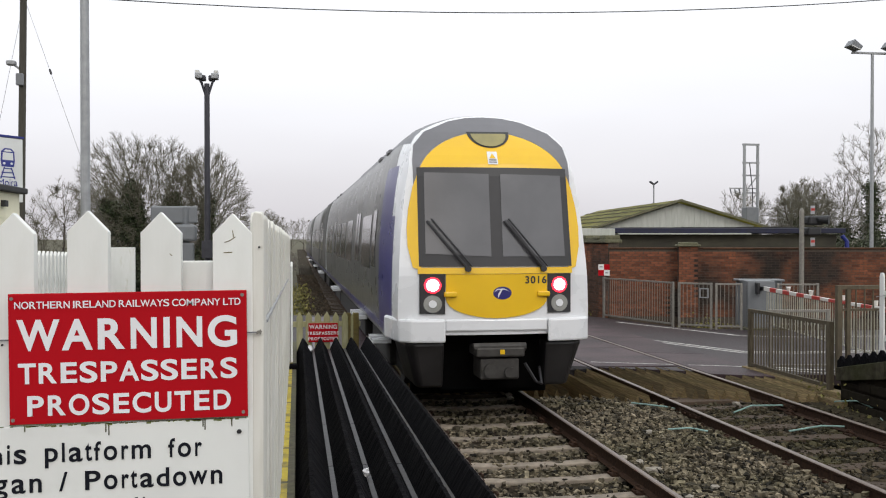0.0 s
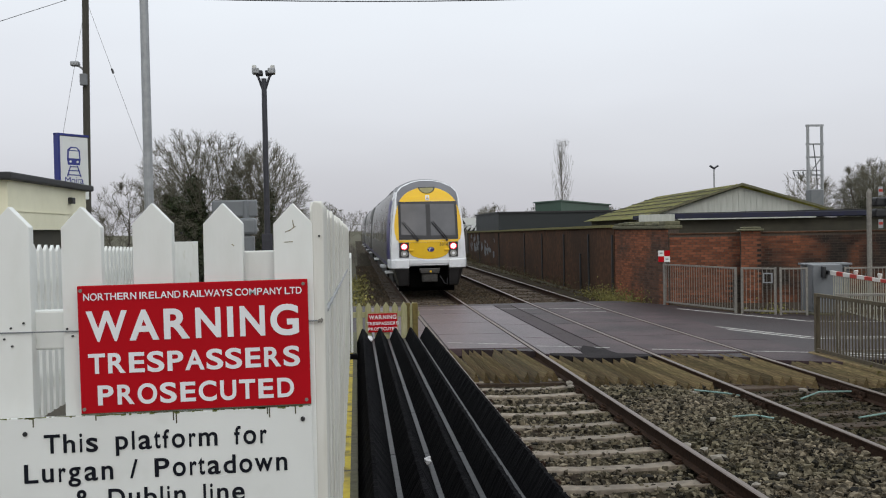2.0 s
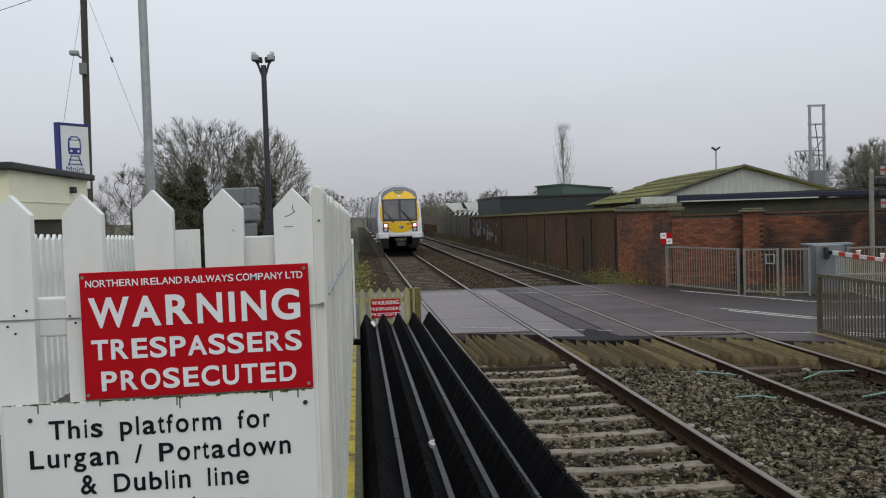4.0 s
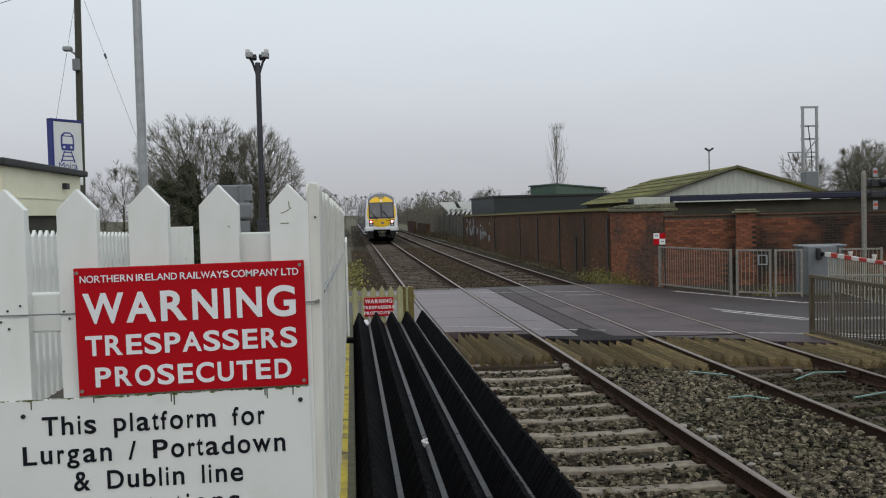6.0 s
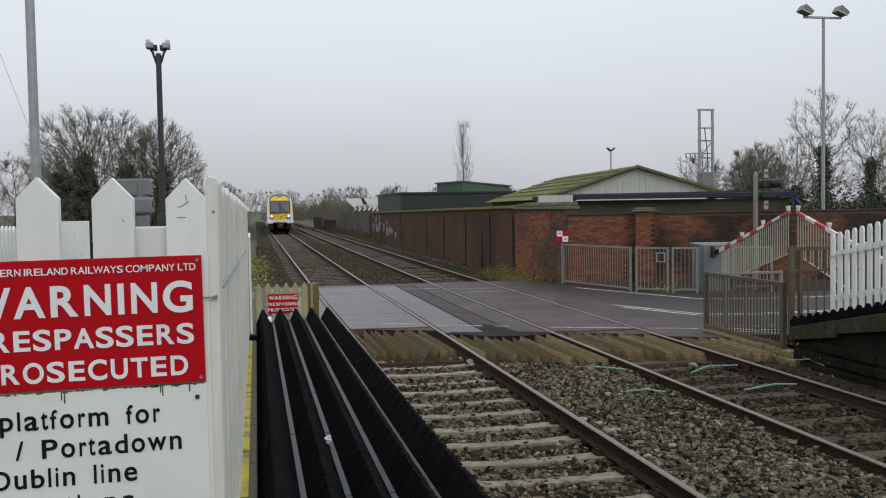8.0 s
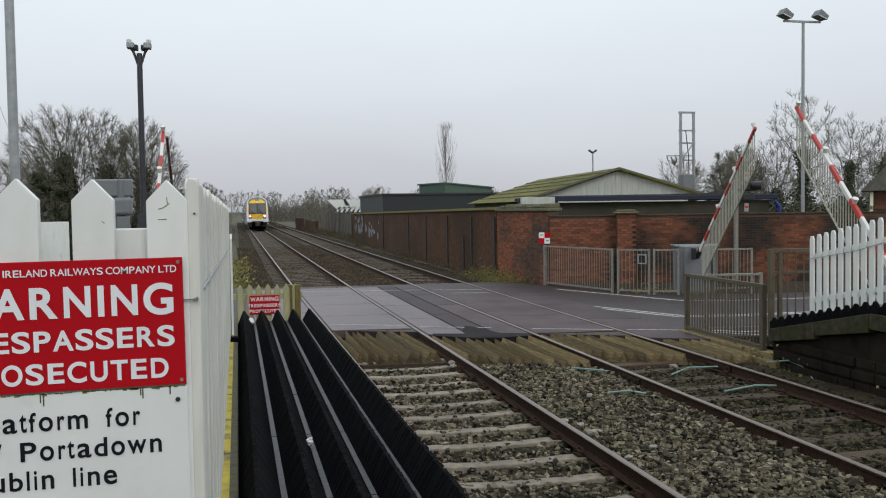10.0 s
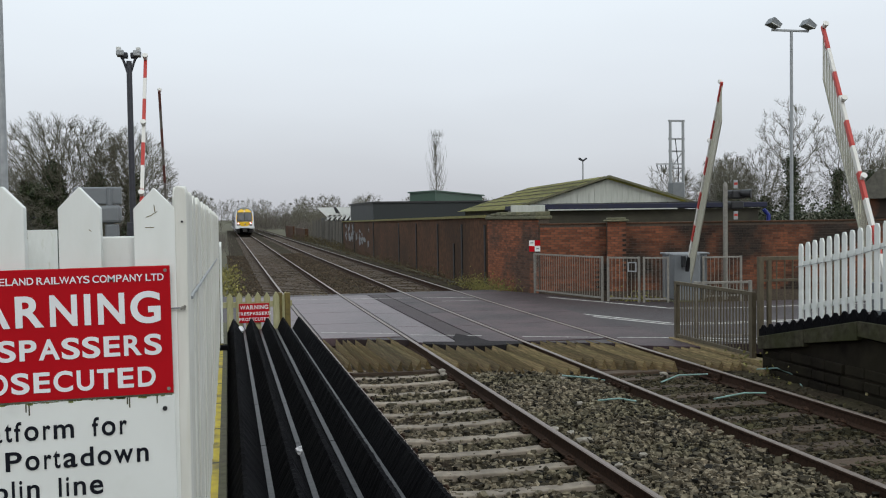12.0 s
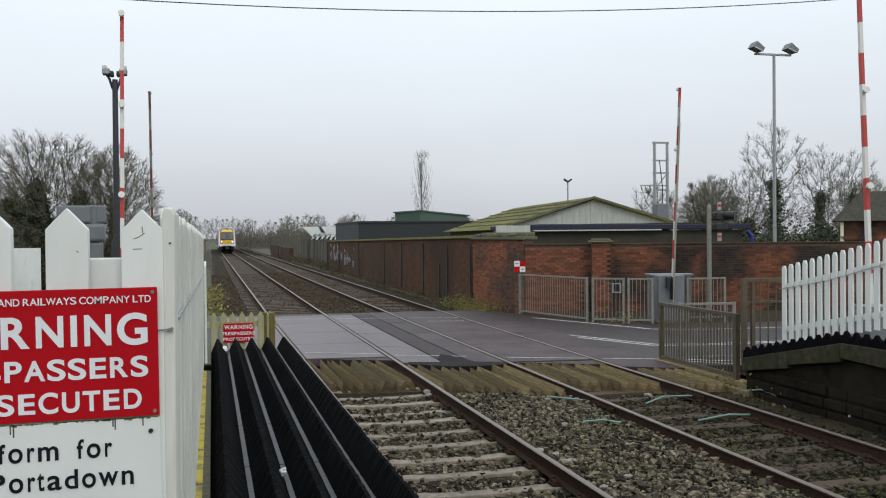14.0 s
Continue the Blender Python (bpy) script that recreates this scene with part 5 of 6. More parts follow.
tp = thing("telegraph_pole", pose(-6.72, 25.0, 0), "weathered wooden telegraph pole with a small lamp", "telegraph pole")
part("pole", rods(((-0.09, 0, -0.4), (0.05, 0, 8.6), 0.10, 0.085), sides=12), M["pole_wood"], tp)
part("lamp_arm", tube([(0, 0, 6.6), (-0.2, 0, 6.75)], 0.03), M["galv"], tp)
part("lamp_head", boxes((-0.36, -0.14, -0.1, 0.1, 6.72, 6.84), bevel=0.03), M["galv"], tp)
part("box", boxes((-0.1, 0.08, -0.2, -0.1, 6.2, 6.5), bevel=0.02), M["grey_cab"], tp)
for name, a, b, r in (("guy_wire", (-6.66, 25, 8.45), (-4.33, 25, 1.5), 0.0045), ("guy_wire", (-6.66, 25, 8.4), (-7.9, 25, 2.0), 0.0045), ("service_wire", (-6.67, 25, 8.58), (-14.0, 25, 6.14), 0.008)):
    w = thing("overhead_wire", pose(0, 0, 0), "thin dark overhead wire", "wire", "overhead wires")
    part(name, tube([a, b], r, 5), M["wire"], w)
part("insulator", rods(((0.705, 0, 6.53), (0.665, 0, 6.65), 0.028)), M["wire"], tp)
w = thing("overhead_wire", pose(0, 0, 0), "thin dark overhead cable spanning the crossing", "wire", "overhead wires")
part("cable", tube([(-6.67, 25, 8.5)] + [(x, 22, 7.69 + 0.00346 * (x + 0.2) ** 2) for x in [-4 + 1.5 * i for i in range(20)]], 0.013, 5), M["wire"], w)

lr = thing("floodlight_column", pose(21.53, 32.0, 0), "tall grey column with two floodlights on a crossbar", "lamp post", "lamp posts")
part("column", rods(((0, 0, -0.3), (0, 0, 9.3), 0.075, 0.055), sides=12), M["galv"], lr)
part("crossbar", boxes((-0.85, 0.75, -0.04, 0.04, 9.24, 9.32), bevel=0.01), M["galv"], lr)
for x in (-0.75, 0.75):
    part("floodlight", prism([(x - 0.3, 9.5), (x + 0.12, 9.34), (x + 0.22, 9.48), (x - 0.12, 9.74)], "y", -0.25, 0.2, 0.02), M["grey_cab"], lr)
    part("lens", prism([(x - 0.28, 9.49), (x + 0.11, 9.33), (x + 0.1, 9.36), (x - 0.25, 9.52)], "y", -0.28, -0.2), M["t_lens"], lr)

ls = thing("floodlight_column", pose(28.25, 70.0, 0.3), "slim grey lamp column behind the mossy roof", "lamp post", "lamp posts")
part("column", rods(((0, 0, -0.3), (0, 0, 6.3), 0.06), sides=8), M["galv"], ls)
for s in (-1, 1):
    part("lamp_head", prism([(s * 0.03, 6.25), (s * 0.34, 6.45), (s * 0.30, 6.56), (s * 0.03, 6.38)][::s], "y", -0.12, 0.12), M["pole_dark"], ls)

py = thing("electricity_pole", pose(28.2, 55.0, 0), "wooden twin-pole electricity frame with a grey transformer", "electricity pole")
for x in (0.0, 0.9):
    part("pole", rods(((x, 0, -0.3), (x, 0, 8.3), 0.11, 0.09), sides=10), M["galv"], py)
for z, r in ((8.25, 0.06), (7.1, 0.05), (6.3, 0.05), (5.2, 0.05)):
    part("crossarm", boxes((-0.12, 1.0, -0.06, 0.06, z - r, z + r)), M["galv"], py)
part("brace", tube([(0.02, 0, 5.2), (0.9, 0, 6.3)], 0.04, 6), M["galv"], py)
part("insulator_arm", boxes((-1.0, 0.9, -0.04, 0.04, 5.45, 5.52)), M["galv"], py)
for x in (-0.95, -0.65, -0.35):
    part("insulator", rods(((x, 0, 5.42), (x + 0.08, 0, 5.15), 0.05, 0.03)), M["grey_cab"], py)
part("transformer", boxes((-0.1, 0.75, -0.5, 0.2, 3.3, 4.3), bevel=0.06), M["grey_cab"], py, "grey transformer tank")
part("lead", tube([(0.5, -0.15, 4.3), (0.45, -0.2, 5.4), (0.3, -0.1, 7.1)], 0.03, 6), M["black_metal"], py)


# ---- buildings ----
hut = thing("station_building", pose(0, 0, 0), "cream rendered station building with a dark flat roof", "building")
part("wall", boxes((-9, -3.64, 10.4, 13.38, 2.42, 2.955)), M["cream"], hut)
part("lower_wall", boxes((-8.95, -3.69, 10.45, 13.33, 0.5, 2.42)), M["render_dark"], hut, "grey-green lower wall")
part("roof_edge", boxes((-9.1, -3.56, 10.28, 13.5, 2.955, 3.035), bevel=0.015), M["roof_dark"], hut)
part("wall_band", boxes((-3.64, -3.63, 10.4, 13.38, 2.62, 2.63)), M["cream"], hut)
part("vent", boxes((-3.645, -3.58, 12.55, 12.68, 2.76, 2.84), bevel=0.01), M["roof_dark"], hut)
part("gutter_pipe", rods(((-3.61, 13.2, 0.8), (-3.61, 13.2, 2.4), 0.03)), M["galv"], hut)

st = thing("station_sign", pose(-4.373, 14.5, 0, 0, 0, 55) @ Matrix.Diagonal((1.07, 1, 1, 1)) @ Matrix.Translation((0.29, 0, -0.05)), "white station sign with a blue frame and train symbol", "sign")
part("panel", boxes((-0.24, 0.25, -0.03, 0.03, 2.95, 3.90), bevel=0.005), M["white_board"], st)
part("frame", boxes((-0.275, -0.24, -0.05, 0.05, 2.95, 3.94), (-0.275, 0.27, -0.04, 0.05, 3.91, 3.94)), M["blue_frame"], st, "blue enamelled frame")
part("post", rods(((0.22, 0.06, 0.5), (0.22, 0.06, 3.9), 0.03)), M["galv"], st)
part("post", rods(((-0.2, 0.06, 0.5), (-0.2, 0.06, 3.9), 0.03)), M["galv"], st)
bm = prism([(-0.10, 3.47), (0.10, 3.47), (0.115, 3.56), (0.105, 3.70), (0.05, 3.745), (-0.05, 3.745), (-0.105, 3.70), (-0.115, 3.56)], "y", -0.034, -0.03)
part("train_symbol", bm, M["blue_text"], st)
part("symbol_window", prism([(-0.088, 3.57), (0.088, 3.57), (0.082, 3.68), (-0.082, 3.68)], "y", -0.037, -0.034), M["white_board"], st)
part("symbol_roof", prism([(-0.07, 3.695), (0.07, 3.695), (0.04, 3.725), (-0.04, 3.725)], "y", -0.037, -0.034), M["white_board"], st)
for x in (-0.06, 0.06):
    part("symbol_lamp", rods(((x, -0.037, 3.52), (x, -0.03, 3.52), 0.02), sides=10), M["white_board"], st)
for x0, x1, z in ((-0.07, 0.07, 3.435), (-0.10, 0.10, 3.375), (-0.12, 0.12, 3.31)):
    part("symbol_sleeper", boxes((x0, x1, -0.034, -0.03, z, z + 0.016)), M["blue_text"], st)
for q in (-1, 1):
    part("symbol_rail", prism([(q * 0.05, 3.46), (q * 0.065, 3.46), (q * 0.125, 3.29), (q * 0.105, 3.29)][::q], "y", -0.0345, -0.03), M["blue_text"], st)
text_line("Moira", 0.095, 0.0, 3.19, -0.035, M["blue_text"], st, 0.0)

shed = thing("workshop", pose(19.5, 45.0, 0, 0, 0, -6.5), "workshop with a mossy corrugated roof and a pale sheeted gable", "building")
part("wall_shell", prism([(-4.7, -0.36), (4.2, -0.36), (4.2, 2.85), (0, 4.15), (-4.7, 2.68)], "y", 0.02, 19), M["render_dark"], shed)
part("gable_sheet", prism([(-4.4, 2.6), (3.9, 2.6), (3.9, 2.98), (0, 4.13), (-4.4, 2.78)], "y", -0.06, 0), M["gable"], shed, "pale vertical gable sheeting")
for i in range(24):
    x = -3.4 + 0.3 * i
    part("sheet_rib", boxes((x, x + 0.03, -0.085, -0.06, 2.6, 4.0 - abs(x) * 0.30)), M["gable"], shed)
for x0, z0, x1, z1 in ((-5.2, 2.62, 0, 4.28), (0, 4.28, 4.7, 2.85)):
    bm = bmesh.new()
    n = 70
    top, low = [], []
    for i in range(n + 1):
        y = -0.35 + 19.6 * i / n
        lift = 0.035 * (i % 2)
        top.append([bm.verts.new((x0, y, z0 + lift)), bm.verts.new((x1, y, z1 + lift))])
    for a, b in zip(top, top[1:]):
        bm.faces.new((a[0], a[1], b[1], b[0]))
    bmesh.ops.solidify(bm, geom=list(bm.faces), thickness=0.05)
    part("roof_slope", bm, M["roof_moss"], shed, "mossy green corrugated roof")
for i in range(1, 6):
    f = i / 6
    x, z = -5.2 * (1 - f), 2.62 + 1.66 * f
    part("roof_lap", boxes((x - 0.05, x + 0.05, -0.36, 19.2, z + 0.02, z + 0.07)), M["stone_cap"], shed)
part("verge_board", prism([(-5.2, 2.56), (0, 4.21), (4.7, 2.79), (4.7, 2.9), (0, 4.33), (-5.2, 2.68)], "y", -0.40, -0.35), M["stone_cap"], shed)

low = thing("low_building", pose(0, 0, 0), "low stained rendered building with a navy fascia", "building")
part("wall", boxes((12.9, 22.6, 36, 41, -0.36, 2.50)), M["render_dark"], low)
part("fascia", boxes((12.78, 22.85, 35.7, 41.2, 2.55, 2.745), bevel=0.02), M["fascia"], low, "navy blue fascia board")
part("eaves_strip", boxes((12.9, 18.6, 35.66, 41.1, 2.50, 2.55)), M["gable"], low, "flaking pale eaves strip")
part("roof_corner", boxes((11.3, 12.74, 35.6, 35.68, 2.46, 2.735), bevel=0.01), M["gable"], low, "flaking white boarding")
for x in (14.5, 17, 19.5, 22):
    part("roof_sheet", boxes((x - 1.2, x + 1.25, 35.9, 41, 2.745, 2.77 + 0.03 * (x % 2))), M["roof_dark"], low)
part("downpipe", tube([(22.6, 35.6, 2.45), (22.8, 35.55, 2.2), (22.8, 35.55, 0)], 0.09, 8), M["blue_frame"], low, "bright blue downpipe")

s = thing("sheet_shed", pose(0, 0, 0), "long dark sheeted shed behind the wall", "shed", "sheds behind the wall")
part("wall_shell", prism([(11.6, 72), (21.6, 72), (21.6, 79), (16.0, 79), (16.0, 85), (11.6, 85)], "z", -0.36, 3.42), M["navy_shed"], s)
part("roof_trim", prism([(11.5, 71.9), (21.7, 71.9), (21.7, 79.1), (16.1, 79.1), (16.1, 85.1), (11.5, 85.1)], "z", 3.42, 3.56), M["roof_dark"], s)
s = thing("sheet_shed", pose(0, 0, 0), "dark green sheeted shed with a flat roof", "shed", "sheds behind the wall")
part("wall_shell", prism([(18.4, 80), (28.1, 99), (26.5, 101), (17.25, 85.6)], "z", -0.36, 4.52), M["green_shed"], s)
part("roof_trim", prism([(18.4, 79.8), (28.4, 99.1), (26.5, 101.2), (17.05, 85.6)], "z", 4.52, 4.64), M["green_shed"], s)
ws = thing("striped_canopy", pose(-0.15, 0, -0.66), "white sheeted canopy with dark slanting openings", "canopy")
part("roof", prism([(9.2, 4.0), (12.4, 4.0), (12.4, 3.3), (10.2, 3.0)], "y", 90, 90.4), M["white_board"], ws)
for i in range(6):
    x = 10.0 + 0.45 * i
    part("slat", prism([(x, 2.75), (x + 0.2, 2.75), (x + 0.6, 3.3), (x + 0.35, 3.3)], "y", 90, 90.2), M["white_board"], ws)
part("gap", prism([(11.0, 3.45), (11.4, 3.4), (11.0, 4.02), (10.75, 4.02)], "y", 89.95, 90), M["roof_dark"], ws)
part("body", boxes((10.2, 13.5, 90.5, 96, -0.36, 3.0)), M["navy_shed"], ws)

house = thing("house", pose(35.0, 42.0, 0, 0, 0, -37), "brick house with a slate roof beyond the road", "house")
part("wall", prism([(-2.2, -0.36), (6.5, -0.36), (6.5, 3.0), (-2.2, 3.0)], "y", 0, 5), M["brick_rest"], house)
part("roof", prism([(-2.7, 2.95), (7.0, 2.95), (6.2, 4.5), (-1.3, 4.5)], "y", -0.4, 5.4), M["slate"], house, "grey slate roof")
part("string_course", boxes((-2.25, 6.5, -0.05, 0, 1.95, 2.15)), M["brick_rest"], house)
part("window_head", boxes((-1.7, 3.0, -0.06, 0, 0.95, 1.1)), M["cream"], house)
part("corner_trim", boxes((-2.26, -2.1, -0.05, 0.2, -0.3, 2.9)), M["cream"], house)

rnd = random.Random(77)
for k in range(4):
    y = 9.2 + rnd.uniform(0, 0.3)
    while y < 12.6:
        w = rnd.uniform(0.28, 0.52)
        top = min(0.11 + 0.165 * k - 0.33, (0.66 if y < 10.4 else 0.66 - 0.182 * (y + w - 10.4)) - 0.02)
        low_z = -0.36 + 0.165 * k
        if top > low_z + 0.04:
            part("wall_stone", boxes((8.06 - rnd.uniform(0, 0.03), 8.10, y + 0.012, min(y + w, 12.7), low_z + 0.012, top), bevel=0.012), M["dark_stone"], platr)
        y += w

# ---- walls on the right ----
lw = thing("boundary_wall", pose(0, 0, 0), "long sooty brick boundary wall with a mossy cap along the track", "wall", kind="structure")


def wall_x(y):
    return 9.25 + bend(y, 0.012)


def long_piece(y0, y1, ins, out, za, zb, name, mat, label=""):
    """A stretch of wall between two distances along the line."""
    bm = bmesh.new()
    a = [bm.verts.new((wall_x(y0) + ins, y0, za[0])), bm.verts.new((wall_x(y0) + out, y0, za[0])), bm.verts.new((wall_x(y0) + out, y0, za[1])), bm.verts.new((wall_x(y0) + ins, y0, za[1]))]
    b = [bm.verts.new((wall_x(y1) + ins, y1, zb[0])), bm.verts.new((wall_x(y1) + out, y1, zb[0])), bm.verts.new((wall_x(y1) + out, y1, zb[1])), bm.verts.new((wall_x(y1) + ins, y1, zb[1]))]
    bm.faces.new(a)
    bm.faces.new(b[::-1])
    for i in range(4):
        j = (i + 1) % 4
        bm.faces.new((a[j], a[i], b[i], b[j]))
    bmesh.ops.recalc_face_normals(bm, faces=bm.faces)
    part(name, bm, mat, lw, label)


for i in range(9):
    y0, y1 = 32.4 + 5.0 * i, 32.4 + 5.0 * (i + 1)
    t0, t1 = 2.26 - 0.0068 * (y0 - 32.4), 2.26 - 0.0068 * (y1 - 32.4)
    long_piece(y0, y1, 0, 0.3, (-0.4, t0), (-0.4, t1), "wall_bay", M["dark_wall"])
    long_piece(y0, y1, -0.09, 0.39, (t0, t0 + 0.10), (t1, t1 + 0.10), "wall_cap", M["mossy_cap"])
for y in (32.5, 36.0, 37.4, 40.5, 45.5, 50.5, 60, 70):
    long_piece(y, y + 0.14, -0.05, 0.0, (-0.3, 2.0 if y != 37.4 else 1.2), (-0.3, 2.0 if y != 37.4 else 1.2), "pilaster_strip", M["roof_dark"])
gr = random.Random(3)
for i in range(34):
    y = gr.uniform(62, 77)
    z = gr.uniform(0.3, 1.5)
    long_piece(y, y + gr.uniform(0.1, 0.9), -0.004 - 0.0004 * i, 0.0, (z, z + gr.uniform(0.08, 0.35)), (z + gr.uniform(-0.2, 0.2), z + gr.uniform(0.25, 0.5)), "paint_mark", M["grey_cab"], "")

pf = thing("paling_fence", pose(0, 0, 0), "grey weathered board fence along the far track side", "fence")
fm = to_mesh("board", boxes((-0.02, 0.02, 0, 0.5, -0.4, 2.2)), M["fence_wood"])
for i in range(48):
    y = 77.5 + 0.62 * i
    shared("board", fm, pf, pose(wall_x(y) - 0.1 + 0.05 * (i % 2), y, random.Random(i).uniform(-0.3, 0.1), random.Random(i + 50).uniform(-2, 2), 0, 0))
pw = thing("low_wall", pose(0, 0, 0), "low dark wall beside the far track", "wall")
part("wall", boxes((9.4, 9.8, 108, 122, -0.36, 1.1)), M["dark_wall"], pw)
part("wall", boxes((9.1, 9.3, 122, 136, -0.36, 1.3)), M["dark_wall"], pw)


# ---- trees ----
def grow(seed, stems, domes, count, step, kill, droop=0.0):
    """Branches that grow step by step towards points scattered through the crown's domes."""
    rng = np.random.default_rng(seed)
    goal = []
    for (cx, cy, cz, rx, ry, rz), share in domes:
        n = int(count * share)
        d = rng.normal(size=(n, 3))
        d /= np.linalg.norm(d, axis=1)[:, None]
        r = rng.uniform(0.02, 1.0, n) ** 0.42 * rng.uniform(0.96, 1.01, n)
        goal.append(np.array((cx, cy, cz)) + d * r[:, None] * np.array((rx, ry, rz)))
    goal = np.concatenate(goal)
    goal = goal[goal[:, 2] > 0.9]
    pos, par = [], []
    for stem in stems:
        for i, p in enumerate(stem):
            pos.append(np.array(p, float))
            par.append(len(pos) - 2 if i else -1)
    near = np.full(len(goal), 1e9)
    who = np.zeros(len(goal), int)
    fresh = 0
    for _ in range(90):
        block = np.array(pos[fresh:])
        d = np.linalg.norm(goal[:, None] - block[None], axis=2)
        k = d.argmin(1)
        best = d[np.arange(len(goal)), k]
        closer = best < near
        near[closer], who[closer] = best[closer], k[closer] + fresh
        keep = near > kill
        goal, near, who = goal[keep], near[keep], who[keep]
        if not len(goal):
            break
        fresh = len(pos)
        all_pos = np.array(pos)
        pull = goal - all_pos[who]
        pull /= np.linalg.norm(pull, axis=1)[:, None]
        total = np.zeros((fresh, 3))
        np.add.at(total, who, pull)
        for i in np.unique(who):
            v = total[i] / (np.linalg.norm(total[i]) + 1e-9) + rng.normal(0, 0.13, 3) + np.array((0, 0, -droop))
            pos.append(pos[i] + step * v / np.linalg.norm(v))
            par.append(int(i))
        if len(pos) > 9000:
            break
    return np.array(pos), par, rng


def seg_mesh(name, segs, sides):
    verts, faces = [], []
    for _, a, b, ra, rb in segs:
        d = (b - a).normalized()
        u = d.orthogonal().normalized()
        v = d.cross(u)
        k = len(verts)
        for c, r in ((a, ra), (b, rb)):
            for i in range(sides):
                t = 6.2832 * i / sides
                verts.append(c + (u * math.cos(t) + v * math.sin(t)) * r)
        for i in range(sides):
            j = (i + 1) % sides
            faces.append((k + i, k + j, k + sides + j, k + sides + i))
    return verts, faces


def leaf_cloud(points, count, spread, size, seed, narrow=1.0):
    rnd = random.Random(seed)
    verts, faces = [], []
    for _ in range(count):
        c = Vector(rnd.choice(points)) + Vector((rnd.gauss(0, spread), rnd.gauss(0, spread), rnd.gauss(0, spread)))
        n = Vector((rnd.uniform(-1, 1), rnd.uniform(-1, 1), rnd.uniform(-0.3, 1) if narrow == 1.0 else rnd.uniform(-0.3, 0.3))).normalized()
        u = n.orthogonal().normalized() * size * rnd.uniform(0.6, 1.4) * narrow
        v = n.cross(u).normalized() * size * rnd.uniform(0.5, 1.1)
        if narrow < 1.0:
            u, v = Vector((n.y, -n.x, 0)).normalized() * u.length, (Vector((rnd.uniform(-0.5, 0.5), rnd.uniform(-0.5, 0.5), 1))).normalized() * v.length * 3.2
        k = len(verts)
        verts += [c - u, c + v * 0.8, c + u, c - v]
        faces.append((k, k + 1, k + 2, k + 3))
    return verts, faces


def tree(seed, height, wide, label, ivy=0, stems=None, domes=None, count=1100, step=0.26, kill=0.42, twig=0.42, ivy_top=0.62, thin=0.0088):
    t = thing("tree", pose(0, 0, 0), label, "tree", "bare trees")
    stems = stems or [[(0.05 * math.sin(i * 1.3 + seed), 0.05 * math.cos(i * 2.1 + seed), height * 0.055 * i) for i in range(5)]]
    domes = domes or [((0, 0, height * 0.56, wide, wide, height * 0.44), 1.0)]
    pos, par, rng = grow(seed, stems, domes, count, step, kill)
    leaves = np.zeros(len(pos))
    kids = np.zeros(len(pos), int)
    for i in range(len(pos) - 1, -1, -1):
        leaves[i] = max(leaves[i], 1)
        if par[i] >= 0:
            leaves[par[i]] += leaves[i]
            kids[par[i]] += 1
    rad = thin * leaves ** 0.46
    thick, fine = [], []
    mid = Vector((0, 0, height * 0.45))
    for i in range(len(pos)):
        a = Vector(pos[i])
        if par[i] >= 0:
            b = Vector(pos[par[i]])
            (thick if rad[i] > 0.036 else fine).append((0, b, a, min(rad[par[i]], rad[i] * 1.25), rad[i]))
        if leaves[i] <= 5:
            out = (a - mid).normalized()
            for _ in range(7 if kids[i] == 0 else 4):
                d = (out * 0.9 + Vector(rng.normal(0, 0.45, 3)) + Vector((0, 0, 0.15))).normalized()
                e = a + d * twig * rng.uniform(0.5, 1.2)
                fine.append((1, a, e, thin * 0.75, thin * 0.45))
                if rng.random() < 0.8:
                    g = (a + e) / 2
                    fine.append((1, g, g + (d + Vector(rng.normal(0, 0.7, 3))).normalized() * twig * 0.55, thin * 0.6, thin * 0.4))
    v, f = seg_mesh("trunk", thick, 6)
    pydata("trunk", v, f, M["bark"], t, smooth=True)
    v, f = seg_mesh("crown", fine, 3)
    c = pydata("crown", v, f, M["twig"], t)
    c["label"] = "crown of bare fine winter twigs"
    if ivy:
        pts = [a + (b - a) * q for _, a, b, ra, rb in thick for q in (0.2, 0.6, 1.0) if b.z < height * ivy_top and rb > 0.05]
        v, f = leaf_cloud(pts, ivy, height * 0.023, 0.075, seed + 9)
        o = pydata("ivy", v, f, M["ivy"], t)
        o["label"] = "dark ivy climbing the trunk"
    return t


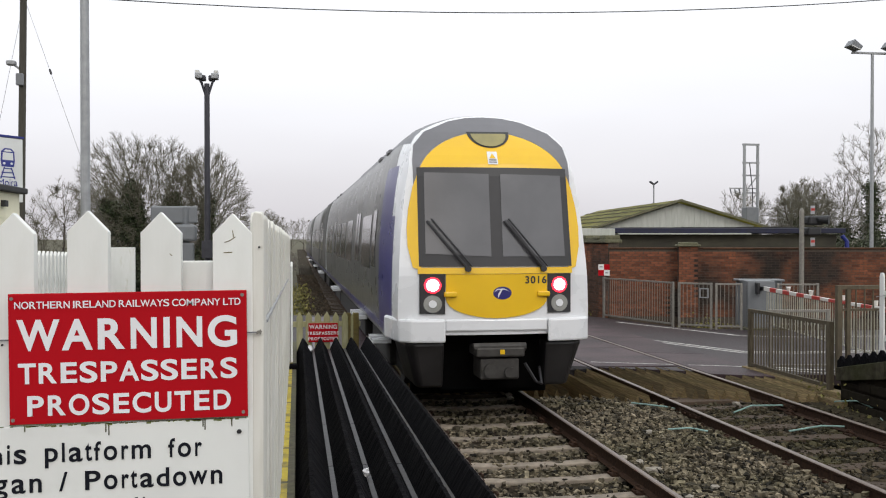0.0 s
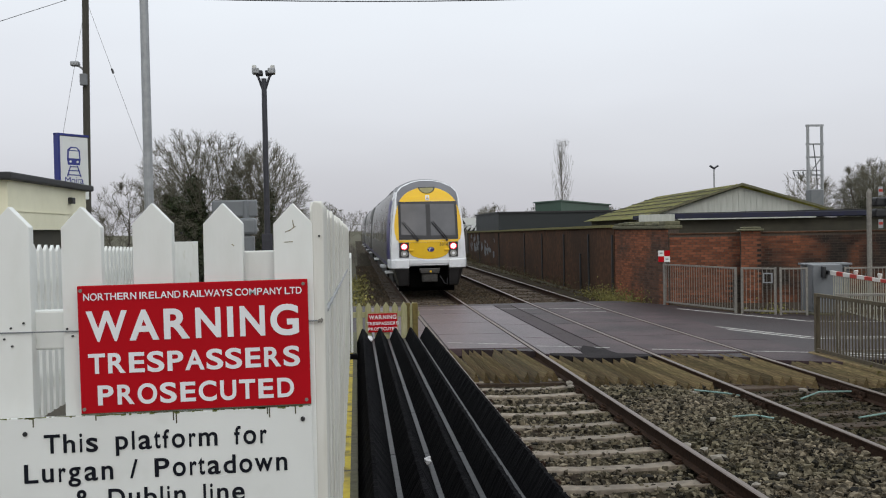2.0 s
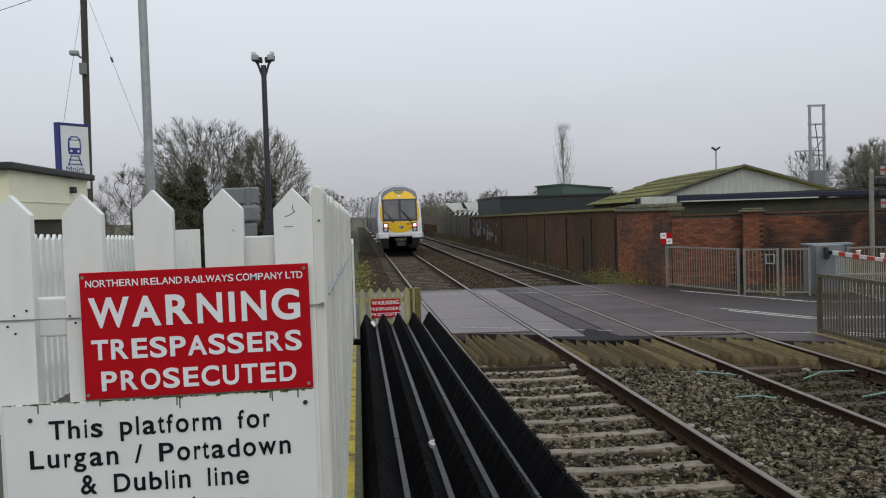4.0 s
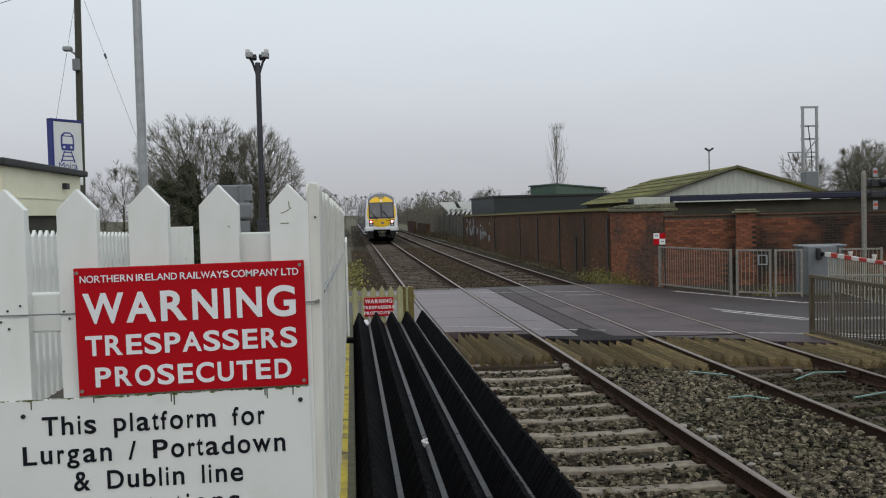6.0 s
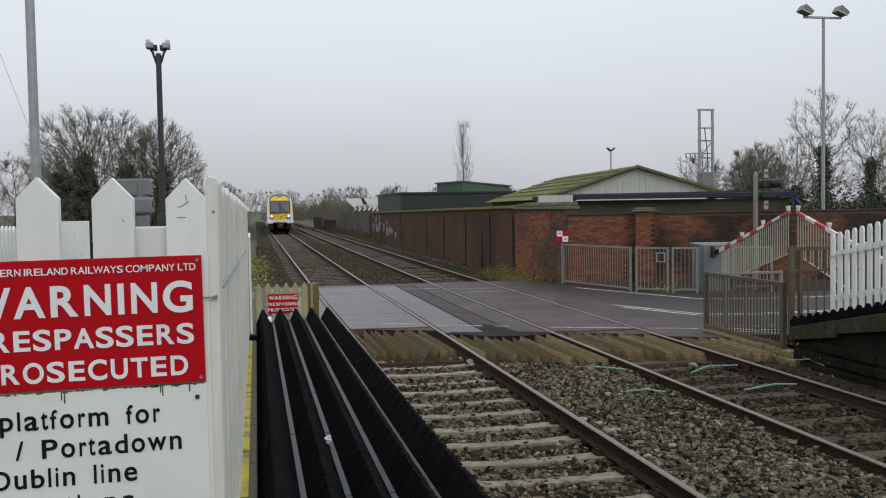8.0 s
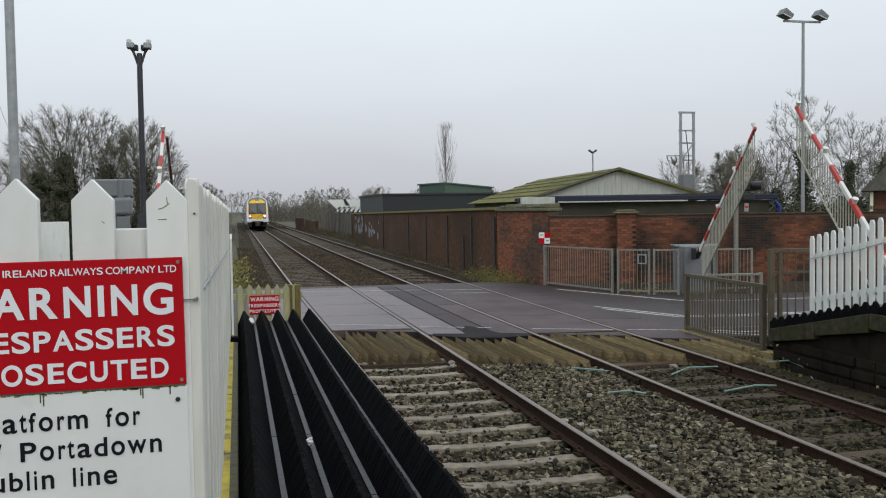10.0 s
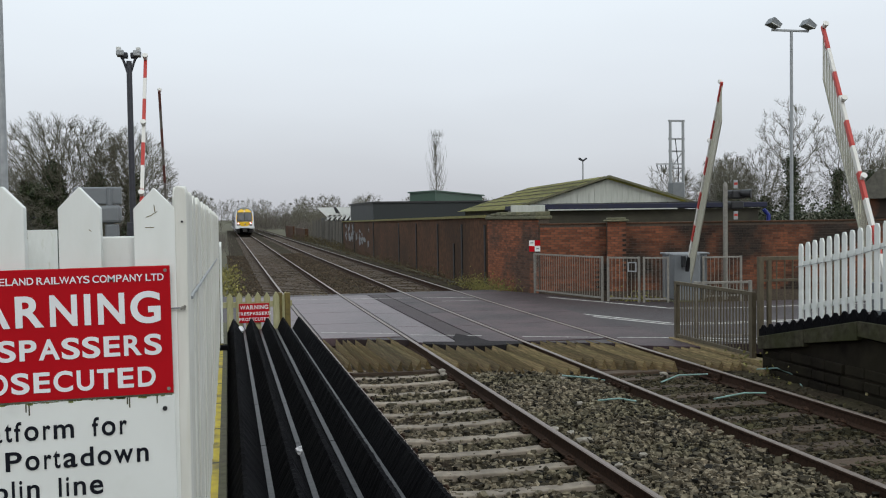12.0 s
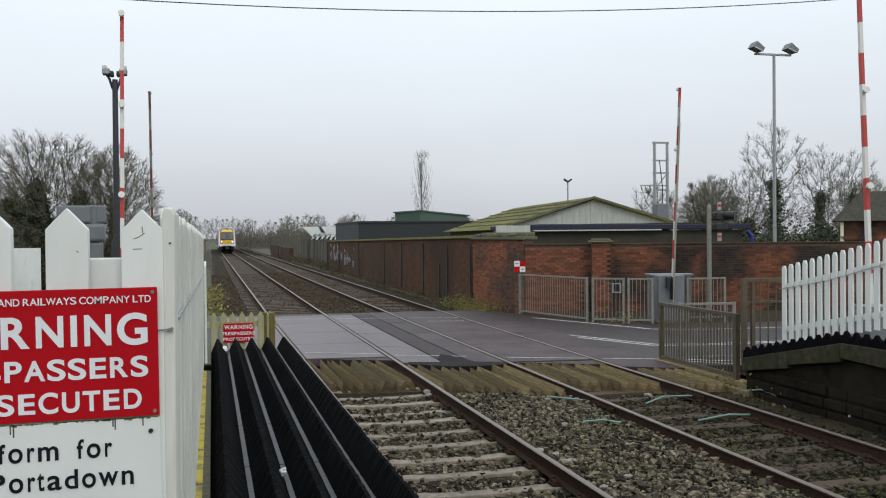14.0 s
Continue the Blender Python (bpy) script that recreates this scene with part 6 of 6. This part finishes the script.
def poplar_tree(seed, height, wide, label):
    rnd = random.Random(seed)
    t = thing("tree", pose(0, 0, 0), label, "tree", "bare trees")
    trunk, segs = [], []
    for i in range(10):
        trunk.append((0, Vector((0, 0, height * i / 10)), Vector((rnd.uniform(-0.05, 0.05), 0, height * (i + 1) / 10)), 0.10 * (1 - i / 11), 0.10 * (1 - (i + 1) / 11)))
    for i in range(75):
        z = height * rnd.uniform(0.12, 0.9)
        a = rnd.uniform(0, 6.283)
        k = wide * (0.55 + 0.45 * math.sin(3.14 * min(1, z / height + 0.2))) * rnd.uniform(0.5, 1)
        p = Vector((0, 0, z))
        for j in range(4):
            q = Vector((math.cos(a) * k * (j + 1) / 4, math.sin(a) * k * (j + 1) / 4, min(height * 1.02, z + (j + 1) * 0.5 * (1 + 0.25 * j)))) + Vector((rnd.uniform(-0.06, 0.06), rnd.uniform(-0.06, 0.06), 0))
            segs.append((1, p, q, 0.018 - 0.003 * j, 0.015 - 0.003 * j))
            for _ in range(3):
                w = q + Vector((rnd.uniform(-0.3, 0.3), rnd.uniform(-0.3, 0.3), rnd.uniform(0.4, 1.0)))
                segs.append((2, q, w, 0.008, 0.005))
            p = q
    v, f = seg_mesh("trunk", trunk, 6)
    pydata("trunk", v, f, M["bark"], t)
    v, f = seg_mesh("crown", segs, 3)
    pydata("crown", v, f, M["twig"], t)["label"] = "narrow crown of upright bare twigs"
    return t


big = tree(11, 8.2, 3.4, "broad bare winter tree with ivy on its trunks", 15000, stems=[[(0.1 * math.sin(i), 0, 0.45 * i) for i in range(8)], [(1.2 + 0.05 * i, 0.2, 0.45 * i) for i in range(8)]],
           domes=[((-0.8, 0, 4.75, 2.45, 2.4, 3.2), 0.55), ((1.15, 0, 4.65, 2.2, 2.2, 3.15), 0.45)], count=3600, step=0.21, kill=0.27, ivy_top=0.78)
wide = tree(23, 7.6, 2.6, "spreading bare winter tree with an ivy-clad trunk", 8000, domes=[((0.1, 0, 4.35, 2.4, 2.3, 3.1), 1.0)], count=2400, step=0.21, kill=0.27, ivy_top=0.74)
slim = tree(31, 6.0, 2.0, "slender bare winter tree", 0, count=520, step=0.26, kill=0.40)
poplar = poplar_tree(47, 12.9, 1.6, "tall narrow bare poplar behind the sheds")
ivied = tree(53, 7.6, 2.4, "bare roadside tree thick with dark ivy", 11000, domes=[((0, 0, 4.4, 2.4, 2.2, 3.3), 1.0)], count=900, step=0.26, kill=0.40, ivy_top=0.80)
airy = tree(67, 10.6, 2.7, "tall open bare tree with ivy low on its trunk", 5200, stems=[[(0.07 * math.sin(i * 1.1), 0, 0.6 * i) for i in range(11)]], domes=[((0, 0, 7.8, 2.6, 2.4, 2.9), 0.75), ((0.3, 0, 4.5, 1.8, 1.8, 2.5), 0.25)], count=300, step=0.32, kill=0.55,
            twig=0.6, ivy_top=0.66, thin=0.011)
HOME = {big: (-7.75, 50, 0), wide: (-4.55, 51, 60), slim: (-12.3, 53, 20), poplar: (27.8, 120, 0), ivied: (38.2, 60, 0), airy: (39.7, 59, 0)}
for t, (x, y, a) in HOME.items():
    t.matrix_basis = pose(x, y, -0.3, 0, 0, a)
for src, x, y, s, a in ((wide, -9.8, 54, 0.78, 200), (slim, -15, 60, 0.75, 90), (slim, -13.9, 52, 0.65, 150), (wide, -2.6, 100, 0.75, 40),
                        (wide, 33.6, 58, 0.78, 70), (wide, 36.4, 62, 0.92, 10), (slim, 31.0, 60, 0.95, 45), (slim, 32.4, 63, 1.1, 200), (slim, 35.0, 60, 1.15, 260), (ivied, 41.4, 61, 0.82, 160), (airy, 44.2, 60, 0.86, 75), (ivied, 44.9, 60, 0.8, 40),
                        (airy, 47.8, 61, 0.84, 250), (ivied, 48.5, 63, 0.9, 110), (wide, 51.5, 64, 0.95, 30), (slim, 36.6, 58, 0.95, 300), (slim, 29.5, 66, 0.85, 130), (airy, 55, 62, 0.9, 10), (ivied, 56, 64, 1.0, 10),
                        (slim, 15.6, 108, 0.85, 80), (slim, 17.2, 110, 0.95, 10), (slim, 18.6, 112, 0.8, 250), (slim, 33.5, 118, 0.9, 10), (slim, 25.5, 62, 0.75, 100),
                        (slim, -8, 170, 1.2, 0), (slim, -3, 200, 1.3, 70), (slim, 3, 235, 1.32, 130), (slim, 10, 240, 1.32, 10), (slim, 16, 190, 1.2, 250), (slim, 21, 180, 1.2, 300), (slim, 14, 165, 0.96, 33), (slim, 25, 170, 1.1, 99),
                        (slim, -14, 190, 1.3, 200), (slim, 12.4, 150, 0.86, 180), (slim, 14.5, 142, 0.86, 20), (slim, 14, 132, 0.75, 0), (slim, 12.5, 125, 0.7, 60), (slim, 7, 250, 1.38, 300), (slim, 18, 172, 1.2, 10), (slim, 0, 220, 1.2, 44),
                        (slim, 9.5, 205, 1.14, 70), (slim, 20, 225, 1.38, 100), (slim, 25, 215, 1.32, 10), (slim, -6, 240, 1.32, 200), (slim, 12, 180, 1.02, 90), (ivied, 57, 56, 0.9, 70), (wide, -22, 120, 1.0, 15), (slim, 30, 200, 1.3, 88), (slim, 42, 210, 1.3, 5)):
    copy_thing(src, pose(x, y, -0.3, 0, 0, a) @ Matrix.Scale(s, 4))


def hedge(name, x0, x1, y0, y1, h, count, size, mat, label, seed):
    rnd = random.Random(seed)
    pts = [(rnd.uniform(x0, x1), rnd.uniform(y0, y1), -0.3 + h * (0.5 + 0.5 * noise.noise((i * 0.37, seed, 0))) * rnd.random() ** 0.7) for i in range(count // 14)]
    v, f = leaf_cloud(pts, count, 0.16 + h * 0.05, size, seed, 0.22 if mat == "far_wood" else 1.0)
    return tagged(pydata(name, v, f, M[mat]), label, "grass" if mat in ("grass", "dry_weed") else "hedge", kind="stuff")


hedge("hedge", -16, -1.6, 48, 51, 2.6, 12000, 0.10, "hedge", "dark winter hedge under the bare trees", 1)
hedge("hedge", 33, 60, 54, 57, 4.8, 18000, 0.11, "hedge", "dark evergreen shrubs behind the brick wall", 2)
hedge("brush", 11, 22, 128, 150, 3.6, 14000, 0.09, "far_wood", "brown winter brush beside the far track", 3)
hedge("brush", -30, -4, 150, 175, 5.0, 16000, 0.13, "far_wood", "brown winter brush far down the line", 4)
hedge("brush", 5, 30, 225, 260, 7.0, 16000, 0.18, "far_wood", "brown winter woods closing the far line", 5)
hedge("brush", -9, -0.9, 60, 120, 2.0, 11000, 0.07, "far_wood", "brown winter brush along the left of the track", 8)
hedge("brush", -5, 0.5, 66, 130, 1.3, 9000, 0.06, "far_wood", "low brown winter brush on the track verge", 14)
hedge("grass_tuft", 9.1, 10.2, 70, 125, 0.7, 4000, 0.06, "dry_weed", "dry grass on the far verge", 15)
hedge("grass_tuft", 8.3, 9.15, 27.8, 33, 0.42, 4200, 0.028, "grass", "yellowed grass along the wall foot", 6)
hedge("grass_tuft", 8.6, 9.2, 33, 70, 0.22, 3000, 0.035, "dry_weed", "dry weeds along the wall foot", 7)
hedge("grass_tuft", -1.6, 0.6, 30, 46, 0.5, 3600, 0.05, "grass", "yellow-green weeds beside the track", 9)
hedge("grass_tuft", 10.3, 11.2, 23.1, 23.5, 0.45, 500, 0.04, "grass", "green weeds behind the pedestrian gate", 10)
hedge("grass_tuft", 7.9, 8.3, 11.8, 13.3, 0.3, 260, 0.03, "grass", "weeds at the foot of the platform ramp", 11)

# ---- brick walls in real bricks ----
BRICK = to_mesh("brick", boxes((0, 0.214, -0.008, 0.1, 0, 0.064)), M["brick"])


def brick_face(origin, heading, length, z0, height, singles, name, label, rest="brick_rest"):
    """A mortar core with bricks proud of it along local +x, facing local -y. singles: up to this length each brick is a part."""
    w = thing(name, pose(origin[0], origin[1], 0, 0, 0, heading), label, "wall", kind="structure")
    part("mortar_core", boxes((0, length, 0, 0.34, -0.4, z0 + height)), M["mortar"], w)
    verts, faces = [], []
    rows = int(height / 0.075)
    rnd = random.Random(int(origin[0] * 7))
    for r in range(rows):
        x = -0.1125 * (r % 2)
        z = z0 + r * 0.075 + 0.006
        while x < length:
            a, b = max(x, 0), min(x + 0.214, length)
            if b - a > 0.04:
                out = -0.008 - rnd.random() * 0.006
                if b < singles:
                    shared("brick", BRICK, w, pose(a, out + 0.008, z) @ Matrix.Diagonal(((b - a) / 0.214, 1, 1, 1)))
                else:
                    k = len(verts)
                    verts += [(a, out, z), (b, out, z), (b, out, z + 0.064), (a, out, z + 0.064), (a, 0.01, z), (b, 0.01, z), (b, 0.01, z + 0.064), (a, 0.01, z + 0.064)]
                    faces += [(k, k + 1, k + 2, k + 3), (k + 4, k, k + 3, k + 7), (k + 1, k + 5, k + 6, k + 2), (k + 3, k + 2, k + 6, k + 7), (k + 4, k + 5, k + 1, k)]
            x += 0.225
    if verts:
        tagged(pydata("brick_rest", verts, faces, M[rest], w), kind="stuff")
    return w


HEAD = math.degrees(math.atan2(-2.6, 8.7))
WL = brick_face((9.47, 26.95), HEAD, 22.0, 0.0, 2.02, 1.9, "brick_wall", "old red brick boundary wall, sooty along its top, beside the road")
part("wall_cap", boxes((0, 22, -0.03, 0.38, 2.02, 2.07), bevel=0.01), M["dark_wall"], WL)
WE = brick_face((9.36, 32.3), -89.1, 5.3, -0.3, 2.5, 0.0, "brick_wall", "old red brick wall end beside the track", "brick_end")
part("wall_cap", boxes((0.0, 5.35, -0.1, 0.44, 2.2, 2.31), bevel=0.03), M["stone_cap"], WE, "rough mossy cap stones")
for i in range(9):
    part("cap_stone", boxes((0.1 + i * 0.58, 0.62 + i * 0.58, -0.08 - 0.03 * (i % 2), 0.4, 2.31, 2.36 + 0.04 * (i % 3)), bevel=0.03), M["stone_cap"], WE)
PI = brick_face((11.31, 26.10), HEAD, 0.56, 0.0, 2.10, 0.56, "brick_pier", "red brick pier with a mossy stone cap")
part("cap", boxes((-0.08, 0.64, -0.10, 0.42, 2.10, 2.16), (0.0, 0.56, -0.02, 0.35, 2.16, 2.22), bevel=0.03), M["stone_cap"], PI, "overhanging mossy stone cap")
chk = thing("checker_sign", pose(9.285, 26.93, 1.392, 0, 0, -12), "red and white quartered sign on the brick wall", "sign")
for x, z, m in ((-0.17, 0.0, "white_board"), (0.0, 0.0, "red_sign"), (-0.17, -0.17, "red_sign"), (0.0, -0.17, "white_board")):
    part("quarter", boxes((x, x + 0.17, -0.03, -0.01, z, z + 0.17)), M[m], chk)
for x, z in ((-0.13, 0.08), (0.04, -0.10)):
    part("text_bar", boxes((x, x + 0.09, -0.033, -0.03, z, z + 0.03)), M["grey_cab"], chk)

# ---- loose ballast ----
def scatter(count, boxes_, seed):
    rng = np.random.default_rng(seed)
    cube = np.array([(-1, -1, -1), (1, -1, -1), (1, 1, -1), (-1, 1, -1), (-1, -1, 1), (1, -1, 1), (1, 1, 1), (-1, 1, 1)], float)
    quads = np.array([(0, 3, 2, 1), (4, 5, 6, 7), (0, 1, 5, 4), (1, 2, 6, 5), (2, 3, 7, 6), (3, 0, 4, 7)])
    vs, fs = [], []
    for (x0, x1, y0, y1, z), share in boxes_:
        n = int(count * share)
        c = np.stack([rng.uniform(x0, x1, n), y0 + (y1 - y0) * rng.uniform(0, 1, n) ** 1.15, z + rng.normal(0, 0.018, n)], 1)
        s = (0.012 + 0.026 * rng.uniform(0, 1, (n, 1, 1)) ** 1.8) * rng.uniform(0.7, 1.3, (n, 1, 3)) * np.array([1.2, 1.0, 0.7])
        shape = cube[None] * rng.uniform(0.45, 1.1, (n, 8, 3)) * s
        a = rng.uniform(0, 6.28, n)
        b = rng.normal(0, 0.5, n)
        ca, sa, cb, sb = np.cos(a), np.sin(a), np.cos(b), np.sin(b)
        x = shape[..., 0] * cb[:, None] + shape[..., 2] * sb[:, None]
        zz = -shape[..., 0] * sb[:, None] + shape[..., 2] * cb[:, None]
        shape = np.stack([x * ca[:, None] - shape[..., 1] * sa[:, None], x * sa[:, None] + shape[..., 1] * ca[:, None], zz], -1)
        k = sum(len(v) for v in vs)
        vs.append((shape + c[:, None]).reshape(-1, 3))
        fs.append((quads[None] + (np.arange(n) * 8)[:, None, None] + k).reshape(-1, 4))
    return np.concatenate(vs), np.concatenate(fs)


v, f = scatter(33000, [((1.2, 3.42, 5.2, 14.5, -0.219), 0.27), ((3.52, 5.38, 5.6, 13.9, -0.135), 0.36)], 4)
tagged(pydata("ballast_stones", v.tolist(), f.tolist(), M["stone"]), "loose grey-brown ballast stones", "ballast", kind="stuff")
v, f = scatter(19000, [((5.48, 7.05, 6.5, 13.3, -0.203), 0.6), ((7.15, 8.1, 7.5, 13.0, -0.20), 0.4)], 9)
tagged(pydata("ballast_stones", v.tolist(), f.tolist(), M["old_stone"]), "old dirty mossy ballast stones beside the platform", "ballast", kind="stuff")
v, f = scatter(24000, [((0.35, 1.75, 28.6, 66, -0.21), 0.2), ((1.85, 3.4, 28.8, 66, -0.19), 0.2), ((3.55, 5.35, 28, 66, -0.14), 0.3), ((5.5, 7.0, 28, 66, -0.19), 0.18), ((7.2, 8.6, 28, 66, -0.2), 0.1)], 6)
tagged(pydata("ballast_stones", v.tolist(), f.tolist(), M["far_stone"]), "loose ballast stones beyond the crossing", "ballast", kind="stuff")
rnd = random.Random(12)
for x, y, s in ((3.78, 9.35, 0.075), (3.62, 9.9, 0.07), (3.75, 9.7, 0.05), (3.35, 14.2, 0.06), (3.3, 13.9, 0.05), (4.9, 13.0, 0.05), (4.45, 11.2, 0.05), (6.5, 12.9, 0.06), (4.1, 8.6, 0.05), (3.7, 8.3, 0.05)):
    bm = bmesh.new()
    bmesh.ops.create_icosphere(bm, subdivisions=1, radius=s)
    for q in bm.verts:
        q.co = Vector((q.co.x * 1.3, q.co.y, q.co.z * 0.6)) * (1 + 0.5 * noise.noise(q.co * 25 + Vector((x, y, 0))))
    st_ = thing("loose_stone", pose(x, y, -0.10, 0, 0, rnd.uniform(0, 360)), "pale loose stone on the ballast", "stone", "pale loose stones")
    part("stone", bm, M["pale_stone"], st_)


# ---- what moves ----
TRAIN = [(0.0, 12.0), (0.5, 17.0), (1.0, 21.9), (1.5, 27.0), (2.0, 32.2), (2.5, 37.9), (3.0, 43.6), (3.5, 49.4), (4.0, 55.2), (6.5, 81.0), (7.0, 86.0), (7.5, 91.2), (8.0, 96.4), (10.5, 121.5),
         (11.0, 126.3), (11.5, 131.0), (12.0, 135.6), (12.5, 140.2), (13.0, 144.8), (13.5, 149.4), (14.0, 154.0)]
RAISE = [(0.0, 90), (7.0, 90), (7.25, 88.5), (7.5, 84), (8.0, 78), (8.2, 75.5), (10.3, 51.5), (11.0, 43.5), (11.5, 37.5), (12.0, 32), (12.5, 26.5), (13.0, 20.5), (13.5, 14), (14.0, 8)]

# the near right barrier rises a little ahead
EARLY = [(0.0, 90), (7.0, 90), (7.25, 88), (7.5, 84), (8.0, 78), (8.2, 75), (10.3, 48), (11.0, 39), (11.5, 33), (12.0, 27), (12.5, 21), (13.0, 15), (13.5, 9), (14.0, 4)]


def motions():
    walk(train, [(t, pose(2.672 + bend(y), y, 0, 0, 0, -math.degrees(0.0056) if y > 40 else 0)) for t, y in TRAIN])
    for i, (arm, bars) in enumerate(BARRIERS):
        rows = EARLY if i == 1 else RAISE
        walk(arm, [(t, pose(0, 0, 1.05, 0, a, 0)) for t, a in rows])
        for bar, d in bars:
            walk(bar, [(t, pose(0, 0, d, 0, 180 - a, 0)) for t, a in rows])
        if i < 2:
            walk(FEET[i], [(t, pose(0.86 * math.sin(radians(a)), 0, -0.86 * math.cos(radians(a)))) for t, a in rows])


motions()
